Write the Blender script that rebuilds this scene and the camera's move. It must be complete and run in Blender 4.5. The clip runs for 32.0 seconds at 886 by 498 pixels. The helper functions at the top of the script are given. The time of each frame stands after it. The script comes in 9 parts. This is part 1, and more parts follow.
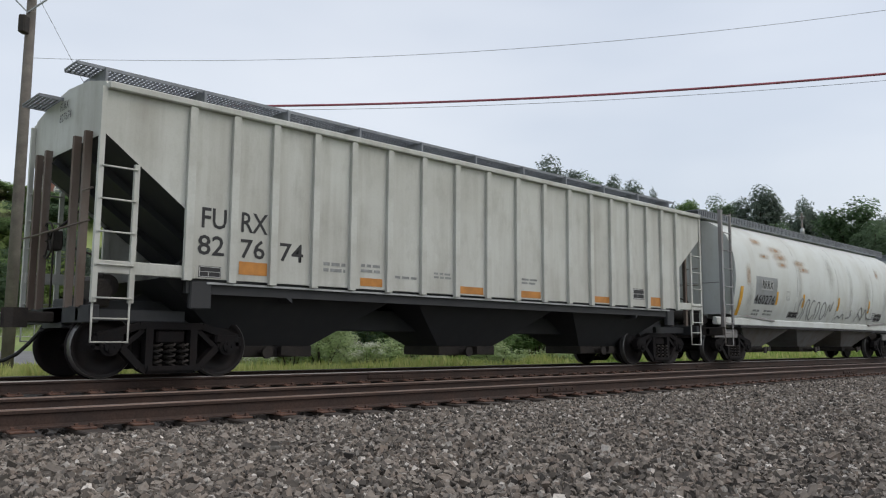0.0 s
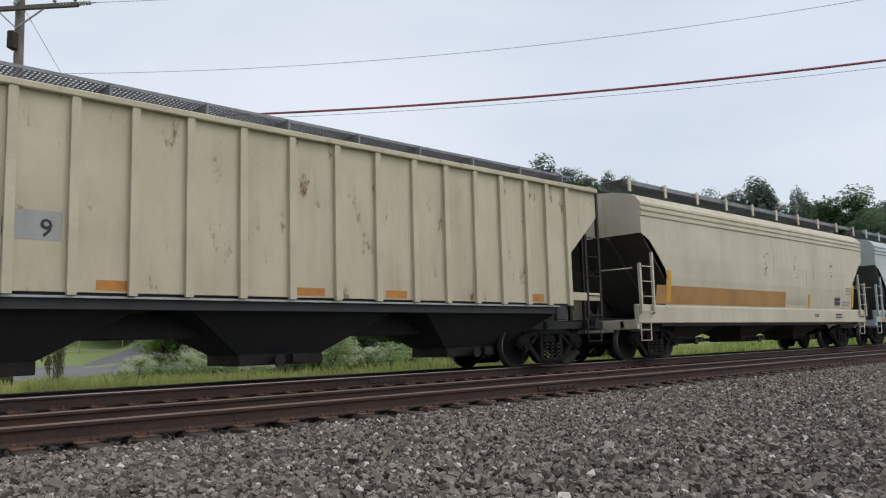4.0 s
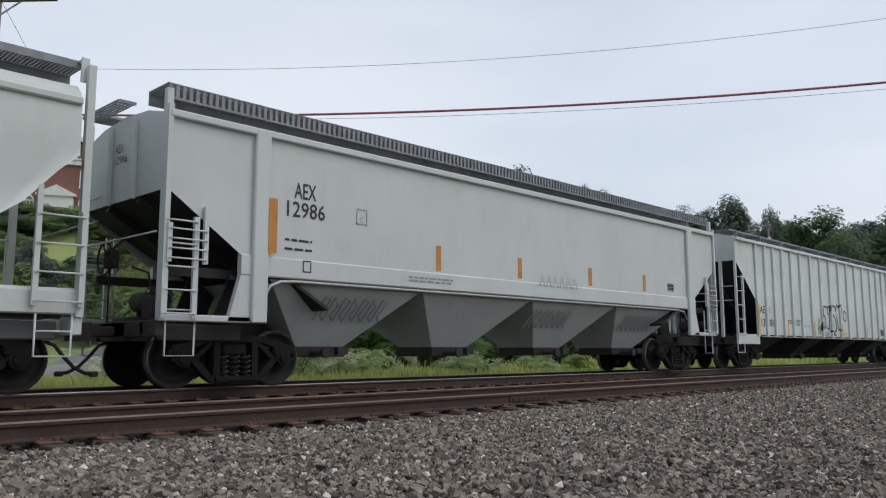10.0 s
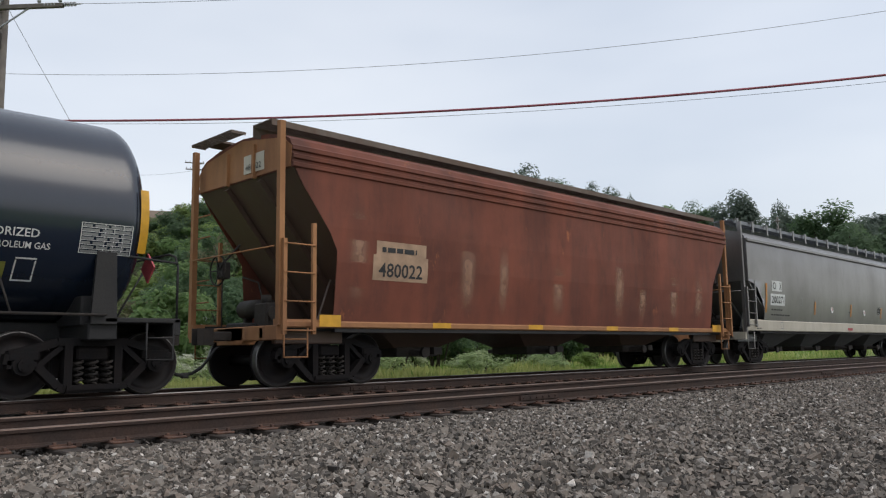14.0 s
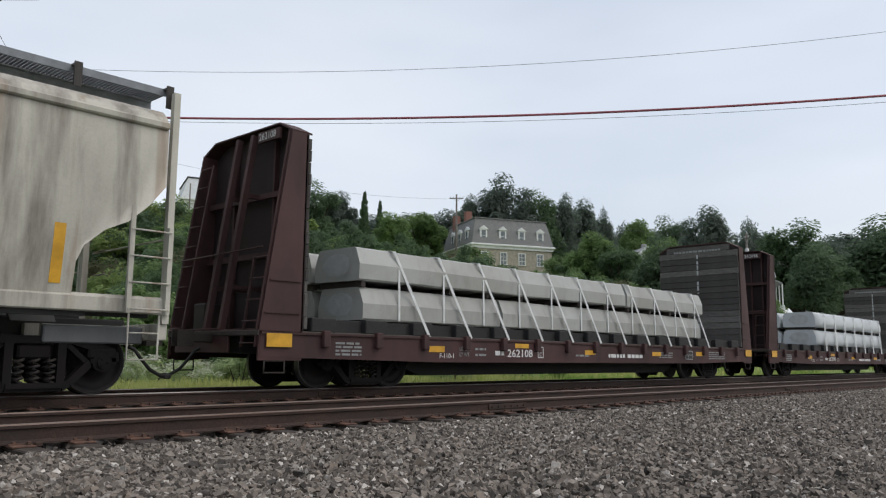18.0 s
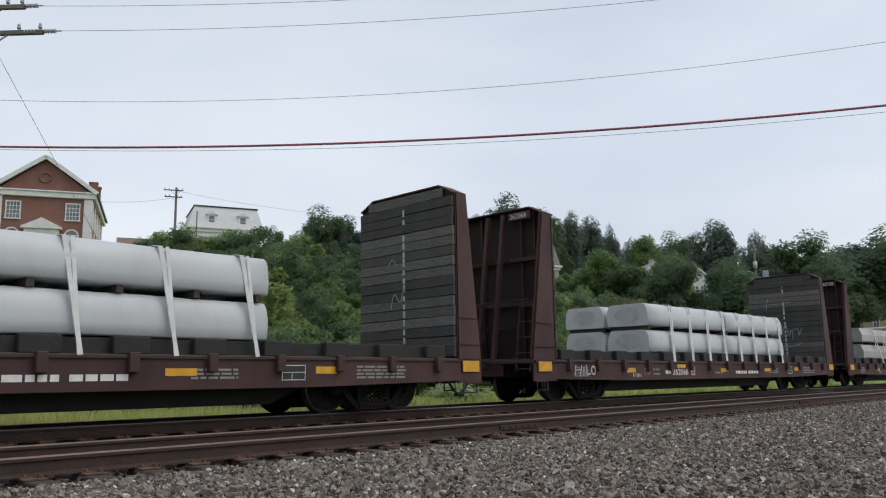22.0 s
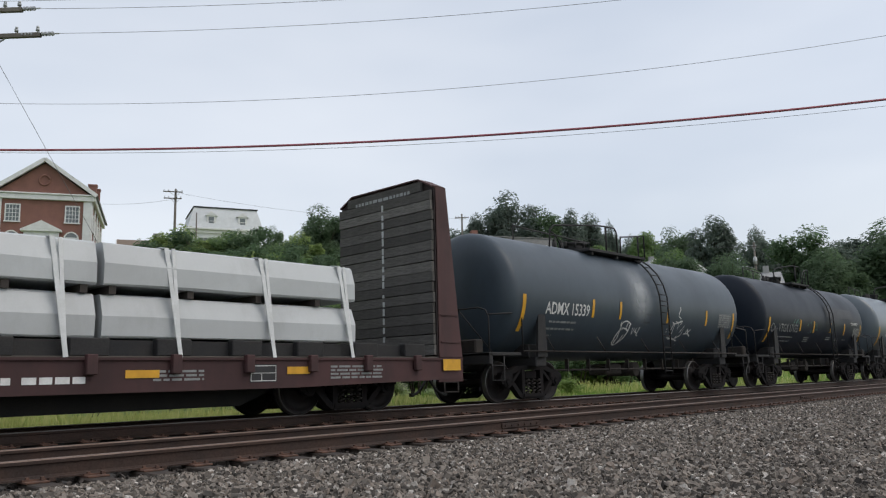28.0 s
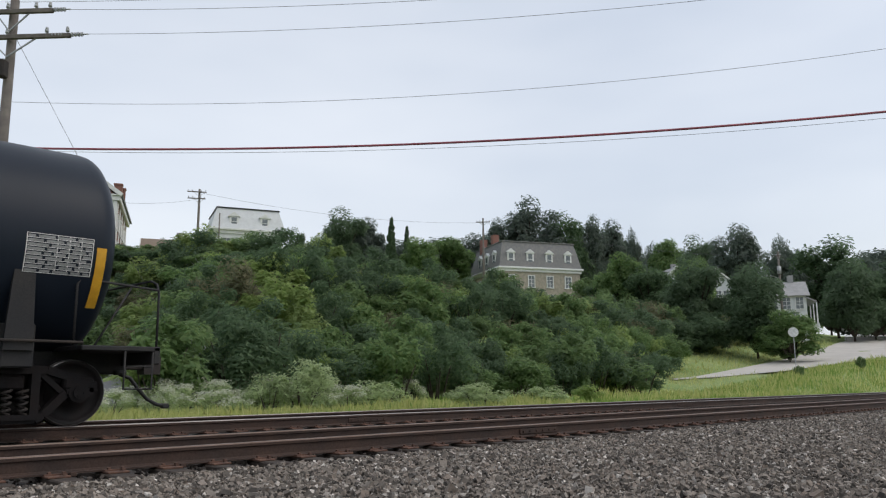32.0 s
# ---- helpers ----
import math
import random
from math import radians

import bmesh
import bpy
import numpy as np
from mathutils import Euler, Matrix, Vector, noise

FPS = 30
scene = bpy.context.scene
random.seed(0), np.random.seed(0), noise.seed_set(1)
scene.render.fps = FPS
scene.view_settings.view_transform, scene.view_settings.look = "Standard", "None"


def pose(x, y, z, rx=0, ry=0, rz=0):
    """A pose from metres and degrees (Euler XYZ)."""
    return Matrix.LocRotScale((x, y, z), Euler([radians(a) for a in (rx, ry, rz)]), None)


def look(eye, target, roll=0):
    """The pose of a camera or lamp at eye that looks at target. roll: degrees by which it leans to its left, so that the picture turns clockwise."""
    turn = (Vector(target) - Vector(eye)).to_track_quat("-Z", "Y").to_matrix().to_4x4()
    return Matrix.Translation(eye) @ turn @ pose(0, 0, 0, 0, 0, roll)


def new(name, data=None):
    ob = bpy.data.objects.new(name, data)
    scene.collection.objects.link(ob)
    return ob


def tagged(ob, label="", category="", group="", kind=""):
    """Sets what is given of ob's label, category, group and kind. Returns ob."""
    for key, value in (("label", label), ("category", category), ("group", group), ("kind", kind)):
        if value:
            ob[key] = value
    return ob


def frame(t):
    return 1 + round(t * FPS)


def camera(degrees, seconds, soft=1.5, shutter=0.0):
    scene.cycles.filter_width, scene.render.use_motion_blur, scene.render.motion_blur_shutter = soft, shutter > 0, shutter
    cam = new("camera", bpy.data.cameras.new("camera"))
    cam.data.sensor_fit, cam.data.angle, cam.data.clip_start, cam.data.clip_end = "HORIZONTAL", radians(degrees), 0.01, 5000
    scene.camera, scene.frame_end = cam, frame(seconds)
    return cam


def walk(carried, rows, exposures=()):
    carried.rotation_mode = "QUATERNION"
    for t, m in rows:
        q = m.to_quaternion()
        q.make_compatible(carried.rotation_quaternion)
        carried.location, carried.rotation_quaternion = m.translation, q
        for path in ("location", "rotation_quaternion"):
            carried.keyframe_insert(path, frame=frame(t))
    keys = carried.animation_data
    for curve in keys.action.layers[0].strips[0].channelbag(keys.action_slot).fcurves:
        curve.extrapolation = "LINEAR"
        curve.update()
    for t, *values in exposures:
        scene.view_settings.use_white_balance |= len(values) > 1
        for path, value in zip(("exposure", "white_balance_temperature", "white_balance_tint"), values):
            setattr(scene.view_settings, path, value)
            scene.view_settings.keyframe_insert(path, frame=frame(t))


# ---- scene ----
# The camera is held in the hand at one place and only turns a little: seconds, yaw, pitch, roll.
cam = camera(58.4, 32.0, soft=1.2)
EYE = (0.0, 0.0, 0.605)
TURNS = [
    (0, -43.65, 6.67, -0.36), (0.5, -43.54, 6.90, -0.24),
    (1, -43.60, 7.05, 0.11), (1.5, -43.70, 7.18, 0.44),
    (2, -43.96, 7.49, 0.76), (2.5, -44.10, 7.85, 1.26),
    (3, -44.02, 7.55, 1.67), (3.5, -43.81, 6.69, 1.71),
    (5.5, -43.11, 7.72, 0.88), (6, -44.02, 8.12, 0.39),
    (6.5, -44.36, 8.44, 0.22), (7, -43.94, 8.49, 0.12),
    (7.5, -43.90, 8.28, -0.01), (8, -44.22, 8.18, 0.16),
    (8.5, -44.63, 8.12, 0.29), (9, -45.18, 8.00, 0.22),
    (9.5, -45.63, 7.65, -0.00), (10, -45.64, 7.38, 0.08),
    (10.5, -45.78, 7.43, 0.32), (11, -45.82, 7.51, 0.41),
    (11.5, -45.80, 7.17, 0.04), (12, -45.74, 6.77, -0.41),
    (12.5, -45.67, 6.85, -0.32), (13, -45.64, 6.87, 0.09),
    (13.5, -45.03, 6.96, 0.82), (15.5, -45.18, 8.49, 0.47),
    (16, -45.73, 8.52, 0.34), (16.5, -46.33, 8.15, 0.05),
    (17, -46.59, 7.98, -0.26), (17.5, -46.84, 8.00, -0.38),
    (18, -47.10, 7.87, -0.52), (18.5, -47.28, 8.05, -0.34),
    (19, -47.18, 8.59, 0.17), (19.5, -46.94, 8.92, 0.50),
    (20, -46.76, 9.24, 0.88), (20.5, -46.55, 9.42, 0.91),
    (21, -46.47, 9.55, 0.75), (21.5, -46.46, 9.54, 0.67),
    (22, -46.39, 9.41, 0.91), (22.5, -46.25, 9.21, 0.98),
    (23, -46.08, 9.00, 0.88), (23.5, -46.13, 9.03, 0.93),
    (24, -46.30, 9.32, 1.08), (24.5, -46.53, 9.56, 0.61),
    (25, -46.59, 9.64, 0.33), (25.5, -46.46, 9.36, 0.40),
    (27.5, -46.16, 9.49, 1.39), (28, -46.30, 9.32, 1.49),
    (28.5, -46.39, 9.25, 1.13), (29, -46.19, 9.11, 0.50),
    (29.5, -46.07, 9.21, 0.44), (30, -45.91, 9.51, 0.38),
    (30.5, -45.63, 9.61, 0.29), (31, -45.35, 9.61, 0.33),
    (31.5, -45.17, 9.66, 0.43), (32, -44.98, 9.62, 0.31),
]
walk(cam, [(t, pose(*EYE, 90 + pitch, roll, yaw)) for t, yaw, pitch, roll in TURNS],
     [(0, 0.02), (3, 0.05), (7, 0.0), (10, 0.03), (13, 0.07), (16, 0.02), (18, 0.06), (20, 0.01), (24, 0.02), (28, 0.01), (29.5, 0.04), (32, 0.05)])

# ---- sky and light: a bright overcast ----
SUN_EL, SUN_AZ = radians(52), radians(150)
world = bpy.data.worlds.new("overcast_sky")
scene.world = world
world.use_nodes = True
wn, wl = world.node_tree.nodes, world.node_tree.links
wn.clear()
w_out, w_sum = wn.new("ShaderNodeOutputWorld"), wn.new("ShaderNodeAddShader")
w_sky, w_blue = wn.new("ShaderNodeTexSky"), wn.new("ShaderNodeBackground")
w_sky.sky_type, w_sky.sun_disc = "NISHITA", False
w_sky.sun_elevation, w_sky.sun_rotation = SUN_EL, SUN_AZ
w_sky.air_density, w_sky.dust_density = 1.0, 4.0
w_blue.inputs["Strength"].default_value = 0.05
wl.new(w_sky.outputs[0], w_blue.inputs["Color"])
w_cloud, w_coord, w_noise, w_ramp = (wn.new("ShaderNodeBackground"), wn.new("ShaderNodeTexCoord"),
                                     wn.new("ShaderNodeTexNoise"), wn.new("ShaderNodeValToRGB"))
w_map = wn.new("ShaderNodeMapping")
w_map.inputs["Scale"].default_value = (1.0, 1.0, 3.2)
wl.new(w_coord.outputs["Generated"], w_map.inputs["Vector"])
wl.new(w_map.outputs[0], w_noise.inputs["Vector"])
w_noise.inputs["Scale"].default_value, w_noise.inputs["Detail"].default_value = 1.7, 3.5
w_noise.inputs["Roughness"].default_value = 0.48
w_ramp.color_ramp.elements[0].position, w_ramp.color_ramp.elements[0].color = 0.3, (0.515, 0.555, 0.615, 1)
w_ramp.color_ramp.elements[1].position, w_ramp.color_ramp.elements[1].color = 0.72, (0.705, 0.725, 0.755, 1)
wl.new(w_noise.outputs["Fac"], w_ramp.inputs[0])
wl.new(w_ramp.outputs[0], w_cloud.inputs["Color"])
w_cloud.inputs["Strength"].default_value = 1.0
wl.new(w_blue.outputs[0], w_sum.inputs[0])
wl.new(w_cloud.outputs[0], w_sum.inputs[1])
wl.new(w_sum.outputs[0], w_out.inputs["Surface"])

sun_data = bpy.data.lights.new("sun", "SUN")
sun_data.energy, sun_data.angle, sun_data.color = 0.7, radians(40), (1.0, 0.97, 0.92)
sun = new("sun", sun_data)
sun.matrix_world = look((0, 0, 60), (-math.sin(SUN_AZ) * 40, -math.cos(SUN_AZ) * 40, 60 - 40 * math.tan(SUN_EL)))

# ---- materials ----
def nodes_of(name):
    m = bpy.data.materials.new(name)
    m.use_nodes = True
    n = m.node_tree.nodes
    return m, n, m.node_tree.links, n["Principled BSDF"]


def noise_tex(n, l, scale, detail=4.0, stretch=(1, 1, 1), space="Object", rough=0.55):
    co, mp, tx = n.new("ShaderNodeTexCoord"), n.new("ShaderNodeMapping"), n.new("ShaderNodeTexNoise")
    mp.inputs["Scale"].default_value = stretch
    tx.inputs["Scale"].default_value, tx.inputs["Detail"].default_value = scale, detail
    tx.inputs["Roughness"].default_value = rough
    l.new(co.outputs[space], mp.inputs["Vector"])
    l.new(mp.outputs[0], tx.inputs["Vector"])
    return tx.outputs["Fac"]


def ramp(n, l, fac, lo, hi, a=0.0, b=1.0):
    r = n.new("ShaderNodeMapRange")
    r.inputs["From Min"].default_value, r.inputs["From Max"].default_value = lo, hi
    r.inputs["To Min"].default_value, r.inputs["To Max"].default_value = a, b
    r.clamp = True
    l.new(fac, r.inputs["Value"])
    return r.outputs["Result"]


def mix(n, l, fac, a, b, mode="MIX"):
    x = n.new("ShaderNodeMix")
    x.data_type, x.blend_type = "RGBA", mode
    for sock, v in ((x.inputs[0], fac), (x.inputs[6], a), (x.inputs[7], b)):
        if isinstance(v, bpy.types.NodeSocket):
            l.new(v, sock)
        else:
            sock.default_value = v if isinstance(v, float) else (*v[:3], 1)
    return x.outputs[2]


def bump(n, l, bsdf, height, strength=0.3, distance=0.01):
    b = n.new("ShaderNodeBump")
    b.inputs["Strength"].default_value, b.inputs["Distance"].default_value = strength, distance
    l.new(height, b.inputs["Height"])
    l.new(b.outputs[0], bsdf.inputs["Normal"])


def surface(name, col, rough=0.6, metal=0.0, var=0.25, scale=5.0, grain=60.0, bump_h=0.0, other=None, spec=0.4):
    """A worn surface: two scales of variation towards a second colour."""
    m, n, l, p = nodes_of(name)
    other = other or tuple(c * (1 - var) for c in col)
    big, fine = noise_tex(n, l, scale), noise_tex(n, l, grain, 3)
    c = mix(n, l, ramp(n, l, big, 0.35, 0.68), col, other)
    c = mix(n, l, ramp(n, l, fine, 0.4, 0.75, 0.0, 0.5), c, tuple(v * 0.72 for v in col))
    l.new(c, p.inputs["Base Color"])
    l.new(ramp(n, l, fine, 0.3, 0.7, rough * 0.85, min(1.0, rough * 1.15)), p.inputs["Roughness"])
    p.inputs["Metallic"].default_value, p.inputs["Specular IOR Level"].default_value = metal, spec
    if bump_h:
        bump(n, l, p, fine, 0.5, bump_h)
    return m


def paint(name, col, dirt=(0.12, 0.10, 0.08), streak=0.3, patch=0.2, rough=0.55, rust=0.0, rust_col=(0.30, 0.12, 0.04), width=5.0, lo=0.48,
          hi=0.78, spec=0.4):
    """Railcar paint: soft dirt patches, vertical run-off streaks and, if wanted, rust blotches."""
    m, n, l, p = nodes_of(name)
    big = noise_tex(n, l, 0.55, 5)
    runs = noise_tex(n, l, 1.0, 6, (width, width, 0.16), rough=0.62)
    fine = noise_tex(n, l, 34.0, 5)
    c = mix(n, l, ramp(n, l, big, 0.38, 0.72, 0.0, patch), col, dirt)
    c = mix(n, l, ramp(n, l, runs, lo, hi, 0.0, streak), c, dirt)
    smudge = noise_tex(n, l, 1.0, 7, (2.6, 2.6, 1.1), rough=0.68)
    c = mix(n, l, ramp(n, l, smudge, 0.50, 0.74, 0.0, 0.8 * patch), c, tuple(0.8 * v for v in dirt))
    c = mix(n, l, ramp(n, l, fine, 0.45, 0.8, 0.0, 0.14), c, dirt)
    if rust:
        spots = noise_tex(n, l, 2.6, 8, (1, 1, 0.45), rough=0.7)
        c = mix(n, l, ramp(n, l, spots, 0.72 - 0.2 * rust, 0.80 - 0.2 * rust), c, rust_col)
    l.new(c, p.inputs["Base Color"])
    l.new(ramp(n, l, big, 0.3, 0.7, rough * 0.85, min(1.0, rough * 1.2)), p.inputs["Roughness"])
    p.inputs["Specular IOR Level"].default_value = spec
    bump(n, l, p, fine, 0.12, 0.004)
    return m


def leaf_mat(name, a, b, c, trans=0.55):
    m, n, l, p = nodes_of(name)
    geo, obj = n.new("ShaderNodeNewGeometry"), n.new("ShaderNodeObjectInfo")
    col = mix(n, l, geo.outputs["Random Per Island"], a, b)
    col = mix(n, l, ramp(n, l, obj.outputs["Random"], 0.35, 1.0, 0.0, 0.7), col, c)
    l.new(col, p.inputs["Base Color"])
    p.inputs["Roughness"].default_value, p.inputs["Specular IOR Level"].default_value = 0.6, 0.25
    tr, ms = n.new("ShaderNodeBsdfTranslucent"), n.new("ShaderNodeMixShader")
    l.new(col, tr.inputs["Color"])
    ms.inputs[0].default_value = trans
    l.new(p.outputs[0], ms.inputs[1])
    l.new(tr.outputs[0], ms.inputs[2])
    l.new(ms.outputs[0], n["Material Output"].inputs["Surface"])
    return m


def stone_mat(name, tones, rough=0.9):
    """Broken stone: every stone takes a tone of its own."""
    m, n, l, p = nodes_of(name)
    geo, r = n.new("ShaderNodeNewGeometry"), n.new("ShaderNodeValToRGB")
    e = r.color_ramp.elements
    for i, (pos, c) in enumerate(tones):
        k = e[i] if i < 2 else e.new(pos)
        k.position, k.color = pos, (*c, 1)
    l.new(geo.outputs["Random Per Island"], r.inputs[0])
    fine = noise_tex(n, l, 45.0, 4)
    c = mix(n, l, ramp(n, l, fine, 0.35, 0.75, 0.0, 0.45), r.outputs[0], (0.06, 0.055, 0.05))
    l.new(c, p.inputs["Base Color"])
    p.inputs["Roughness"].default_value, p.inputs["Specular IOR Level"].default_value = rough, 0.25
    return m


STONES = stone_mat("ballast_stone", [(0.0, (0.048, 0.043, 0.038)), (1.0, (0.70, 0.645, 0.585)), (0.35, (0.150, 0.130, 0.111)), (0.62, (0.280, 0.244, 0.208)),
                                     (0.80, (0.205, 0.165, 0.135)), (0.955, (0.36, 0.335, 0.300))])
# Dark brown stones by the rails, with the train's shadow in their colour.
STONES_SHADED = stone_mat("oily_ballast_stone", [(0.0, (0.030, 0.026, 0.023)), (1.0, (0.13, 0.11, 0.095)), (0.5, (0.055, 0.046, 0.040))])


def ballast_ground(name, shade=0.0):
    m, n, l, p = nodes_of(name)
    co, v = n.new("ShaderNodeTexCoord"), n.new("ShaderNodeTexVoronoi")
    v.inputs["Scale"].default_value = 17.0
    l.new(co.outputs["Object"], v.inputs["Vector"])
    sep = n.new("ShaderNodeSeparateColor")
    l.new(v.outputs["Color"], sep.inputs[0])
    c = mix(n, l, sep.outputs[0], (0.075, 0.067, 0.060), (0.23, 0.212, 0.192))
    c = mix(n, l, ramp(n, l, sep.outputs[1], 0.9, 0.97), c, (0.44, 0.42, 0.39))
    c = mix(n, l, ramp(n, l, v.outputs["Distance"], 0.25, 0.75), c, (0.05, 0.043, 0.038))
    # The track strip takes an even dark mix for the train's shadow.
    c = mix(n, l, ramp(n, l, noise_tex(n, l, 0.7), 0.4, 0.7, shade, 0.35 + shade * 0.6), c, (0.09, 0.075, 0.06) if not shade else (0.035, 0.029, 0.025))
    l.new(c, p.inputs["Base Color"])
    p.inputs["Roughness"].default_value = 0.95
    bump(n, l, p, v.outputs["Distance"], 1.0, -0.05)
    return m


def earth_ground():
    m, n, l, p = nodes_of("grassy_earth")
    big, mid, fine = noise_tex(n, l, 0.09, 5), noise_tex(n, l, 0.9, 6), noise_tex(n, l, 26.0, 4)
    c = mix(n, l, ramp(n, l, big, 0.38, 0.64), (0.19, 0.28, 0.085), (0.27, 0.33, 0.115))
    c = mix(n, l, ramp(n, l, mid, 0.45, 0.72, 0.0, 0.6), c, (0.33, 0.33, 0.15))
    c = mix(n, l, ramp(n, l, fine, 0.4, 0.7, 0.0, 0.6), c, (0.13, 0.18, 0.06))
    l.new(c, p.inputs["Base Color"])
    p.inputs["Roughness"].default_value = 0.95
    bump(n, l, p, fine, 0.8, 0.05)
    return m


BALLAST, BALLAST_SHADED, EARTH = ballast_ground("ballast_bed"), ballast_ground("oily_ballast_bed", 0.65), earth_ground()
RAIL_SIDE = surface("rusty_rail", (0.034, 0.022, 0.018), 0.8, 0.0, scale=3, other=(0.056, 0.031, 0.022), bump_h=0.002)
RAIL_TOP = surface("worn_rail_head", (0.17, 0.125, 0.105), 0.55, 0.35, scale=1.5, other=(0.12, 0.08, 0.06))
RAIL_BRIGHT = surface("polished_rail_head", (0.26, 0.24, 0.23), 0.45, 0.6, scale=2.0)
PLATE = surface("rusty_tie_plate", (0.125, 0.066, 0.045), 0.85, 0.0, scale=9, other=(0.065, 0.040, 0.032), bump_h=0.003)
TIE = surface("creosoted_tie", (0.036, 0.028, 0.024), 0.9, scale=7, grain=90, other=(0.066, 0.050, 0.038), bump_h=0.006)
ROAD = surface("pale_road", (0.50, 0.47, 0.43), 0.9, scale=0.5, grain=14, other=(0.42, 0.40, 0.37), bump_h=0.004)
ASPHALT = surface("grey_street", (0.20, 0.20, 0.20), 0.9, scale=0.5, grain=14, other=(0.15, 0.15, 0.15))
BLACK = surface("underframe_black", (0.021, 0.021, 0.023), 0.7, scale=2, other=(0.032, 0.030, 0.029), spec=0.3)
GRIME = surface("grimy_steel", (0.026, 0.023, 0.022), 0.75, scale=4, other=(0.045, 0.036, 0.030), spec=0.3)
TRUCK_MAT = surface("rust_brown_casting", (0.016, 0.013, 0.013), 0.8, scale=4, other=(0.012, 0.012, 0.013), bump_h=0.003, spec=0.12)
WHEEL_MAT = surface("wheel_steel", (0.013, 0.012, 0.013), 0.55, 0.0, scale=5, other=(0.020, 0.015, 0.014), spec=0.15)
TREAD = surface("wheel_tread", (0.20, 0.195, 0.19), 0.4, 0.7, scale=5)
HOSE = surface("air_hose_rubber", (0.018, 0.018, 0.018), 0.6)
ORANGE = surface("reflector_orange", (0.52, 0.22, 0.045), 0.45, scale=4, var=0.35)
YELLOW = surface("reflector_yellow", (0.70, 0.37, 0.03), 0.45, scale=4, var=0.3)
INK = surface("lettering_black", (0.03, 0.03, 0.033), 0.6, scale=6, var=0.3)
CHALK = surface("lettering_white", (0.72, 0.72, 0.71), 0.6, scale=6, var=0.3)
FADED = surface("lettering_grey", (0.28, 0.29, 0.29), 0.6, scale=9, var=0.4)
REDINK = surface("lettering_red", (0.40, 0.07, 0.08), 0.6, scale=6, var=0.3)
GRATE = surface("walkway_grating", (0.23, 0.245, 0.27), 0.6, 0.3, scale=6, var=0.3)
GALV = surface("galvanised_steel", (0.42, 0.43, 0.44), 0.5, 0.4, scale=7, var=0.25)
POLE = surface("weathered_pole", (0.12, 0.105, 0.095), 0.9, scale=3, other=(0.19, 0.17, 0.15), bump_h=0.004)
WIRE = surface("wire_dark", (0.16, 0.16, 0.17), 0.6)
REDCABLE = surface("cable_red", (0.36, 0.10, 0.13), 0.6, scale=1.2, var=0.4)
BARK = surface("bark", (0.07, 0.055, 0.042), 0.95, scale=5, grain=40, var=0.4, bump_h=0.02)
LEAF_DARK = leaf_mat("leaf_dark", (0.080, 0.135, 0.072), (0.145, 0.215, 0.110), (0.120, 0.172, 0.105), 0.62)
LEAF_MID = leaf_mat("leaf_mid", (0.125, 0.215, 0.080), (0.225, 0.315, 0.125), (0.165, 0.232, 0.112), 0.62)
LEAF_LIGHT = leaf_mat("leaf_light", (0.20, 0.305, 0.088), (0.33, 0.41, 0.14), (0.24, 0.305, 0.125), 0.62)
LEAF_DULL = leaf_mat("leaf_dull", (0.135, 0.155, 0.085), (0.215, 0.200, 0.115), (0.165, 0.168, 0.098))
# Leaves of far crowns, paler and bluer: haze put into their colour.
LEAF_HAZED = leaf_mat("leaf_far", (0.115, 0.158, 0.128), (0.175, 0.212, 0.170), (0.150, 0.186, 0.160), 0.62)
LEAF_SAGE = leaf_mat("leaf_sage", (0.33, 0.42, 0.20), (0.48, 0.56, 0.31), (0.39, 0.47, 0.26), 0.6)
BLOSSOM = leaf_mat("pale_blossom", (0.55, 0.57, 0.46), (0.72, 0.72, 0.62), (0.46, 0.49, 0.36))
BLADES = leaf_mat("grass_blade", (0.40, 0.47, 0.15), (0.64, 0.62, 0.29), (0.48, 0.50, 0.21), 0.6)

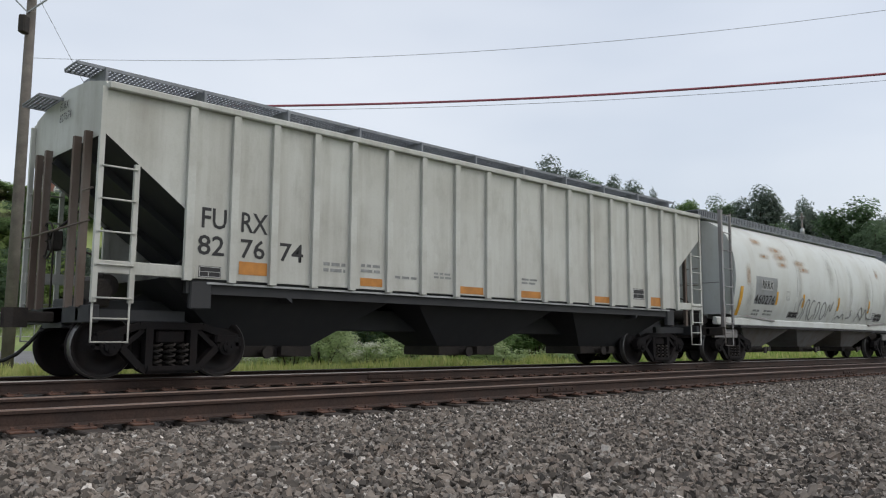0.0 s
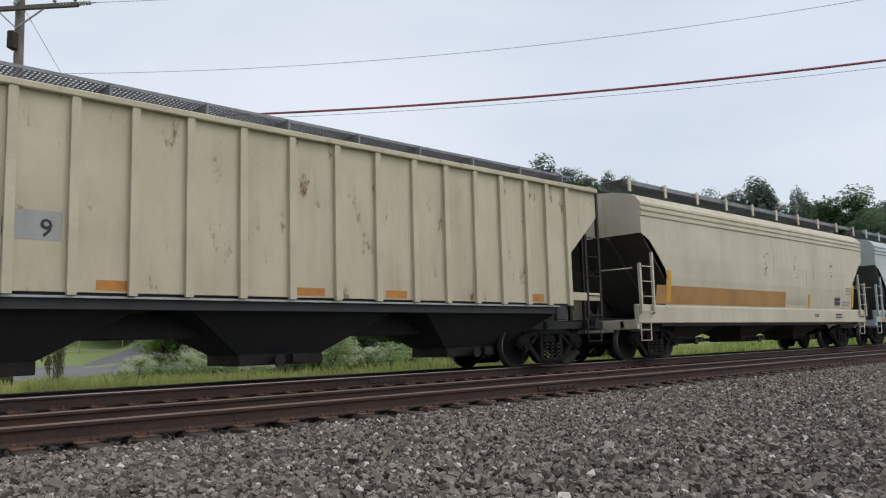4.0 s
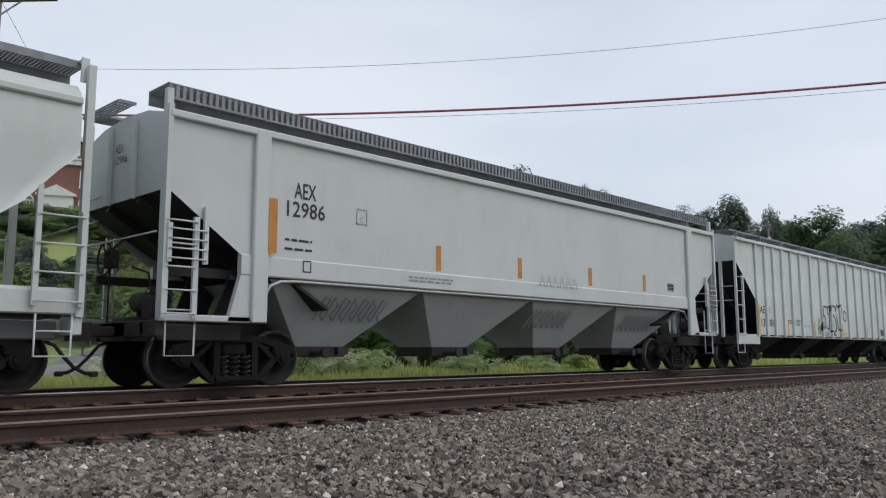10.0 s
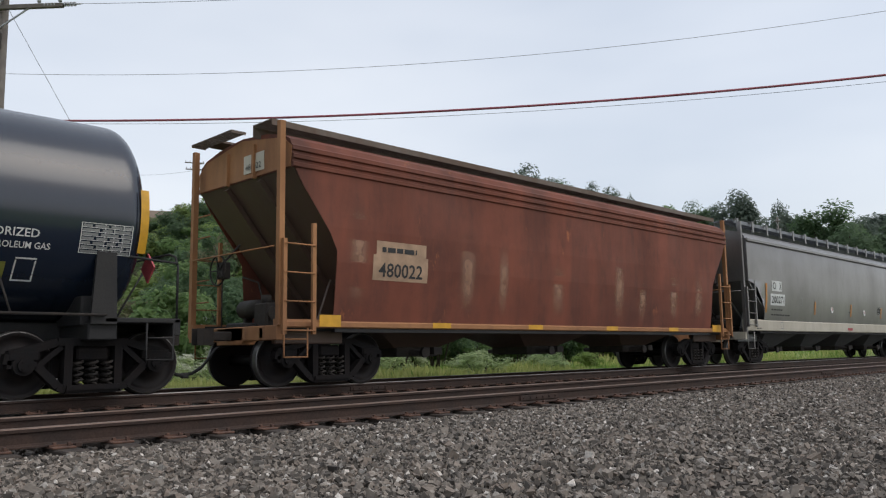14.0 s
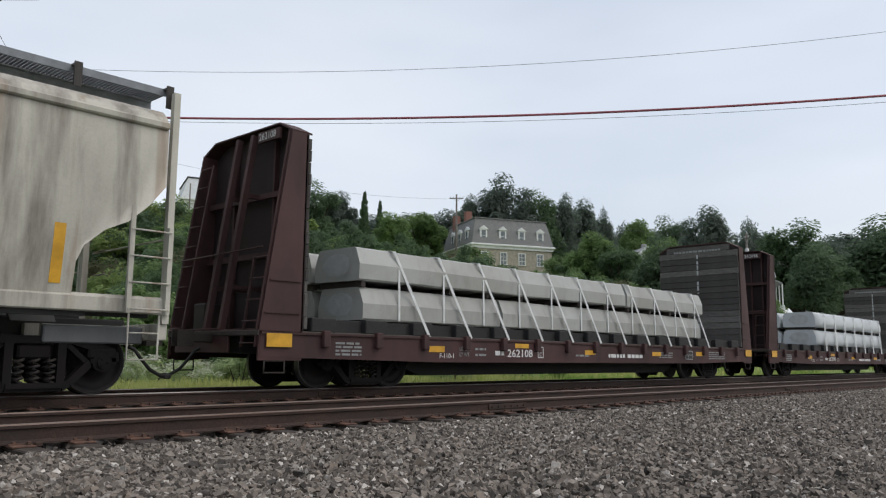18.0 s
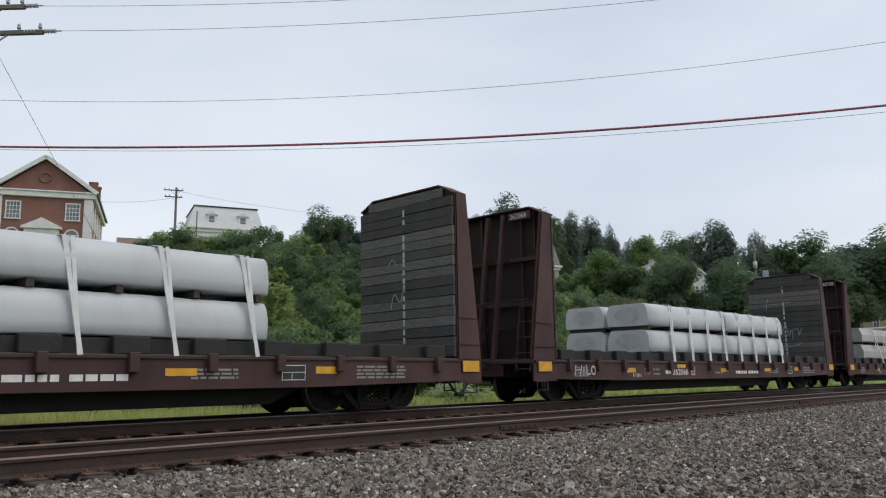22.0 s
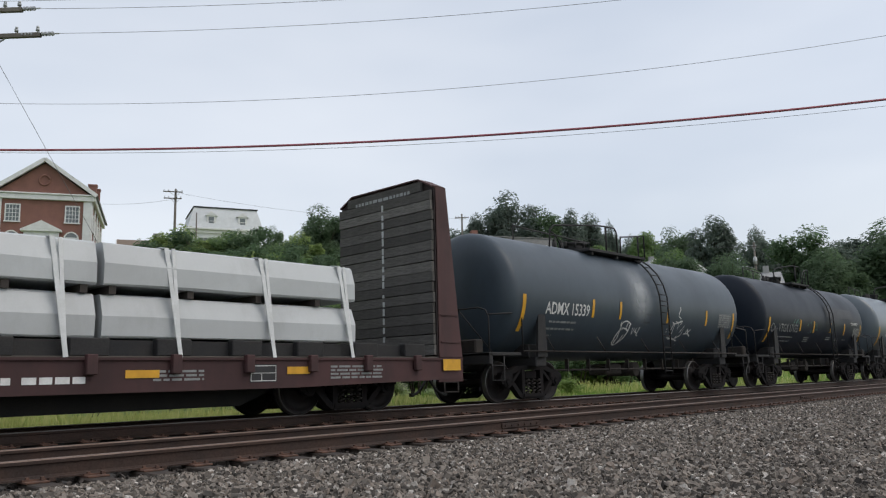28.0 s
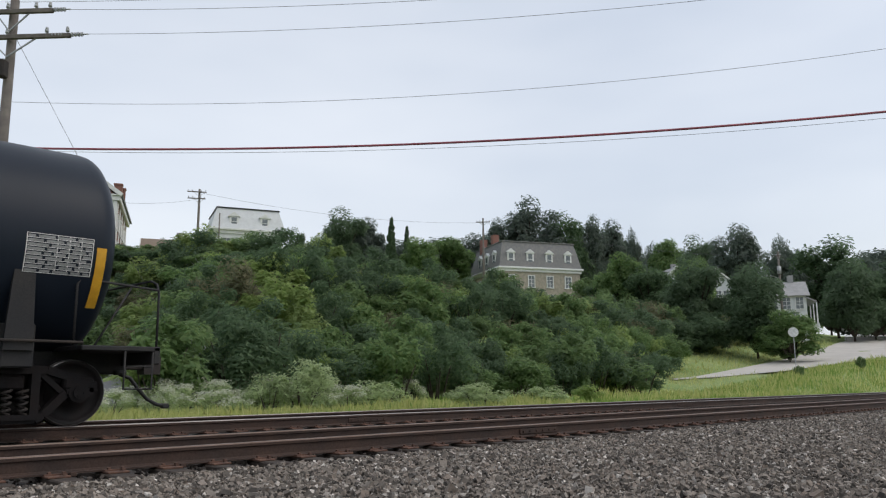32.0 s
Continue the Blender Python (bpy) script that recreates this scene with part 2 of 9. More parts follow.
def wash_mat(name, col, full=1.0, grain=3.0):
    """A wash, stain or pale patch that thins out towards its edges."""
    m, n, l, p = nodes_of(name)
    co = n.new("ShaderNodeTexCoord")
    sep = n.new("ShaderNodeSeparateXYZ")
    l.new(co.outputs["Generated"], sep.inputs[0])
    sides = []
    for axis in ("X", "Z"):
        off = n.new("ShaderNodeMath"); off.operation = "SUBTRACT"; off.inputs[1].default_value = 0.5
        l.new(sep.outputs[axis], off.inputs[0])
        ab = n.new("ShaderNodeMath"); ab.operation = "ABSOLUTE"
        l.new(off.outputs[0], ab.inputs[0])
        mr = n.new("ShaderNodeMapRange"); mr.interpolation_type = "SMOOTHSTEP"
        mr.inputs["From Min"].default_value = 0.5
        mr.inputs["From Max"].default_value = 0.05
        l.new(ab.outputs[0], mr.inputs["Value"])
        sides.append(mr.outputs[0])
    mul = n.new("ShaderNodeMath"); mul.operation = "MULTIPLY"
    l.new(sides[0], mul.inputs[0]), l.new(sides[1], mul.inputs[1])
    tex = n.new("ShaderNodeTexNoise")
    tex.inputs["Scale"].default_value = grain
    tex.inputs["Detail"].default_value = 5.0
    l.new(co.outputs["Object"], tex.inputs["Vector"])
    mul2 = n.new("ShaderNodeMath"); mul2.operation = "MULTIPLY"
    l.new(mul.outputs[0], mul2.inputs[0]), l.new(tex.outputs[0], mul2.inputs[1])
    gain = n.new("ShaderNodeMath"); gain.operation = "MULTIPLY"; gain.inputs[1].default_value = full; gain.use_clamp = True
    l.new(mul2.outputs[0], gain.inputs[0])
    l.new(gain.outputs[0], p.inputs["Alpha"])
    p.inputs["Base Color"].default_value = (*col, 1)
    p.inputs["Roughness"].default_value = 0.6
    return m


# ---- tools for building meshes ----
class Geo:
    """Collects the faces of one mesh."""

    def __init__(self):
        self.v, self.f, self.s, self.m = [], [], [], []

    def face(self, ids, smooth=False, mi=0):
        self.f.append(ids), self.s.append(smooth), self.m.append(mi)

    def add(self, pts):
        k = len(self.v)
        self.v.extend(tuple(p) for p in pts)
        return k

    def box(self, x0, x1, y0, y1, z0, z1, mi=0, top=None):
        """A box; top = (dx, dy) draws its upper face in."""
        dx, dy = top or (0, 0)
        k = self.add([(x0, y0, z0), (x1, y0, z0), (x1, y1, z0), (x0, y1, z0),
                      (x0 + dx, y0 + dy, z1), (x1 - dx, y0 + dy, z1), (x1 - dx, y1 - dy, z1), (x0 + dx, y1 - dy, z1)])
        for q in ((0, 3, 2, 1), (4, 5, 6, 7), (0, 1, 5, 4), (1, 2, 6, 5), (2, 3, 7, 6), (3, 0, 4, 7)):
            self.face([k + i for i in q], mi=mi)
        return self

    def block(self, x0, x1, y0, y1, z0, z1, b=0.01, mi=0):
        """A box with its edges broken by b."""
        P = {}
        pts = []
        for sx in (0, 1):
            for sy in (0, 1):
                for sz in (0, 1):
                    x, y, z = (x0, x1)[sx], (y0, y1)[sy], (z0, z1)[sz]
                    bx, by, bz = (b, -b)[sx], (b, -b)[sy], (b, -b)[sz]
                    for a in range(3):
                        P[sx, sy, sz, a] = len(pts)
                        pts.append((x + (0 if a == 0 else bx), y + (0 if a == 1 else by), z + (0 if a == 2 else bz)))
        k = self.add(pts)
        q = lambda *c: k + P[c]
        for s in (0, 1):
            for ring, a in ((((s, 0, 0), (s, 1, 0), (s, 1, 1), (s, 0, 1)), 0), (((0, s, 0), (0, s, 1), (1, s, 1), (1, s, 0)), 1),
                            (((0, 0, s), (1, 0, s), (1, 1, s), (0, 1, s)), 2)):
                ids = [q(*c, a) for c in ring]
                self.face(ids if s else ids[::-1], mi=mi)
        for i in (0, 1):
            for j in (0, 1):
                self.face([q(0, i, j, 1), q(1, i, j, 1), q(1, i, j, 2), q(0, i, j, 2)], mi=mi)
                self.face([q(i, 0, j, 0), q(i, 1, j, 0), q(i, 1, j, 2), q(i, 0, j, 2)], mi=mi)
                self.face([q(i, j, 0, 0), q(i, j, 1, 0), q(i, j, 1, 1), q(i, j, 0, 1)], mi=mi)
                for h in (0, 1):
                    self.face([q(i, j, h, 0), q(i, j, h, 1), q(i, j, h, 2)], mi=mi)
        return self

    def beam(self, a, b, w=0.05, h=None, up=(0, 0, 1), mi=0):
        """A square bar from a to b."""
        a, b = Vector(a), Vector(b)
        d = (b - a).normalized()
        u = Vector(up)
        if abs(d.dot(u)) > 0.95:
            u = Vector((1, 0, 0))
        s = d.cross(u).normalized() * (w / 2)
        t = s.cross(d).normalized() * ((h or w) / 2)
        k = self.add([a - s - t, a + s - t, a + s + t, a - s + t, b - s - t, b + s - t, b + s + t, b - s + t])
        for q in ((0, 3, 2, 1), (4, 5, 6, 7), (0, 1, 5, 4), (1, 2, 6, 5), (2, 3, 7, 6), (3, 0, 4, 7)):
            self.face([k + i for i in q], mi=mi)
        return self

    def tube(self, path, r=0.02, n=8, mi=0, caps=True):
        """A round bar along a path; r may be a list."""
        path = [Vector(p) for p in path]
        rr = r if isinstance(r, (list, tuple)) else [r] * len(path)
        rows, ref = [], None
        for i, p in enumerate(path):
            d = (path[min(i + 1, len(path) - 1)] - path[max(i - 1, 0)]).normalized()
            if ref is None:
                ref = Vector((0, 0, 1)) if abs(d.z) < 0.9 else Vector((0, 1, 0))
            s = d.cross(ref).normalized()
            t = s.cross(d).normalized()
            ref = t
            rows.append(self.add([p + rr[i] * (math.cos(2 * math.pi * j / n) * s + math.sin(2 * math.pi * j / n) * t) for j in range(n)]))
        for a, b in zip(rows, rows[1:]):
            for j in range(n):
                self.face([a + j, a + (j + 1) % n, b + (j + 1) % n, b + j], True, mi)
        if caps:
            self.face([rows[0] + j for j in range(n)][::-1], mi=mi)
            self.face([rows[-1] + j for j in range(n)], mi=mi)
        return self

    def disc(self, c, axis, r, half, n=20, bore=0.0, mi=0):
        """A wheel-like cylinder round c along axis 'x', 'y' or 'z'."""
        ax = {"x": Vector((1, 0, 0)), "y": Vector((0, 1, 0)), "z": Vector((0, 0, 1))}[axis]
        return self.tube([Vector(c) - ax * half, Vector(c) + ax * half], r, n, mi)

    def prism(self, poly, y0, y1, mi=0, axis="y"):
        """A polygon in (x, z) drawn out from y0 to y1 (axis 'y'), or in (y, z) from x0 to x1 (axis 'x')."""
        put = (lambda a, b, c: (a, c, b)) if axis == "y" else (lambda a, b, c: (c, a, b))
        n = len(poly)
        k = self.add([put(a, b, y0) for a, b in poly] + [put(a, b, y1) for a, b in poly])
        self.face([k + i for i in range(n)], mi=mi)
        self.face([k + n + i for i in range(n)][::-1], mi=mi)
        for i in range(n):
            j = (i + 1) % n
            self.face([k + j, k + i, k + n + i, k + n + j], mi=mi)
        return self

    def grid(self, rows, smooth=True, mi=0, close=False):
        """Joins rows of points of one length."""
        ks = [self.add(r) for r in rows]
        n = len(rows[0])
        for a, b in zip(ks, ks[1:]):
            for j in range(n if close else n - 1):
                self.face([a + j, a + (j + 1) % n, b + (j + 1) % n, b + j], smooth, mi)
        return ks

    def mesh(self, name, *mats):
        me = bpy.data.meshes.new(name)
        me.from_pydata(self.v, [], self.f)
        me.polygons.foreach_set("use_smooth", self.s)
        me.polygons.foreach_set("material_index", self.m)
        for m in mats:
            me.materials.append(m)
        bm = bmesh.new()
        bm.from_mesh(me)
        bmesh.ops.recalc_face_normals(bm, faces=bm.faces)
        bm.to_mesh(me)
        bm.free()
        return me


def thing(name, label, category, group="", kind="", at=None):
    ob = tagged(new(name), label, category, group, kind)
    ob.empty_display_size = 0.2
    if at is not None:
        ob.matrix_basis = at
    return ob


def solid(name, geo, mats, label, category, group="", kind="", at=None):
    """A thing that is one mesh."""
    mats = mats if isinstance(mats, (list, tuple)) else [mats]
    ob = tagged(new(name, geo.mesh(name, *mats)), label, category, group, kind)
    if at is not None:
        ob.matrix_basis = at
    return ob


def part(name, geo, mats, parent, label="", at=None):
    """Links a mesh as one part under a thing or a part."""
    if isinstance(geo, Geo):
        mats = mats if isinstance(mats, (list, tuple)) else [mats]
        geo = geo.mesh(name, *mats)
    ob = new(name, geo)
    ob.parent = parent
    if label:
        ob["label"] = label
    if at is not None:
        ob.matrix_basis = at
    return ob


def parts(name, geo, mats, parent, label="", at=None):
    """Every loose piece of the geometry becomes a part of its own."""
    root = list(range(len(geo.v)))

    def find(i):
        while root[i] != i:
            root[i] = root[root[i]]
            i = root[i]
        return i
    for f in geo.f:
        for j in f[1:]:
            root[find(j)] = find(f[0])
    lots = {}
    for i, f in enumerate(geo.f):
        lots.setdefault(find(f[0]), []).append(i)
    made = []
    for ids in lots.values():
        g, seen = Geo(), {}
        for i in ids:
            for j in geo.f[i]:
                if j not in seen:
                    seen[j] = len(g.v)
                    g.v.append(geo.v[j])
            g.face([seen[j] for j in geo.f[i]], geo.s[i], geo.m[i])
        made.append(part(name, g, mats, parent, label, at))
    return made


def clone(ob, parent, m):
    """The same part, with its pieces, once more under another parent; the offset sits in the parent inverse."""
    made = {}
    for o in (ob, *ob.children_recursive):
        c = o.copy()
        scene.collection.objects.link(c)
        made[o] = c
        c.parent = parent if o is ob else made[o.parent]
        c.matrix_parent_inverse = m if o is ob else o.matrix_parent_inverse
    return made[ob]


def smooth01(a, b, x):
    t = min(1.0, max(0.0, (x - a) / (b - a)))
    return t * t * (3 - 2 * t)


def lerp(pts, x):
    """Straight lines through (x, y) points."""
    for (a, p), (b, q) in zip(pts, pts[1:]):
        if x <= b:
            return p + (q - p) * (max(x, a) - a) / (b - a)
    return pts[-1][1]


def text_mesh(words, height, mat, width=None, wrap=None, at=(0, 0), spacing=1.0, bold=0.0):
    """Lettering as a flat mesh in x and z, lower left at `at`; wrap(x, z) gives its y on a curved side."""
    cu = bpy.data.curves.new("lettering", "FONT")
    cu.body, cu.size, cu.space_character, cu.offset = words, 1.0, spacing, bold
    cu.resolution_u = 2
    ob = bpy.data.objects.new("lettering", cu)
    me = bpy.data.meshes.new_from_object(ob)
    bpy.data.objects.remove(ob)
    bpy.data.curves.remove(cu)
    xs, ys = [v.co.x for v in me.vertices], [v.co.y for v in me.vertices]
    sy = height / (max(ys) - min(ys))
    sx = width / (max(xs) - min(xs)) if width else sy
    x0, y0 = min(xs), min(ys)
    for v in me.vertices:
        x, z = at[0] + (v.co.x - x0) * sx, at[1] + (v.co.y - y0) * sy
        v.co = (x, wrap(x, z) if wrap else 0.0, z)
    me.materials.clear()
    me.materials.append(mat)
    return me


def ribbon(geo, pts, w, wrap, mi=0):
    """A flat painted stroke along points in (x, z), laid on the surface wrap."""
    pts = [Vector(p) for p in pts]
    rows = []
    for i, p in enumerate(pts):
        d = (pts[min(i + 1, len(pts) - 1)] - pts[max(i - 1, 0)]).normalized()
        s = Vector((-d.y, d.x)) * (w / 2)
        rows.append([(q.x, wrap(q.x, q.y), q.y) for q in (p - s, p + s)])
    geo.grid(rows, False, mi)


def flowing(pts, step=0.045):
    """Rounds the corners of a stroke and sets its points close together."""
    for _ in range(2):
        out = [pts[0]]
        for (a, b), (c, d) in zip(pts, pts[1:]):
            out += [(a * 0.75 + c * 0.25, b * 0.75 + d * 0.25), (a * 0.25 + c * 0.75, b * 0.25 + d * 0.75)]
        pts = out + [pts[-1]]
    out = [pts[0]]
    for (a, b), (c, d) in zip(pts, pts[1:]):
        n = max(1, int(math.hypot(c - a, d - b) / step))
        out += [(a + (c - a) * i / n, b + (d - b) * i / n) for i in range(1, n + 1)]
    return out


def arc(cx, cz, rx, rz, a0, a1, n=8):
    return [(cx + rx * math.cos(radians(a0 + (a1 - a0) * i / n)), cz + rz * math.sin(radians(a0 + (a1 - a0) * i / n))) for i in range(n + 1)]


def patch(geo, x0, x1, z0, z1, wrap, mi=0, n=4, slant=0.0):
    """A rectangle on the surface wrap."""
    rows = []
    for i in range(n + 1):
        z = z0 + (z1 - z0) * i / n
        s = slant * (z - z0)
        rows.append([(x0 + s, wrap(x0, z), z), (x1 + s, wrap(x1, z), z)])
    geo.grid(rows, False, mi)

# ---- ground, tracks ----
def ground_z(x, y):
    """Height of the land: flat by the tracks, a wooded bank behind them, a rising road on the right."""
    if y < 15.5:
        return lerp([(-40, -1.2), (-3, -1.05), (0, -0.65), (1.5, -0.42), (4, -0.36), (15.5, -0.36)], y)
    edge = 13 + (y - 26) * 0.45
    left = 1 - smooth01(edge - 4, edge + 5, x)
    r = max(0.0, min(9.0, (x - 45) * 0.085))
    flat = -0.36 + (r + 0.1) * smooth01(15.5, 21.5, y)
    crest = 7.6 + max(0, y - 46) * 0.16 if y < 150 else 24.2 + (y - 150) * 0.05
    bank = flat + smooth01(25 + 3 * smooth01(45, 60, x), 47 + 13 * smooth01(45, 75, x), y) * (crest - flat)
    lawn = lerp([(15.5, -0.36), (22, -0.34), (27, -0.22), (40, 0.03), (50, 0.6)], y)
    far = lawn + smooth01(50, 78, y) * (crest - lawn)
    return bank * (1 - left) + far * left


def spread(a, b, step, far):
    """Coordinates that are close together between a and b and ever wider outside."""
    mid = [a + step * i for i in range(int((b - a) / step) + 1)]
    out, d, p = [], step * 1.6, mid[-1]
    while p < far:
        p += d
        d *= 1.5
        out.append(p)
    lo, d, p = [], step * 1.6, mid[0]
    while p > -far:
        p -= d
        d *= 1.5
        lo.append(p)
    return lo[::-1] + mid + out


g = Geo()
gx, gy = spread(-30, 150, 3.0, 3200), spread(-6, 150, 2.0, 3200)
g.grid([[(x, y, ground_z(x, y) + (0.25 * noise.noise((x * 0.2, y * 0.2, 0)) * smooth01(20, 30, x) if y > 24 else 0)) for x in gx] for y in gy])
solid("ground", g, EARTH, "grassy ground rising to a wooded bank", "ground", kind="structure")

# ballast bed of both tracks
BED = [(-2.6, -0.95), (0.0, -0.50), (1.5, -0.30), (4.0, -0.252), (6.3, -0.242), (7.0, -0.238), (7.4, -0.245), (9.7, -0.225), (10.3, -0.18), (11.0, -0.165), (13.8, -0.165), (14.6, -0.22), (15.9, -0.45)]
g = Geo()
xs = [-60, -30, -12] + [-6 + 1.5 * i for i in range(40)] + [60, 80, 110, 160, 260, 500]
ys = sorted({y for y, _ in BED} | {2.2, 3.0, 5.0, 5.7, 8.4, 12.4})
g.grid([[(x, y, lerp(BED, y) + 0.012 * noise.noise((x * 1.3, y * 1.3, 4))) for y in ys] for x in xs])
g.m = [1 if sum(g.v[i][1] for i in f) / len(f) > 7.2 else 0 for f in g.f]
bed = solid("ballast_bed", g, [BALLAST, BALLAST_SHADED], "grey-brown crushed stone bed of two railway tracks", "ballast", kind="structure")


def stones(name, count, x0, x1, y0, y1, seed, size=(0.012, 0.025), lift=0.004, mat=STONES):
    """Loose broken stones, each an irregular lump, joined into one heap."""
    rnd = np.random.RandomState(seed)
    base = np.array([(-1, -1, -0.7), (1, -1, -0.7), (1, 1, -0.7), (-1, 1, -0.7), (-0.7, -0.75, 0.8), (0.8, -0.6, 0.7), (0.65, 0.8, 0.85), (-0.8, 0.6, 0.6)])
    quads = np.array([(0, 3, 2, 1), (4, 5, 6, 7), (0, 1, 5, 4), (1, 2, 6, 5), (2, 3, 7, 6), (3, 0, 4, 7)])
    u = rnd.rand(count * 6)
    x = x0 + (x1 - x0) * u ** 1.7
    y = y0 + (y1 - y0) * rnd.rand(count * 6)
    keep = (x > 0.24 * y - 0.4) & (y > 0.16 * x) & (x * x + y * y > 19)
    x, y = x[keep][:count], y[keep][:count]
    n = len(x)
    z = np.array([lerp(BED, b) for b in y]) + lift + rnd.rand(n) ** 2 * 0.03
    s = rnd.uniform(*size, n)
    v = base[None] * rnd.uniform(0.6, 1.25, (n, 8, 3)) * s[:, None, None] * rnd.uniform(0.7, 1.3, (n, 1, 3))
    q = rnd.normal(size=(n, 4))
    q /= np.linalg.norm(q, axis=1)[:, None]
    w, a, b, c = q.T
    R = np.stack([1 - 2 * (b * b + c * c), 2 * (a * b - w * c), 2 * (a * c + w * b), 2 * (a * b + w * c), 1 - 2 * (a * a + c * c), 2 * (b * c - w * a),
                  2 * (a * c - w * b), 2 * (b * c + w * a), 1 - 2 * (a * a + b * b)], 1).reshape(n, 3, 3)
    v = np.einsum("nij,nkj->nki", R, v) + np.stack([x, y, z], 1)[:, None]
    f = quads[None] + (np.arange(n) * 8)[:, None, None]
    me = bpy.data.meshes.new(name)
    me.from_pydata(v.reshape(-1, 3).tolist(), [], f.reshape(-1, 4).tolist())
    me.materials.append(mat)
    ob = new(name, me)
    ob.parent = bed
    ob["kind"] = "stuff"
    return ob


stones("ballast_stones", 72000, 0.2, 30.0, 1.0, 7.15, 11)
stones("ballast_stones", 5000, 1.5, 30.0, 7.2, 10.4, 12, mat=STONES_SHADED)
stones("ballast_stones", 700, 0.5, 16.0, 1.2, 6.8, 13, (0.028, 0.04), 0.012)

# rails: foot, web and head; the near track is rusty, the far one runs bright
HEAD = [(-0.036, -0.012), (-0.030, 0.0), (0.030, 0.0), (0.036, -0.012)]
LOWER = [(0.036, -0.012), (0.034, -0.040), (0.010, -0.050), (0.009, -0.140), (0.030, -0.155), (0.075, -0.162), (0.075, -0.174), (-0.075, -0.174), (-0.075, -0.162), (-0.030, -0.155),
         (-0.009, -0.140), (-0.010, -0.050), (-0.034, -0.040), (-0.036, -0.012)]


def rail(parent, y, z, top):
    g = Geo()
    for prof, mi in ((HEAD, 1), (LOWER, 0)):
        rows = [[(x, y + a, z + b) for a, b in prof] for x in (-60, 0, 30, 80, 200, 500)]
        g.grid(rows, False, mi)
    return part("rail", g, [RAIL_SIDE, top], parent)


def joint_bar(parent, x, y, z):
    g = Geo()
    g.block(x - 0.45, x + 0.45, y - 0.030, y - 0.010, z - 0.135, z - 0.055, 0.006)
    for i in range(6):
        g.disc((x - 0.38 + 0.152 * i, y - 0.036, z - 0.095), "y", 0.016, 0.012, 6)
    return part("joint_bar", g, RAIL_SIDE, parent)


def tie_mesh(half, seed):
    rnd = random.Random(seed)
    g = Geo()
    g.block(-0.11 + rnd.uniform(-0.01, 0.01), 0.11, -half + rnd.uniform(-0.05, 0.03), half, -0.17, 0.0, 0.012)
    return g.mesh("tie", TIE)


def plate_mesh():
    g = Geo()
    g.block(-0.10, 0.10, -0.20, 0.16, 0.0, 0.018, 0.004)
    g.box(-0.10, 0.10, -0.115, -0.085, 0.018, 0.032)
    g.box(-0.10, 0.10, 0.08, 0.105, 0.018, 0.032)
    for x, y in ((-0.055, -0.10), (0.06, -0.135), (0.05, 0.10)):
        g.block(x - 0.014, x + 0.014, y - 0.014, y + 0.022, 0.018, 0.050, 0.003)
    return g.mesh("tie_plate", PLATE)


TIES, PLATE_MESH = [tie_mesh(1.22, i) for i in range(4)], plate_mesh()
ANCHOR = Geo().block(-0.03, 0.03, -0.09, 0.09, -0.03, 0.012, 0.006).mesh("rail_anchor", RAIL_SIDE)
for name, yc, zr, top, count, label in (("track_near", 8.35, 0.0, RAIL_TOP, 84, "rusty railway track nearest the camera, with wooden ties"),
                                        ("track_far", 12.35, 0.05, RAIL_BRIGHT, 40, "railway track under the train, on wooden ties")):
    tr = thing(name, label, "railway track", kind="structure")
    for s in (-1, 1):
        rail(tr, yc + s * 0.75, zr, top)
    rnd = random.Random(9)
    x = -1.0
    for i in range(count):
        t = part("tie", TIES[i % 4], None, tr, at=pose(x + rnd.uniform(-0.03, 0.03), yc + rnd.uniform(-0.04, 0.04), zr - 0.194, 0, 0, rnd.uniform(-1.2, 1.2)))
        for s in (-1, 1):
            part("tie_plate", PLATE_MESH, None, tr, at=pose(x, yc + s * 0.75, zr - 0.192, 0, 0, 0 if s < 0 else 180))
        if i % 2 and i < 50:
            part("rail_anchor", ANCHOR, None, tr, at=pose(x + 0.16, yc - 0.75, zr - 0.17))
        x += 0.525
    g = Geo()
    while x < 160:
        g.box(x - 0.11, x + 0.11, yc - 1.3, yc + 1.3, zr - 0.36, zr - 0.194)
        x += 0.525
    rest = part("distant_ties", g, TIE, tr)
    rest["kind"] = "stuff"
    for xj in (9.6, 21.5):
        joint_bar(tr, xj, yc - 0.75, zr)

# the street behind on the left and the pale road that climbs on the right
g = Geo()
g.grid([[(x, y, ground_z(x, y) + 0.03) for x in (-80, -40, -20, -8, 0, 6, 10, 14, 18, 22)] for y in (27.0, 30, 33, 36, 38, 40.0)], False)
solid("street", g, ASPHALT, "grey asphalt street behind a grass strip", "road", kind="structure")
UPPER = [(47, 29.2), (57.7, 29.9), (66.3, 30.4), (78.6, 31.1), (92.8, 33.1), (111, 36.6), (129, 42.5), (170, 52)]
LOWERE = [(47, 29.0), (56.4, 29.3), (60, 27.6), (63.7, 25.6), (71.5, 24.2), (78.9, 22.6), (100, 26), (133, 34), (170, 42)]
g = Geo()
rows = []
for i in range(44):
    x = 53 + i * 2.65
    a, b = lerp(LOWERE, x), lerp(UPPER, x)
    rows.append([(x, a + (b - a) * j / 5, ground_z(x, a + (b - a) * j / 5) + 0.10) for j in range(6)])
g.grid(rows, False)
solid("road", g, ROAD, "pale concrete road climbing a grassy bank", "road", kind="structure")

# ---- the train: parts that all cars share ----
RAIL_Z, TRACK_Y = 0.05, 12.35
SPEED = 14.284  # metres a second, and from GAIN_T on ever faster
GAIN_T, GAIN = 17.4, 0.0235
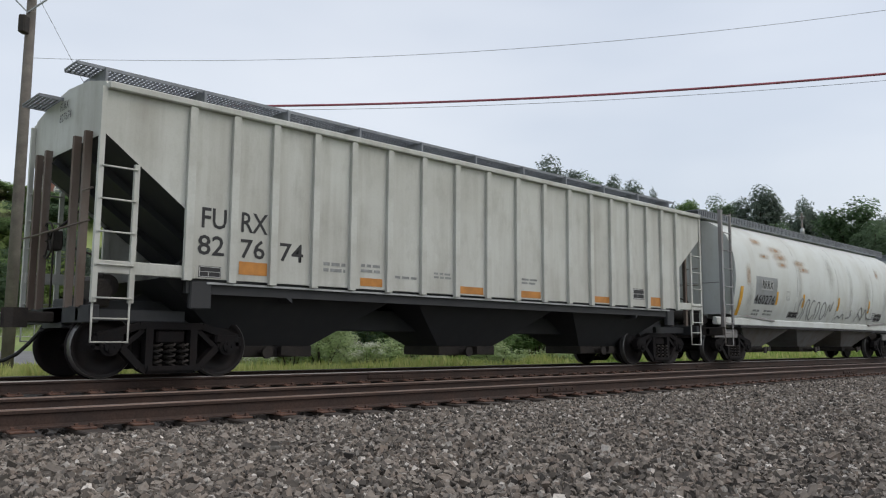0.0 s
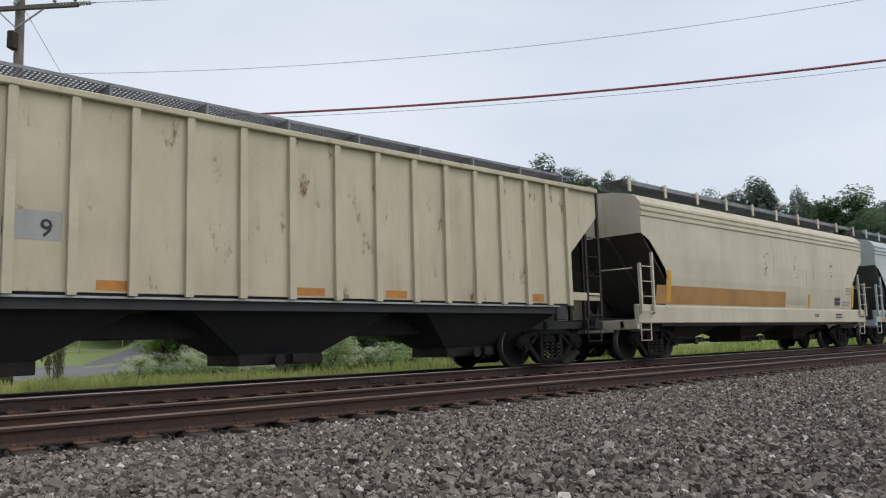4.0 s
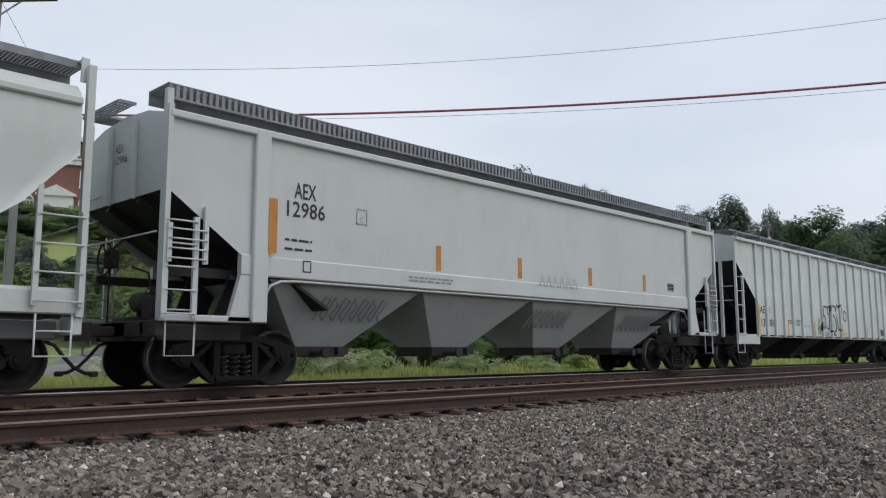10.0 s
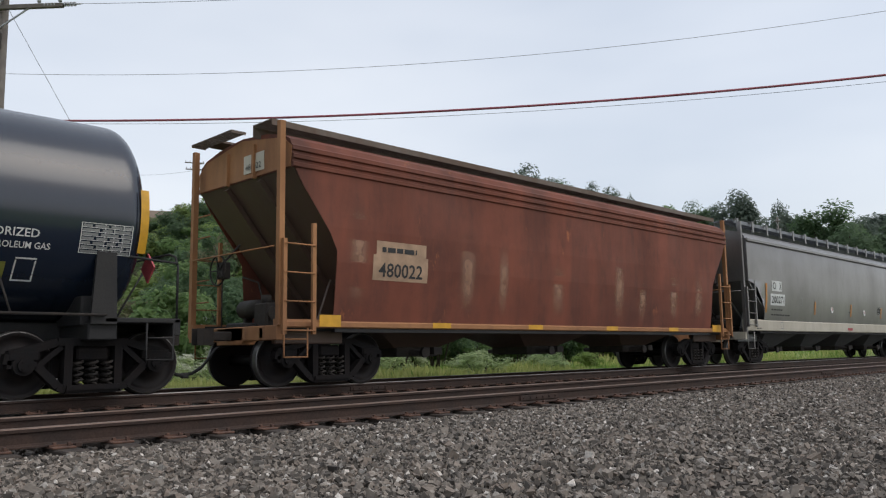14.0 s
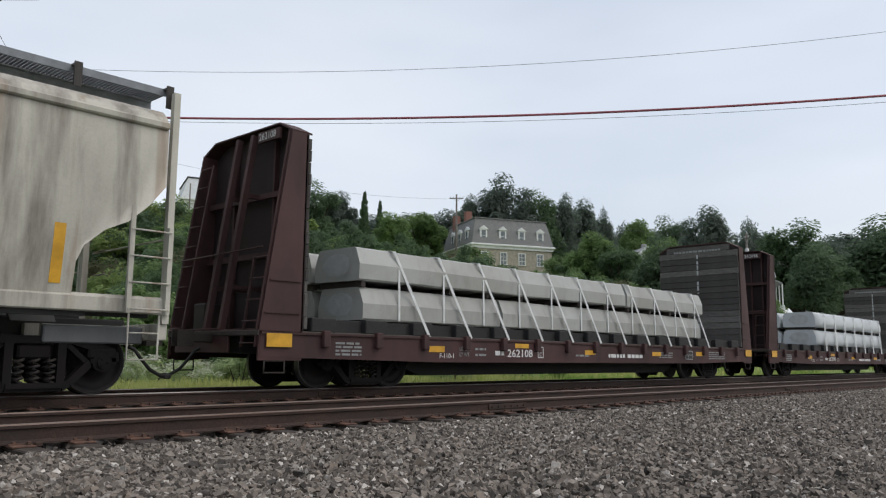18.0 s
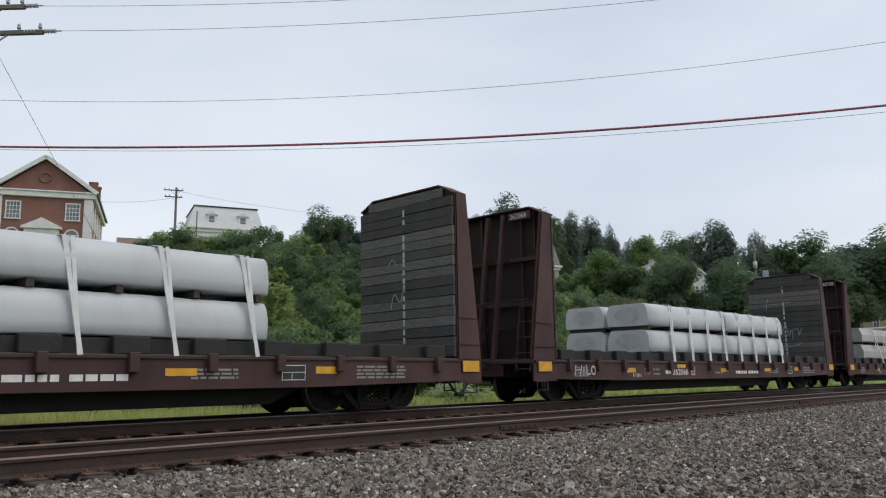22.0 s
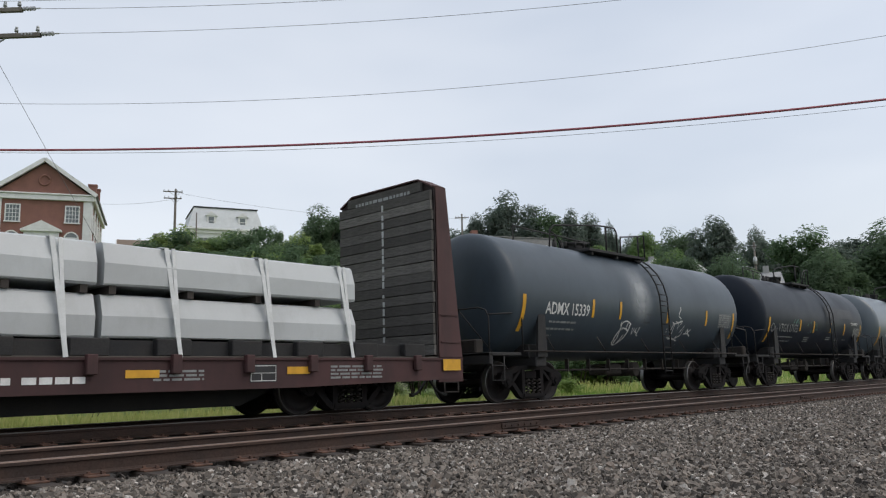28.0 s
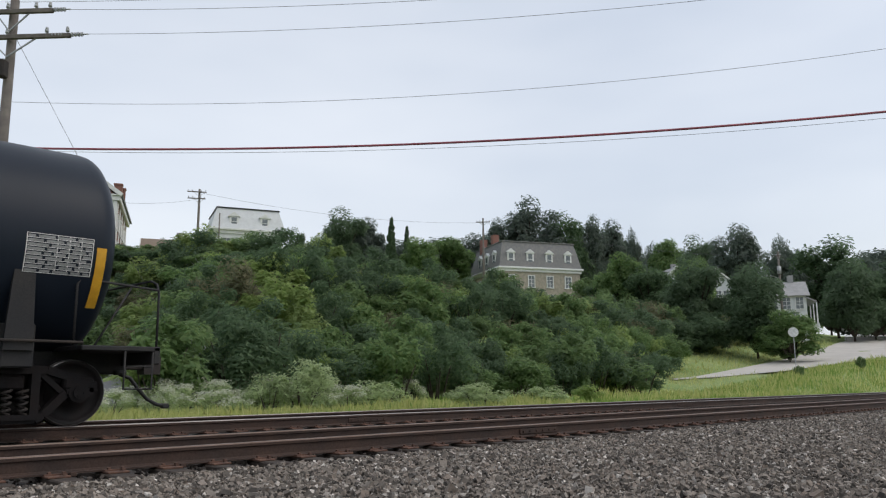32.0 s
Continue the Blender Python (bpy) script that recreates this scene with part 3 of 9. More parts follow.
TRAIN = []  # (thing, place of its middle along the track at the clip's start)
WHEELSETS = []
PROTO = {}


def gained(t):
    return GAIN * max(0.0, t - GAIN_T) ** 2


def run(t):
    """Metres that the train has gone by the time t."""
    return SPEED * t + gained(t)


def lathe(geo, prof, n=28, mi=0, cx=0.0, cz=0.0, smooth=True):
    """Turns (radius, y) points round the y axis."""
    geo.grid([[(cx + r * math.cos(2 * math.pi * i / n), y, cz + r * math.sin(2 * math.pi * i / n)) for i in range(n)] for r, y in prof],
             smooth, mi, close=True)


def build_truck(parent):
    """A two-axle freight truck; its middle is at the origin, its wheels stand on z = 0."""
    bol = Geo()
    bol.block(-0.22, 0.22, -1.04, 1.04, 0.50, 0.70, 0.03)
    bol.block(-0.34, 0.34, -0.36, 0.36, 0.68, 0.82, 0.03)
    for x in (-0.5, 0.5):
        bol.box(x - 0.06, x + 0.06, -0.78, 0.78, 0.34, 0.44)
        for y in (-0.75, 0.75):
            bol.block(x * 0.86 - 0.06, x * 0.86 + 0.06, y - 0.09, y + 0.09, 0.28, 0.56, 0.015)
    truck = part("truck", bol, TRUCK_MAT, parent)
    frame_geo = Geo()
    top = [(-1.10, 0.47), (-1.08, 0.60), (-0.80, 0.66), (-0.48, 0.76), (0.48, 0.76), (0.80, 0.66), (1.08, 0.60), (1.10, 0.47)]
    low = [(1.10, 0.47), (0.74, 0.45), (0.46, 0.17), (0.36, 0.12), (-0.36, 0.12), (-0.46, 0.17), (-0.74, 0.45), (-1.10, 0.47)]
    for ring in (top, low):
        for (a, b), (c, d) in zip(ring, ring[1:]):
            frame_geo.beam((a, 0, b), (c, 0, d), 0.15, 0.105, (0, 0, 1))
    for x in (-0.34, 0.34):
        frame_geo.box(x - 0.055, x + 0.055, -0.085, 0.085, 0.14, 0.74)
    for s in (-1, 1):
        frame_geo.block(s * 0.9 - 0.20, s * 0.9 + 0.20, -0.08, 0.08, 0.50, 0.66, 0.03)
        frame_geo.beam((s * 0.42, 0, 0.70), (s * 0.72, 0, 0.44), 0.11, 0.07)
    frame_geo.box(-0.36, 0.36, -0.11, 0.11, 0.11, 0.18)
    fm = frame_geo.mesh("side_frame", TRUCK_MAT)
    spring = Geo()
    spring.tube([(0.055 * math.cos(a * 1.4), 0.055 * math.sin(a * 1.4), 0.18 + 0.32 * a / 18) for a in range(19)], 0.020, 4)
    sm = spring.mesh("coil_spring", GRIME)
    cap = Geo()
    cap.disc((0, 0, 0), "y", 0.135, 0.09, 16).disc((0, -0.10, 0), "y", 0.085, 0.03, 14)
    for a in range(3):
        cap.disc((0.05 * math.cos(a * 2.09), -0.135, 0.05 * math.sin(a * 2.09)), "y", 0.016, 0.012, 6)
    cm = cap.mesh("bearing_cap", TRUCK_MAT)
    for s in (-1, 1):
        part("side_frame", fm, None, truck, at=pose(0, s * 1.0, 0))
        for x in (-0.20, 0.0, 0.20):
            for y in (-0.07, 0.07):
                part("coil_spring", sm, None, truck, at=pose(x, s * 1.0 + y, 0))
        for x in (-0.9, 0.9):
            part("bearing_cap", cm, None, truck, at=pose(x, s * 1.0, 0.457, 0, 0, 0 if s < 0 else 180))
    ws = Geo()
    ws.disc((0, 0, 0), "y", 0.085, 0.98, 14)
    for s in (-1, 1):
        lathe(ws, [(0.10, s * 0.84), (0.17, s * 0.83), (0.20, s * 0.79), (0.34, s * 0.755), (0.385, s * 0.80), (0.405, s * 0.815), (0.440, s * 0.815)])
        lathe(ws, [(0.440, s * 0.815), (0.452, s * 0.81), (0.457, s * 0.78), (0.459, s * 0.70)], mi=1)
        lathe(ws, [(0.459, s * 0.70), (0.484, s * 0.685), (0.470, s * 0.665), (0.40, s * 0.665), (0.36, s * 0.70), (0.10, s * 0.68)])
    wm = ws.mesh("wheelset", WHEEL_MAT, TREAD)
    for x in (-0.9, 0.9):
        w = part("wheelset", wm, None, truck)
        w.matrix_parent_inverse = pose(x, 0, 0.457)
        WHEELSETS.append(w)
    return truck


def add_trucks(car, *places):
    for x in places:
        if "truck" not in PROTO:
            PROTO["truck"] = build_truck(car)
            PROTO["truck"].matrix_parent_inverse = pose(x, 0, 0)
        else:
            t = clone(PROTO["truck"], car, pose(x, 0, 0))
            WHEELSETS.extend(o for o in t.children if o.name.startswith("wheelset"))


def coupler_mesh():
    g = Geo()
    g.block(-0.5, 0.42, -0.08, 0.08, 0.79, 0.95, 0.02)
    g.prism([(0.36, -0.13), (0.62, -0.15), (0.66, -0.06), (0.58, 0.0), (0.66, 0.12), (0.56, 0.16), (0.36, 0.12)], 0.72, 1.0)
    m = g.mesh("coupler", GRIME)
    for v in m.vertices:  # the head lies flat
        if v.co.x > 0.35 and 0.71 < v.co.y < 1.01:
            v.co = (v.co.x, v.co.z, v.co.y)
    return m


def hose_mesh():
    g = Geo()
    pts = [(-0.12, -0.34, 0.72), (0.05, -0.35, 0.66), (0.18, -0.35, 0.50), (0.34, -0.33, 0.34), (0.52, -0.30, 0.25), (0.68, -0.28, 0.23)]
    g.tube(pts, 0.028, 8)
    g.tube([(-0.2, -0.34, 0.74), (-0.02, -0.34, 0.74)], 0.036, 8)
    g.block(0.60, 0.72, -0.32, -0.24, 0.19, 0.27, 0.015)
    return g.mesh("air_hose", HOSE)


def add_ends(car, half):
    """Couplers and air hoses at both ends."""
    if "coupler" not in PROTO:
        PROTO["coupler"], PROTO["hose"] = coupler_mesh(), hose_mesh()
    for turn in (0, 180):
        part("coupler", PROTO["coupler"], None, car, at=pose(0, 0, 0, 0, 0, turn) @ pose(half, 0, 0))
        part("air_hose", PROTO["hose"], None, car, at=pose(0, 0, 0, 0, 0, turn) @ pose(half, 0, 0))


def ladder(name, car, a, b, y, z0, z1, rungs, mat, w=0.045, z1b=None, bottom=True):
    """Two stiles at x = a and b in the plane y, with rungs."""
    g = Geo()
    z1b = z1 if z1b is None else z1b
    g.box(a - w / 2, a + w / 2, y - 0.035, y + 0.035, z0, z1)
    g.box(b - w / 2, b + w / 2, y - 0.03, y + 0.03, z0, z1b)
    for i in range(rungs):
        z = z0 + 0.06 + (min(z1, z1b) - z0 - 0.14) * i / max(1, rungs - 1)
        g.tube([(a, y - 0.045, z), (b, y - 0.045, z)], 0.014, 6)
        for x in (a, b):
            g.tube([(x, y - 0.05, z), (x, y + 0.02, z)], 0.02, 6)
    return part(name, g, mat, car)


def stirrup(car, a, b, y, z0, z1, mat):
    g = Geo()
    g.tube([(a, y, z1), (a, y, z0), (b, y, z0), (b, y, z1)], 0.017, 6)
    g.tube([(a, y, (z0 + z1) / 2 + 0.05), (b, y, (z0 + z1) / 2 + 0.05)], 0.014, 6)
    return part("stirrup_step", g, mat, car)


def grating(geo, x0, x1, y0, y1, z, step=0.13, cross=3):
    """An open walkway: edge bars, long bars and many cross bars."""
    for y in (y0, y1):
        geo.box(x0, x1, y - 0.012, y + 0.012, z - 0.05, z)
    for i in range(1, cross):
        y = y0 + (y1 - y0) * i / cross
        geo.box(x0, x1, y - 0.009, y + 0.009, z - 0.02, z)
    n = int((x1 - x0) / step)
    for i in range(n + 1):
        x = x0 + (x1 - x0) * i / n
        geo.box(x - 0.011, x + 0.011, y0, y1, z - 0.025, z - 0.004)


def place(car, s0, s1):
    TRAIN.append((car, (s0 + s1) / 2))


# body shapes: half width and height, from the sill up to the ridge
FLAT_SIDE = [(1.53, 1.0), (1.53, 4.02), (1.47, 4.10), (0.8, 4.26), (0.0, 4.32)]
BULGED = [(1.40, 1.0), (1.47, 1.5), (1.54, 2.1), (1.57, 2.7), (1.57, 3.3), (1.56, 3.86), (1.50, 4.06), (1.34, 4.20), (0.8, 4.33), (0.0, 4.40)]
BULGED_RIDGED = [(1.40, 1.0), (1.47, 1.5), (1.54, 2.1), (1.57, 2.7), (1.57, 3.62), (1.60, 3.64), (1.60, 3.70), (1.565, 3.72), (1.565, 3.76), (1.60, 3.78),
                 (1.60, 3.84), (1.56, 3.86), (1.555, 3.90), (1.59, 3.92), (1.585, 3.99), (1.54, 4.02), (1.48, 4.12), (1.30, 4.22), (0.8, 4.33), (0.0, 4.40)]
ROUND = [(0.98, 1.0), (1.20, 1.25), (1.38, 1.6), (1.50, 2.0), (1.555, 2.45), (1.54, 2.9), (1.45, 3.35), (1.30, 3.72), (1.05, 4.0), (0.7, 4.22), (0.0, 4.36)]


def half_width(prof, z):
    return lerp([(b, a) for a, b in prof if b <= 4.25], z)


def hopper_body(L, prof, cut, zb, end_x, smooth=False):
    """The closed body with slope sheets at both ends. cut: (distance from the end, lowest z of the side) points."""
    g = Geo()
    xs = sorted({end_x, *[c for c, _ in cut if c > end_x], *[cut[-1][0] + 0.001]})
    xs = [-L / 2 + x for x in xs]
    mids = [xs[-1] + (-2 * xs[-1]) * i / 14 for i in range(1, 14)]
    stations = xs + mids + [-x for x in reversed(xs)]
    zs = [b for _, b in prof]
    rows = []
    for x in stations:
        d = L / 2 - abs(x)
        z0 = lerp(cut, d) if d < cut[-1][0] else zb
        half = []
        for a, b in prof:
            if b <= z0:
                continue
            half.append((a, b))
        lowest = (half_width(prof, z0), z0)
        n = len([1 for z in zs if z > zb])
        pts = [lowest] * (n - len(half) + 1) + half
        rows.append([(x, -a, b) for a, b in pts] + [(x, a, b) for a, b in reversed(pts[:-1])])
    g.grid(rows, smooth)
    for r in (rows[0], rows[-1]):
        k = g.add(r)
        g.face([k + i for i in range(len(r))])
    return g, stations


def slope_geo(L, prof, end_x, z_top, run, z_low):
    """The sloping sheet under the body's end, with its stiffeners."""
    g = Geo()
    w0, w1 = half_width(prof, z_top) - 0.03, half_width(prof, 1.6) - 0.06
    for s in (-1, 1):
        a, b = s * (L / 2 - end_x - 0.02), s * (L / 2 - end_x - run)
        k = g.add([(a, -w0, z_top), (a, w0, z_top), (b, w1, z_low), (b, -w1, z_low), (a, -w0, z_top + 0.06), (a, w0, z_top + 0.06), (b, w1, z_low + 0.06), (b, -w1, z_low + 0.06)])
        for q in ((0, 1, 2, 3), (4, 5, 6, 7), (0, 1, 5, 4), (1, 2, 6, 5), (2, 3, 7, 6), (3, 0, 4, 7)):
            g.face([k + i for i in q])
        for y in (-0.55, 0.55):
            g.beam((a, y, z_top - 0.05), (b, y, z_low - 0.05), 0.09, 0.12)
    return g


def chute(x, top_half, width, z_top, z_low, outlet=0.55):
    """One discharge hopper: four sloping sides, an outlet frame and its gate shaft."""
    g = Geo()
    a, b = top_half, outlet
    w, v = width, 0.46
    k = g.add([(x - a, -w, z_top), (x + a, -w, z_top), (x + a, w, z_top), (x - a, w, z_top), (x - b, -v, z_low), (x + b, -v, z_low), (x + b, v, z_low), (x - b, v, z_low)])
    for q in ((0, 1, 5, 4), (1, 2, 6, 5), (2, 3, 7, 6), (3, 0, 4, 7), (4, 5, 6, 7), (0, 3, 2, 1)):
        g.face([k + i for i in q])
    return g


def outlet_gate(x, z_low, outlet=0.55, reach=0.75):
    g = Geo()
    g.block(x - outlet - 0.08, x + outlet + 0.08, -0.55, 0.55, z_low - 0.16, z_low + 0.03, 0.015)
    g.tube([(x - 0.2, -reach, z_low - 0.08), (x - 0.2, reach, z_low - 0.08)], 0.055, 10)
    g.disc((x - 0.2, -reach - 0.02, z_low - 0.08), "y", 0.10, 0.03, 12)
    g.box(x + 0.1, x + 0.32, -reach + 0.02, -reach + 0.14, z_low - 0.12, z_low + 0.02)
    return g


def end_platform(car, L, deck_len, mat, z=1.02, brake=-1):
    """Deck, end sill and brake gear at each end."""
    for s in (-1, 1):
        g = Geo()
        e = s * L / 2
        g.block(min(e, e - s * 0.14), max(e, e - s * 0.14), -1.45, 1.45, z - 0.24, z, 0.012)
        g.box(min(e, e - s * deck_len), max(e, e - s * deck_len), -0.42, 0.42, 0.72, z - 0.02)
        for y in (-1.0, 1.0):
            g.box(min(e, e - s * deck_len), max(e, e - s * deck_len), y - 0.05, y + 0.05, z - 0.2, z - 0.04)
        part("end_platform", g, mat, car)
    w = Geo()
    at = lambda d: brake * (L / 2 - d)
    n = 18
    w.tube([(at(0.01), 0.45 + 0.27 * math.cos(2 * math.pi * i / n), 2.05 + 0.27 * math.sin(2 * math.pi * i / n)) for i in range(n + 1)], 0.016, 6)
    for i in range(5):
        a = 2 * math.pi * i / 5
        w.tube([(at(0.04), 0.45, 2.05), (at(0.01), 0.45 + 0.27 * math.cos(a), 2.05 + 0.27 * math.sin(a))], 0.012, 5)
    w.block(*sorted((at(0.04), at(0.20))), 0.33, 0.57, 1.9, 2.2, 0.02)
    w.tube([(at(0.10), 0.45, 1.9), (at(0.10), 0.45, 1.0)], 0.015, 6)
    w.tube([(at(0.12), 0.45, 2.2), (at(0.45), 0.45, 2.55)], 0.02, 6)
    part("brake_wheel", w, GRIME, car)
    cyl = Geo()
    cyl.disc((at(0.75), 0.35, z + 0.36), "y", 0.17, 0.42, 18)
    cyl.tube([(at(0.75), -0.1, z + 0.36), (at(0.6), -0.4, z + 0.2), (at(0.4), -0.7, z + 0.1)], 0.02, 6)
    for y in (0.05, 0.65):
        cyl.box(*sorted((at(0.68), at(0.82))), y - 0.04, y + 0.04, z - 0.05, z + 0.25)
    if brake > 0:  # the air reservoir that shows through the end
        cyl.tube([(at(1.5), -0.75, z + 0.62), (at(1.42), -0.75, z + 0.62), (at(0.5), -0.75, z + 0.62), (at(0.42), -0.75, z + 0.62)], [0.12, 0.20, 0.20, 0.12], 20)
        cyl.tube([(at(0.42), -0.75, z + 0.62), (at(0.3), -0.6, z + 0.9), (at(0.3), -0.3, z + 1.2)], 0.025, 7)
    part("brake_cylinder", cyl, GALV if brake > 0 else GRIME, car)
    valve = Geo()
    valve.block(*sorted((at(0.35), at(0.6))), -0.6, -0.2, z, z + 0.42, 0.03)
    valve.disc((at(0.48), -0.62, z + 0.24), "y", 0.12, 0.05, 14).disc((at(0.48), -0.4, z + 0.48), "z", 0.09, 0.08, 12)
    valve.tube([(at(0.48), -0.3, z + 0.42), (at(0.5), -0.1, z + 0.8), (at(0.3), 0.1, z + 0.9)], 0.018, 6)
    part("brake_valve", valve, GRIME, car)


def end_letters(car, L, rows, inset=0.05, mat=None, y0=0.3):
    """Reporting marks on the end that leads: (words, z, height, width)."""
    for words, z, h, w in rows:
        part("lettering", text_mesh(words, h, mat or INK, w), None, car, at=pose(-L / 2 + inset - 0.02, y0, z, 0, 0, -90))


def lettering(car, items, wrap, L):
    """items: (words, x, z, height, width or None, material)."""
    for words, x, z, h, w, m in items:
        part("lettering", text_mesh(words, h, m, w, wrap, (x, z), bold=0.012), None, car)


def bars(car, rows, wrap, mat, name="stencil_bar"):
    """Unreadable writing: (x0, x1, z0, z1, lines, seed) blocks of short bars."""
    for x0, x1, z0, z1, lines, seed in rows:
        rnd, g = random.Random(seed), Geo()
        h = (z1 - z0) / lines
        for i in range(lines):
            x = x0
            while x < x1 - 0.03:
                w = min(x1 - x, rnd.uniform(0.08, 0.26))
                patch(g, x, x + w, z0 + h * i + h * 0.2, z0 + h * i + h * 0.75, wrap, 0, 1)
                x += w + 0.035
        parts(name, g, mat, car)


def strips(car, rows, wrap, mat, slant=0.0):
    for x0, x1, z0, z1 in rows:
        g = Geo()
        patch(g, x0, x1, z0, z1, wrap, 0, 6, slant)
        part("reflector_strip", g, mat, car)


def plate_box(car, x, z, wrap, mat, s=0.25, letter="C"):
    g = Geo()
    for a, b, c, d in ((x, x + s, z, z + 0.02), (x, x + s, z + s * 1.05, z + s * 1.05 + 0.02), (x, x + 0.02, z, z + s), (x + s - 0.02, x + s, z, z + s)):
        patch(g, a, b, c, d, wrap, 0, 1)
    part("clearance_box", g, mat, car)
    if letter:
        part("lettering", text_mesh(letter, s * 0.42, mat, None, wrap, (x + s * 0.3, z + s * 0.15)), None, car)


def data_panel(car, x, z, w, h, wrap, edge=CHALK):
    """A dark consolidated stencil panel with a pale frame and cells."""
    g = Geo()
    patch(g, x, x + w, z, z + h, wrap, 0, 2)
    part("data_panel", g, INK, car)
    out = lambda a, b: wrap(a, b) - 0.004
    g = Geo()
    for a, b, c, d in ((0.03, 0.97, 0.90, 0.94), (0.03, 0.97, 0.50, 0.53), (0.03, 0.97, 0.06, 0.10), (0.03, 0.05, 0.10, 0.90), (0.95, 0.97, 0.10, 0.90), (0.42, 0.44, 0.10, 0.50)):
        patch(g, x + w * a, x + w * b, z + h * c, z + h * d, out, 0, 1)
    parts("panel_line", g, edge, car)


# ---- covered hoppers with outside ribs ----
RIBS = (0.45, 1.33, 2.2, 3.02, 3.83, 4.6, 5.38, 6.08)


def ribbed_hopper(label, s0, s1, col, low, walk_mat=GRATE, ribs=RIBS, zb=1.45, cut_z=(3.36, 2.38), rib_end=6.79, rib_w=0.12, rib_d=0.07, sill=True,
                  post=None, top=0.0, bay=2.3, beam=0.22, board=(-0.72, -0.20, 4.55), bays=(-4.75, 0.0, 4.75), outlet=0.75, end_mat=None):
    L = s1 - s0
    car = thing("covered_hopper", label, "railcar", "cars of the freight train")
    cx = L / 2 - rib_end + 0.04
    cut = [(0.05, cut_z[0]), (cx, cut_z[1]), (cx + 0.02, zb)]
    prof = [(a, b + top if b > 3 else b) for a, b in FLAT_SIDE]
    g, _ = hopper_body(L, prof, cut, zb, 0.05)
    part("body", g, col, car)
    parts("slope_sheet", slope_geo(L, FLAT_SIDE, 0.05, cut_z[0], 3.1, 1.15), low, car)
    shape = Geo()
    shape.prism([(-rib_w / 2, zb - 0.04), (rib_w / 2, zb - 0.04), (rib_w / 2, 3.9 + top), (rib_w / 2 - 0.01, 4.0 + top), (-rib_w / 2 + 0.01, 4.0 + top), (-rib_w / 2, 3.9 + top)], -rib_d, 0.0)
    rm = shape.mesh("rib", col)
    for side in (-1, 1):
        for x in sorted({r * s for r in (*ribs, rib_end) for s in (-1, 1)}):
            part("rib", rm, None, car, at=pose(x, side * 1.53, 0, 0, 0, 0 if side < 0 else 180))
    chord = Geo()
    for s in (-1, 1):
        chord.block(-L / 2 + 0.05, L / 2 - 0.05, s * 1.56 - 0.06, s * 1.56 + 0.06, 3.97 + top, 4.07 + top, 0.015)
    parts("top_chord", chord, col, car)
    for sd in (-1, 1):
        for e in (-1, 1):
            g = Geo()
            x0, x1 = sorted((e * (L / 2 - 0.02), e * (L / 2 - cx - 0.1)))
            g.block(x0, x1, sd * 1.5 - 0.04, sd * 1.5 + 0.04, zb - 0.32 if not sill else 1.02 + 0.42, zb if not sill else 1.62, 0.01)
            part("end_side_sill", g, col, car)
    # underframe, chutes
    u = Geo()
    for a, b in ((-L / 2 + 0.1, L / 2 - 0.1),) if len(bays) == 3 else ((-L / 2 + 0.1, -L / 2 + 2.4), (L / 2 - 2.4, L / 2 - 0.1)):
        u.block(a, b, -0.32, 0.32, 0.75, 1.15, 0.02)
    for s in (-1, 1):
        u.box(-L / 2 + cx, L / 2 - cx, s * 1.42 - 0.05, s * 1.42 + 0.05, zb - beam, zb - 0.005)
        for e in (-1, 1):
            u.block(e * (L / 2 - cx - 0.22) - 0.17, e * (L / 2 - cx - 0.22) + 0.17, s * 1.46 - 0.05, s * 1.46 + 0.05, 1.0, zb - 0.03, 0.02)
    parts("frame_beam", u, low, car)
    lip = Geo()
    for s in (-1, 1):
        lip.box(-L / 2 + cx + 0.3, L / 2 - cx - 0.3, s * 1.50 - 0.03, s * 1.50 + 0.03, zb - 0.075, zb - 0.045)
    parts("sill_lip", lip, GALV, car)
    for x in bays:
        part("chute", chute(x, bay, 1.40, zb - 0.01, 0.42, outlet), low, car)
        part("outlet_gate", outlet_gate(x, 0.44, outlet), GRIME, car)
    # roof walkway
    w = Geo()
    grating(w, -L / 2 - 0.1, L / 2 + 0.1, *board, 0.07, 5)
    for i in range(11):
        x = -L / 2 + 0.3 + (L - 0.6) * i / 10
        w.box(x - 0.02, x + 0.02, board[0] - 0.08, 0.1, 4.2, board[2] - 0.03)
    for e in (-1, 1):
        a = e * (L / 2 + 0.06)
        grating(w, a - 0.24, a + 0.24, 0.25, 1.05, 4.24 + top, 0.06, 8)
    part("roof_walkway", w, walk_mat, car)
    # ends: ladders, posts, grab irons
    pm = post or col
    for e in (-1, 1):
        a, b = e * (L / 2 - 0.02), e * (L / 2 - 0.52)
        for s in (-1, 1):
            ladder("ladder", car, a, b, s * 1.52, 1.05, 4.0, 5, pm, 0.07, 2.98)
        p = Geo()
        for y in (-1.05, -0.62, 0.62, 1.05):
            p.box(e * L / 2 - 0.05, e * L / 2 + 0.05, y - 0.04, y + 0.04, 1.0, cut_z[0] + 0.1)
        p.tube([(e * (L / 2 + 0.06), -1.45, 2.15), (e * (L / 2 + 0.06), 1.45, 2.15)], 0.014, 6)
        p.tube([(e * (L / 2 + 0.04), -1.45, 2.6), (e * (L / 2 + 0.04), -1.05, 2.6)], 0.014, 6)
        parts("end_post", p, end_mat or pm, car)
        v = Geo()
        v.prism([(e * (L / 2 - 1.0), 1.02), (e * (L / 2 - 2.4), 1.02), (e * (L / 2 - 2.6), 2.3), (e * (L / 2 - 2.45), 2.3)], -0.08, 0.08)
        part("bolster_web", v, low, car)
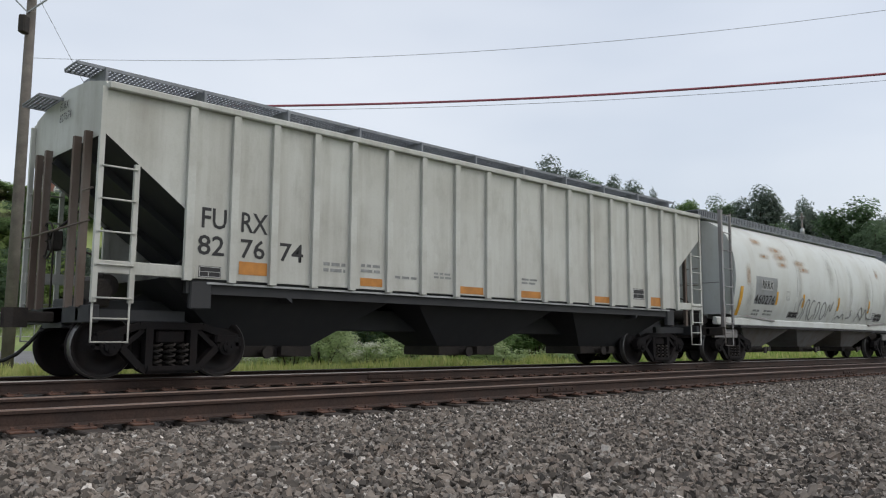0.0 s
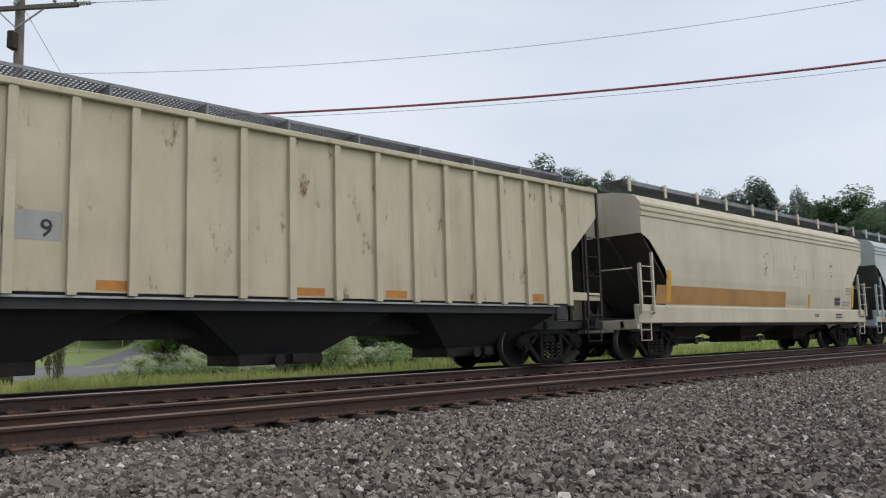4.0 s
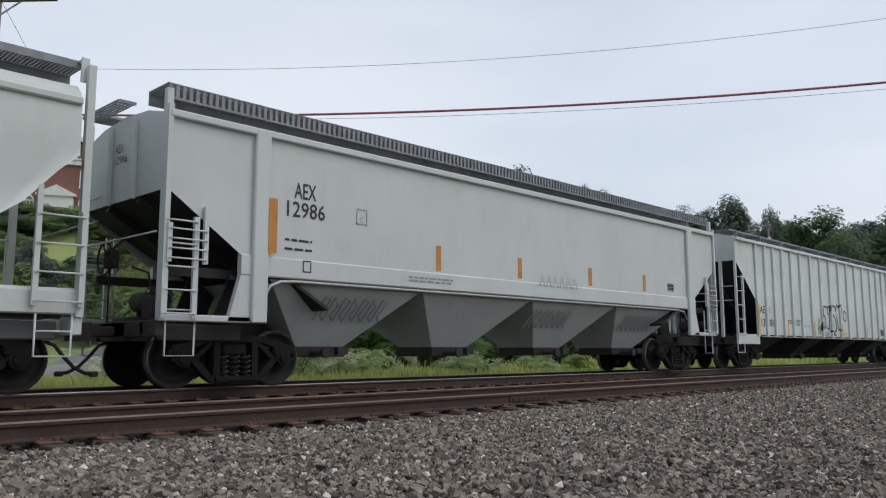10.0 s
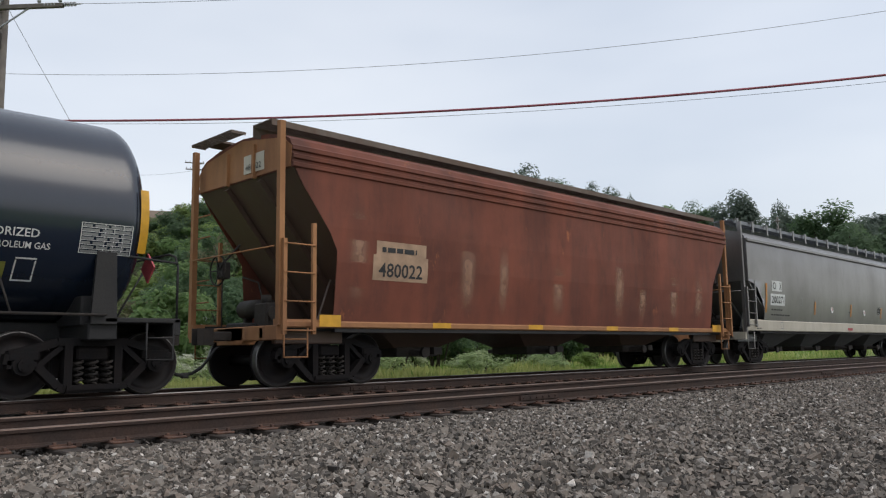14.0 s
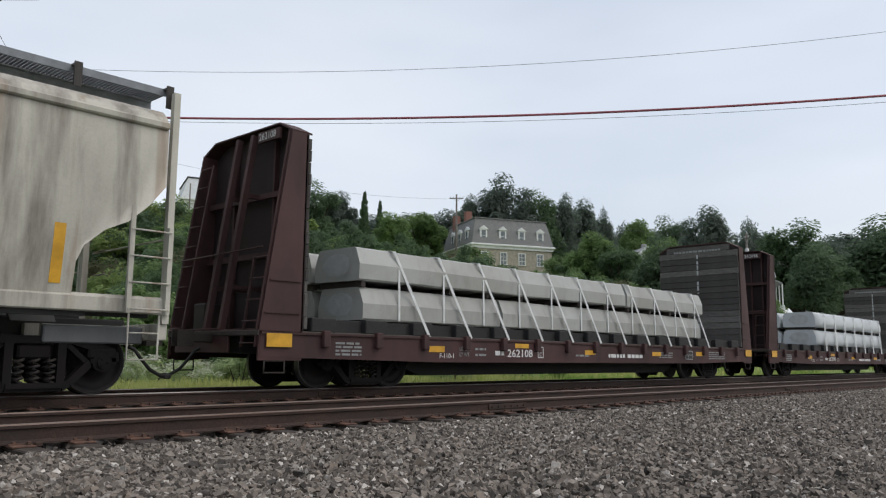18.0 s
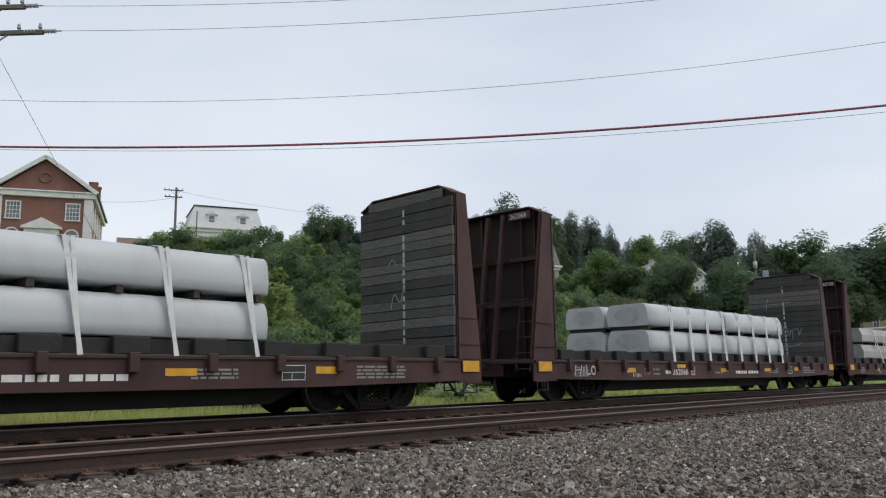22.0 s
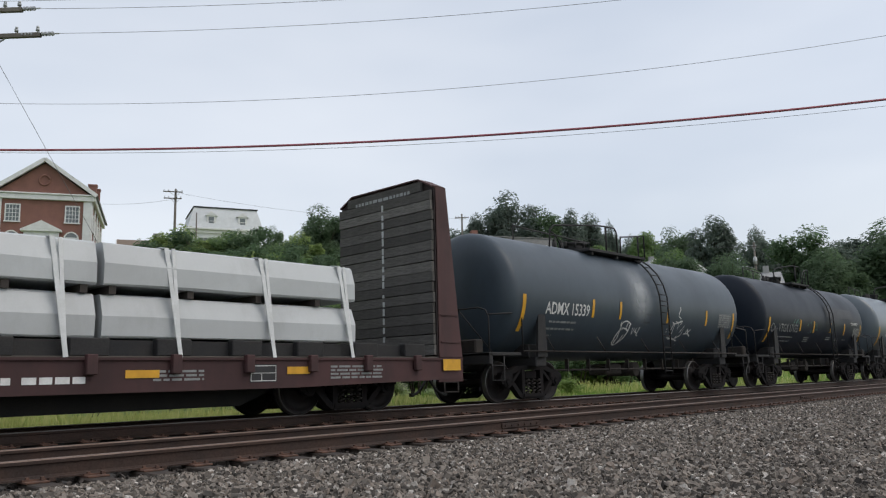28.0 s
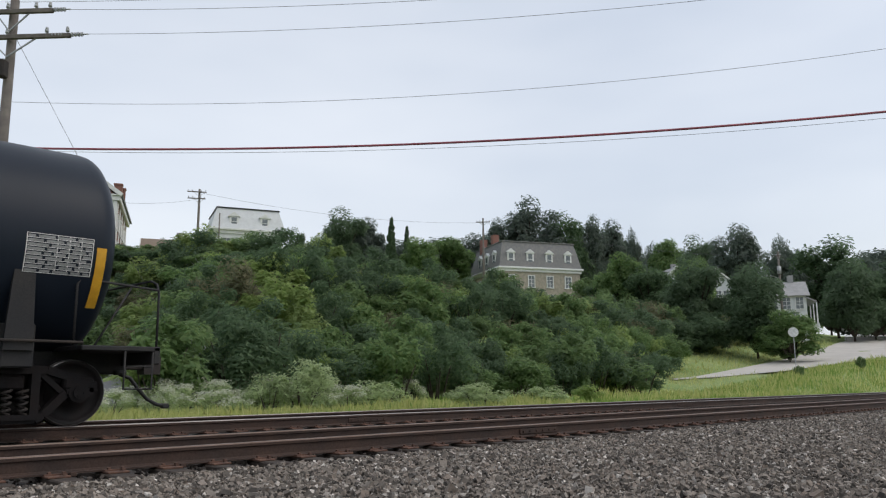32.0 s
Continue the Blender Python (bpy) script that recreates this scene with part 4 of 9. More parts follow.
        for s in (-1, 1):
            stirrup(car, a, b, s * 1.5, 0.52, 1.05, pm)
    end_platform(car, L, cx + 0.2, low)
    add_trucks(car, -L / 2 + 1.35, L / 2 - 1.35)
    add_ends(car, L / 2)
    place(car, s0, s1)
    wrap = lambda x, z: -1.535
    return car, wrap, L


K = 0.975
RUSTY = paint("rusty_post", (0.15, 0.125, 0.11), (0.10, 0.055, 0.035), 0.6, 0.6, rough=0.8)
WHITE_A = paint("hopper_offwhite", (0.52, 0.53, 0.50), (0.25, 0.23, 0.19), 0.5, 0.42, width=3.0)
BLK_LOW = paint("hopper_black", (0.028, 0.030, 0.034), (0.052, 0.050, 0.050), 0.35, 0.4, rough=0.7)
car, wrap, L = ribbed_hopper("off-white ribbed covered hopper car with black lower bays", 3.98 * K, 20.58 * K, WHITE_A, BLK_LOW, end_mat=RUSTY)
end_letters(car, L, [("FURX", 4.02, 0.13, 0.36), ("827674", 3.84, 0.13, 0.5)])
lettering(car, [("FU", -6.58, 2.2, 0.31, 0.40, INK), ("RX", -5.93, 2.2, 0.31, 0.46, INK), ("82", -6.63, 1.8, 0.30, 0.43, INK), ("76", -5.93, 1.8, 0.30, 0.42, INK),
                ("74", -5.24, 1.8, 0.30, 0.44, INK)], wrap, L)
strips(car, [(-5.95, -5.46, 1.55, 1.75), (-3.63, -3.14, 1.50, 1.64), (-1.25, -0.56, 1.48, 1.62), (0.5, 1.22, 1.48, 1.62), (3.1, 3.75, 1.48, 1.62), (5.5, 6.0, 1.48, 1.70)], wrap, ORANGE)
bars(car, [(-4.4, -3.95, 1.68, 1.88, 2, 1), (-3.62, -3.2, 1.72, 1.9, 2, 2), (-2.85, -2.3, 1.66, 1.74, 1, 3), (-1.9, -1.45, 1.72, 1.86, 2, 4), (0.6, 1.1, 1.75, 1.9, 2, 5)], wrap, FADED)
data_panel(car, 4.75, 1.62, 0.5, 0.26, wrap)
data_panel(car, -6.6, 1.47, 0.36, 0.17, wrap)

GREY_C = paint("hopper_grey", (0.39, 0.41, 0.42), (0.20, 0.19, 0.18), 0.35, 0.4, width=2.0)
LOW_BROWN = paint("hopper_low_brown", (0.050, 0.045, 0.042), (0.09, 0.075, 0.06), 0.4, 0.5, rough=0.75)
car, wrap, L = ribbed_hopper("grey ribbed covered hopper car with dirty dark lower bays", 39.87 * K, 56.45 * K, GREY_C, LOW_BROWN, cut_z=(3.36, 2.4))
end_letters(car, L, [("FURX", 4.02, 0.13, 0.36), ("832022", 3.84, 0.13, 0.5)])
lettering(car, [("FU", -5.78, 2.53, 0.32, 0.36, INK), ("RX", -5.03, 2.53, 0.32, 0.40, INK), ("83", -5.83, 2.08, 0.34, 0.44, INK), ("20", -5.13, 2.08, 0.34, 0.50, INK),
                ("22", -4.33, 2.08, 0.34, 0.50, INK)], wrap, L)
strips(car, [(-6.64, -6.52, 1.50, 2.45), (-4.52, -4.38, 1.49, 2.0), (-2.2, -2.06, 1.5, 2.0), (0.42, 0.55, 1.48, 1.98), (2.98, 3.12, 1.48, 1.96), (6.5, 6.62, 1.48, 2.4)], lambda x, z: -1.62, ORANGE)
bars(car, [(-5.7, -5.4, 1.68, 1.88, 2, 11), (-5.0, -4.7, 1.7, 1.86, 2, 12)], wrap, INK)
data_panel(car, 5.2, 1.55, 0.5, 0.5, wrap)
g = Geo()
for pts in ([(-4.3, 1.6), (-4.25, 1.8), (-4.1, 1.6), (-4.0, 1.8), (-3.9, 1.62)], [(-3.75, 1.62), (-3.7, 1.82), (-3.55, 1.7), (-3.72, 1.62)], [(-3.3, 1.6), (-3.2, 1.82), (-3.1, 1.6), (-2.95, 1.84), (-2.85, 1.6)]):
    ribbon(g, pts, 0.035, wrap)
parts("graffiti", g, FADED, car)

TAN = paint("hopper_tan", (0.53, 0.48, 0.36), (0.30, 0.25, 0.18), 0.45, 0.4, width=2.4, rust=0.62, rust_col=(0.15, 0.08, 0.04))
car, wrap, L = ribbed_hopper("tan ribbed covered hopper car with rust blotches and black lower bays", 58.04 * K, 74.46 * K, TAN, BLK_LOW, cut_z=(3.4, 2.35), zb=1.36, post=GRIME)
g = Geo()
patch(g, -5.75, -4.75, 2.02, 2.75, lambda x, z: -1.533)
patch(g, -4.6, -3.95, 2.02, 2.4, lambda x, z: -1.533)
parts("repainted_patch", g, paint("patch_grey", (0.36, 0.38, 0.37)), car)
lettering(car, [("AE", -5.69, 2.48, 0.24, 0.38, INK), ("X", -5.01, 2.48, 0.24, 0.17, INK), ("10", -5.69, 2.06, 0.24, 0.32, INK), ("21", -4.94, 2.06, 0.24, 0.32, INK), ("9", -4.22, 2.06, 0.24, 0.15, INK)],
          lambda x, z: -1.54, L)
strips(car, [(-6.5, -6.05, 1.40, 1.60), (-3.5, -2.95, 1.39, 1.53), (-0.35, 0.2, 1.39, 1.52), (1.5, 2.0, 1.39, 1.52), (5.4, 5.9, 1.39, 1.55)], wrap, ORANGE)
bars(car, [(-5.65, -5.3, 1.65, 1.95, 3, 21), (-4.95, -4.55, 1.6, 1.8, 2, 22)], wrap, FADED)

WHITE_D = paint("hopper_white", (0.54, 0.59, 0.60), (0.36, 0.37, 0.36), 0.3, 0.42, width=2.0)
car, wrap, L = ribbed_hopper("clean white ribbed covered hopper car with black outline graffiti", 171.38 * K, 190.55 * K, WHITE_D, BLK_LOW, zb=1.10,
                             cut_z=(3.42, 2.15), ribs=(0.0, 1.0, 2.0, 3.0, 4.0, 4.85, 5.65, 6.42, 7.12), rib_end=7.86, sill=False, top=0.10, bay=0.85, beam=0.08,
                             board=(-1.44, -0.98, 4.42), bays=(-6.0, -2.05, 2.05, 6.0), outlet=0.5)
end_letters(car, L, [("AEX  13881", 3.62, 0.13, 0.9)])
lettering(car, [("AE", -7.62, 1.80, 0.25, 0.40, INK), ("X", -6.97, 1.80, 0.25, 0.17, INK), ("13", -7.53, 1.37, 0.25, 0.30, INK), ("881", -7.0, 1.37, 0.25, 0.48, INK)], wrap, L)
strips(car, [(-7.92, -7.8, 1.12, 2.07), (-5.52, -5.40, 1.12, 1.6), (-3.02, -2.90, 1.12, 1.62), (0.01, 0.13, 1.12, 1.61), (3.0, 3.14, 1.08, 1.55), (7.8, 7.92, 1.1, 2.0)], lambda x, z: -1.61, YELLOW)
bars(car, [(-5.3, -4.9, 1.5, 1.66, 2, 31)], wrap, INK)
data_panel(car, 5.1, 1.2, 0.5, 0.3, wrap)
GRAFFITI_STROKES = ([(-1.91, 2.24), (-1.29, 2.25), (-1.32, 2.19), (-1.06, 2.31), (-0.82, 2.28), (-0.48, 2.32), (-0.43, 2.04), (-0.31, 2.40), (-0.12, 2.26), (-0.06, 2.36), (0.30, 2.38), (0.26, 1.90), (0.06, 1.90), (0.29, 1.57), (-0.16, 1.27), (-0.34, 1.90)],
                    [(-1.97, 2.19), (-1.98, 1.82), (-1.83, 1.81), (-1.61, 1.92), (-1.61, 1.73), (-1.55, 1.51), (-1.34, 1.35), (-1.18, 1.53), (-1.14, 1.96), (-1.33, 1.94), (-1.35, 2.23)],
                    [(-1.83, 1.81), (-2.00, 1.60), (-1.95, 1.39), (-1.76, 1.37), (-1.60, 1.51)],
                    [(-1.06, 2.31), (-1.17, 1.94), (-1.23, 1.28), (-0.97, 1.34), (-0.88, 1.29), (-0.66, 1.25), (-0.45, 1.39), (-0.46, 1.71), (-0.69, 1.98), (-0.94, 1.91)],
                    [(-0.95, 1.68), (-0.74, 1.66), (-0.67, 1.56), (-0.85, 1.42)],
                    [(-0.43, 2.04), (-0.34, 1.88), (-0.36, 1.45), (-0.48, 1.29)])
g = Geo()
for pts in (*GRAFFITI_STROKES, arc(0.60, 1.95, 0.17, 0.20, 0, 360, 14), arc(-2.30, 1.70, 0.05, 0.05, 0, 360, 8), [(-2.40, 1.18), (-2.38, 1.6), (-2.3, 1.6)], [(-2.39, 1.42), (-2.32, 1.42)], [(-2.27, 1.55), (-2.28, 1.2), (-2.2, 1.22)],
            [(-2.18, 1.18), (-2.16, 1.6), (-2.1, 1.22), (-2.06, 1.66)]):
    ribbon(g, flowing(pts) if len(pts) not in (9, 15) else pts, 0.065 if len(pts) > 4 and len(pts) != 9 else 0.04, lambda x, z: -1.537 if abs((x + 0.5) % 1.0 - 0.5) > 0.085 else -1.606)
parts("graffiti", g, INK, car, "black outline graffiti")
lettering(car, [("EXTRA", -1.89, 1.12, 0.15, 0.62, INK), ("197600", -4.53, 1.57, 0.10, 0.36, INK), ("70400", -4.53, 1.44, 0.10, 0.30, INK), ("LO", -3.78, 1.70, 0.07, 0.12, FADED), ("NEW 3-85", -3.80, 1.42, 0.08, 0.56, FADED)], wrap, L)
bars(car, [(-0.95, -0.45, 1.12, 1.25, 1, 34)], wrap, INK)
strips(car, [(0.33, 0.78, 1.14, 1.28)], wrap, surface("label_yellow", (0.55, 0.50, 0.10), 0.6))

# ---- covered hoppers with smooth, bulged sides ----
def smooth_hopper(label, s0, s1, col, low, prof, cut, sill, walk_mat=GRATE, chutes=4, sill_col=None, deep=0.45, post_n=11, chute_z=1.2, ladder_mat=None,
                  board=(-1.22, -0.62, 4.60), posts=True, smooth=True, pyramids=False, truck_in=1.38, end_x=0.2, deck_z=1.02,
                  corner=True, ladder_z=(2.42, 2.72, 4), slats=False, brake=-1):
    L = s1 - s0
    car = thing("covered_hopper", label, "railcar", "cars of the freight train")
    sill_col = sill_col or col
    g, _ = hopper_body(L, prof, cut, sill[1] - 0.03, end_x, smooth and prof is not BULGED_RIDGED)
    part("body", g, col, car)
    # The slope sheets' dark paint also holds the shade under the body ends.
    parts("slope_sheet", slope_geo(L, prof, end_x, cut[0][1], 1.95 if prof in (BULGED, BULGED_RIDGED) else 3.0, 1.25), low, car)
    for s in (-1, 1):
        b = Geo()
        w = half_width(prof, sill[1])
        y0, y1 = sorted((s * (w + 0.03), s * (w - 0.09)))
        x0 = L / 2 - (0.02 if not pyramids else cut[-2][0])
        b.prism([(y0, sill[0] + 0.02), (y0, sill[1] - 0.05), (y0 + 0.06 * (s < 0), sill[1]), (y1 - 0.06 * (s > 0), sill[1]), (y1, sill[1] - 0.05), (y1, sill[0] + 0.02),
                 (y1 - 0.02, sill[0]), (y0 + 0.02, sill[0])], -x0, x0, axis="x")
        part("side_sill", b, sill_col, car)
        if prof is BULGED:
            b = Geo()
            b.block(-L / 2 + end_x, L / 2 - end_x, *sorted((s * 1.52, s * 1.615)), 3.87, 3.99, 0.025)
            part("top_chord", b, col, car)
    # underframe and discharge hoppers
    u = Geo()
    for a, b in ((-L / 2 + 0.1, -L / 2 + 2.6), (L / 2 - 2.6, L / 2 - 0.1)):
        u.block(a, b, -0.3, 0.3, 0.74, 1.1, 0.02)
    for s in (-1, 1):
        u.box(-L / 2 + 1.2, L / 2 - 1.2, s * 1.36 - 0.05, s * 1.36 + 0.05, sill[0] - 0.07, sill[0] - 0.004)
        u.box(-L / 2 + 0.2, L / 2 - 0.2, s * 1.2 - 0.03, s * 1.2 + 0.03, sill[0] - 0.05, sill[0] + 0.1)
    parts("frame_beam", u, BLACK, car)
    span = (L - 2 * 1.9) / chutes
    for i in range(chutes):
        x = -L / 2 + 1.9 + span * (i + 0.5)
        part("chute", chute(x, span * 0.5, half_width(prof, 1.2) - 0.08, chute_z, deep, 0.48), low if not pyramids else col, car)
        part("outlet_gate", outlet_gate(x, deep + 0.02, 0.48, 0.95), GRIME, car)
    # roof: walkway on brackets
    w = Geo()
    y0, y1, zt = board
    grating(w, -L / 2 + 0.05, L / 2 - 0.05, y0, y1, zt, 0.055, 9)
    if slats:
        for i in range(int(L / 0.11)):
            x = -L / 2 + 0.1 + 0.11 * i
            w.box(x - 0.028, x + 0.028, y0 - 0.03, y0 - 0.014, zt - 0.21, zt)
        w.box(-L / 2 + 0.05, L / 2 - 0.05, y0 - 0.034, y0 - 0.012, zt - 0.23, zt - 0.20)
        w.box(-L / 2 + 0.05, L / 2 - 0.05, y0 - 0.034, y0 - 0.012, zt - 0.01, zt + 0.01)
    else:
        w.box(-L / 2 + 0.05, L / 2 - 0.05, y0 - 0.03, y0 - 0.014, zt - 0.11, zt)
    w.box(-L / 2 + 0.05, L / 2 - 0.05, y1, y1 + 0.02, zt - 0.22, zt)
    w.box(-L / 2 + 0.05, L / 2 - 0.05, -y0 - 0.5, -y0, zt - 0.04, zt)
    for e in (-1, 1):
        a = e * (L / 2 + 0.05)
        grating(w, a - 0.16, a + 0.12, -0.3, 1.1, zt - 0.06, 0.05, 9)
    part("roof_walkway", w, walk_mat, car)
    if posts:
        pm = Geo()
        pm.box(-0.055, 0.055, y0 - 0.16, y0 - 0.13, -0.33, 0.02)
        pm.box(-0.055, 0.055, y0 - 0.14, y0 + 0.02, -0.03, 0.0)
        pmesh = pm.mesh("walkway_bracket", ladder_mat or col)
        for i in range(post_n):
            part("walkway_bracket", pmesh, None, car, at=pose(-L / 2 + 0.12 + (L - 0.24) * i / (post_n - 1), 0, zt))
    hatch = Geo()
    hatch.block(-L / 2 + 0.9, L / 2 - 0.9, -0.32, 0.32, 4.38, 4.5, 0.03)
    for i in range(9):
        x = -L / 2 + 1.3 + (L - 2.6) * i / 8
        hatch.box(x - 0.03, x + 0.03, -0.38, 0.38, 4.46, 4.53)
    part("roof_hatch", hatch, col, car)
    lm = ladder_mat or col
    for e in (-1, 1):
        a, b = e * (L / 2 - 0.08), e * (L / 2 - 0.66)
        for s in (-1, 1):
            y = s * (half_width(prof, 1.6) + 0.06)
            ladder("ladder", car, a, b, y, sill[1] - 0.25, ladder_z[0], ladder_z[2], lm, 0.07, ladder_z[1])
            stirrup(car, a - e * 0.06, b + e * 0.06, s * 1.46, 0.5, sill[0], lm)
        p = Geo()
        for y in (-1.45, 1.45) if corner else ():
            p.box(e * (L / 2 - 0.06) - 0.05, e * (L / 2 - 0.06) + 0.05, y - 0.05, y + 0.05, deck_z, board[2] - 0.1)
        for y in (-0.45, 0.45):
            p.beam((e * (L / 2 - end_x + 0.04), y, 4.2), (e * (L / 2 - end_x + 0.04), y, cut[0][1] - 0.02), 0.07)
        p.tube([(e * (L / 2 + 0.03), -1.4, 2.3), (e * (L / 2 + 0.05), 1.4, 2.3)], 0.014, 6)
        for z in (1.5, 1.9, 2.3, 2.7, 3.1):
            p.tube([(e * (L / 2 + 0.0), 0.75, z), (e * (L / 2 + 0.0), 1.2, z)], 0.014, 6)
        parts("end_post", p, lm, car)
        q = Geo()
        for s in (-1, 1):
            q.block(e * (L / 2 - 0.9) - 0.7, e * (L / 2 - 0.9) + 0.7, s * 1.05 - 0.06, s * 1.05 + 0.06, deck_z - 0.3, deck_z - 0.05, 0.02)
            q.prism([(e * (L / 2 - 1.3), deck_z), (e * (L / 2 - 1.9), deck_z), (e * (L / 2 - 2.3), 2.0), (e * (L / 2 - 1.75), 2.2)], s * 0.7 - 0.03, s * 0.7 + 0.03)
        parts("bolster_web", q, low, car)
    end_platform(car, L, 1.6, sill_col if prof in (BULGED, BULGED_RIDGED) else GRIME, deck_z, brake)
    add_trucks(car, -L / 2 + truck_in, L / 2 - truck_in)
    add_ends(car, L / 2)
    place(car, s0, s1)
    wrap = lambda x, z: -half_width(prof, z) - 0.007
    return car, wrap, L


def on_sill(prof, sill):
    y = -half_width(prof, sill[1]) - 0.037
    return lambda x, z: y


BELL = [(0.18, 3.20), (0.3, 3.14), (0.56, 3.03), (0.78, 2.82), (1.05, 2.56), (1.28, 2.33), (1.38, 2.1), (1.40, 1.9), (1.38, 1.6), (1.34, 1.40), (1.35, 1.38)]

# the round-sided white car with stained paint
STAINED = paint("hopper_stained_white", (0.55, 0.58, 0.57), (0.36, 0.34, 0.28), 0.35, 0.3, width=1.6, rust=0.05, rust_col=(0.42, 0.22, 0.07))
GREYSTEEL = paint("end_grey", (0.26, 0.27, 0.28), (0.16, 0.10, 0.07), 0.5, 0.5)
S2 = (1.10, 1.33)
car, wrap, L = smooth_hopper("round-sided white covered hopper car with rust streaks and graffiti", 21.93 * K, 38.2 * K, STAINED, GREYSTEEL, ROUND,
                             [(0.72, 1.42), (1.1, 1.36), (1.11, 1.30)], S2, posts=False, end_x=0.72, ladder_z=(4.35, 4.35, 7), slats=True,
                             board=(-0.75, -0.2, 4.50), chutes=3, deep=0.42, ladder_mat=GREYSTEEL, truck_in=1.4)
g = Geo()
patch(g, -5.9, -4.42, 1.76, 2.6, lambda x, z: wrap(x, z) + 0.003, 0, 8)
parts("repainted_patch", g, paint("patch_dark_grey", (0.25, 0.27, 0.28)), car)
g = Geo()
patch(g, -5.52, -4.72, 2.2, 2.5, wrap, 0, 4)
parts("repainted_patch", g, paint("patch_pale", (0.42, 0.44, 0.44)), car)
outer = lambda x, z: wrap(x, z) - 0.006
end_letters(car, L, [("RRRX", 3.95, 0.13, 0.36), ("460276", 3.78, 0.13, 0.5)], 0.2)
lettering(car, [("RRRX", -5.48, 2.24, 0.25, 0.74, INK), ("460276", -5.92, 1.76, 0.29, 1.40, INK)], outer, L)
strips(car, [(-6.9, -6.72, 1.39, 2.24), (-4.44, -4.32, 1.78, 2.19), (-2.42, -2.28, 1.76, 2.19), (0.64, 0.78, 1.75, 2.2), (3.7, 3.84, 1.75, 2.2), (6.75, 6.9, 1.4, 2.2)], outer, YELLOW)
plate_box(car, -3.7, 1.95, wrap, FADED)
bars(car, [(-5.85, -5.4, 1.4, 1.62, 2, 41), (-5.1, -4.5, 1.42, 1.62, 2, 42), (4.3, 4.6, 1.5, 1.8, 4, 43)], wrap, FADED)
data_panel(car, 4.6, 1.45, 0.75, 0.3, wrap)
data_panel(car, -3.3, 1.40, 0.8, 0.2, wrap)
g = Geo()
for pts in (arc(-2.45, 1.72, 0.18, 0.34, -90, 250, 12), [(-2.2, 1.35), (-2.1, 2.05), (-1.8, 2.02), (-1.95, 1.7), (-1.7, 1.36)], arc(-1.5, 1.7, 0.2, 0.33, 60, 330, 10),
            [(-1.2, 1.4), (-1.2, 2.0), (-0.9, 1.95), (-1.0, 1.4)], arc(-0.55, 1.7, 0.2, 0.3, 0, 360, 12), [(-0.25, 1.5), (-0.1, 2.05), (0.05, 1.6), (0.2, 2.05)],
            [(0.7, 1.45), (0.9, 1.6), (1.1, 1.45), (1.3, 1.7), (1.5, 1.45)], [(1.7, 1.5), (2.1, 1.55), (2.0, 1.8)], [(2.6, 1.4), (3.0, 2.1), (3.3, 1.4), (2.8, 1.7)],
            [(3.2, 1.45), (3.5, 2.0), (3.7, 1.5), (4.6, 1.55)]):
    ribbon(g, flowing(pts), 0.05, outer)
parts("graffiti", g, FADED, car, "faded black graffiti")
RUSTMARK = wash_mat("rust_smear", (0.40, 0.22, 0.09), 1.0, 6.0)
GRIMEMARK = wash_mat("grime_smear", (0.22, 0.20, 0.17), 0.42, 4.0)
g = Geo()
for x0, x1, z, h in ((-5.9, -4.9, 3.70, 0.30), (-5.6, -4.7, 3.25, 0.22), (-4.9, -3.5, 3.52, 0.30), (-4.7, -3.3, 3.30, 0.34), (-4.5, -3.4, 3.06, 0.26), (-3.2, -2.0, 3.20, 0.28), (-2.9, -1.7, 3.00, 0.26),
                    (4.6, 5.1, 3.3, 0.5), (-6.6, -6.2, 2.6, 0.9)):
    patch(g, x0, x1, z - h / 2, z + h / 2, outer, 0, 4)
parts("rust_stain", g, RUSTMARK, car)
g = Geo()
for x, w, z0, z1 in ((-6.5, 0.5, 1.4, 2.5), (-0.4, 0.8, 2.2, 3.9), (1.6, 0.5, 1.6, 3.7), (3.1, 0.9, 1.5, 3.2), (5.2, 0.6, 1.5, 3.0), (-2.9, 0.4, 1.5, 3.4)):
    patch(g, x, x + w, z0, z1, outer, 0, 8)
parts("grime_stain", g, GRIMEMARK, car)
g = Geo()
for x in (-2.9, 0.6, 4.1):  # weld seams between the courses of plate
    patch(g, x - 0.012, x + 0.012, 1.36, 4.0, lambda x, z: wrap(x, z) + 0.002, 0, 10)
parts("weld_seam", g, FADED, car)

# cream car with an orange band
CREAM = paint("hopper_cream", (0.55, 0.51, 0.41), (0.34, 0.29, 0.20), 0.35, 0.35, width=1.8, rust=0.03)
S5 = (0.92, 1.40)
car, wrap, L = smooth_hopper("cream covered hopper car with ridged top, orange band and rust drips", 76.1 * K, 92.25 * K, CREAM, LOW_BROWN, BULGED_RIDGED,
                             BELL, S5, chutes=3, deep=0.5, post_n=10, corner=False, brake=1)
g = Geo()
patch(g, -7.0, 0.75, 1.42, 1.9, wrap, 0, 6)
part("orange_band", g, surface("band_orange", (0.42, 0.23, 0.08), 0.6, scale=1.5, var=0.3), car)
strips(car, [(2.54, 2.70, 1.42, 1.86), (6.5, 6.68, 1.45, 2.3), (-6.5, -6.3, 1.45, 2.3)], lambda x, z: wrap(x, z) - 0.005, YELLOW)
g = Geo()
for x, z0, z1 in ((-0.1, 1.95, 3.55), (3.0, 1.75, 3.5), (2.4, 1.8, 2.9)):
    ribbon(g, [(x, z1), (x + 0.01, (z0 + z1) / 2), (x - 0.01, z0)], 0.05, wrap)
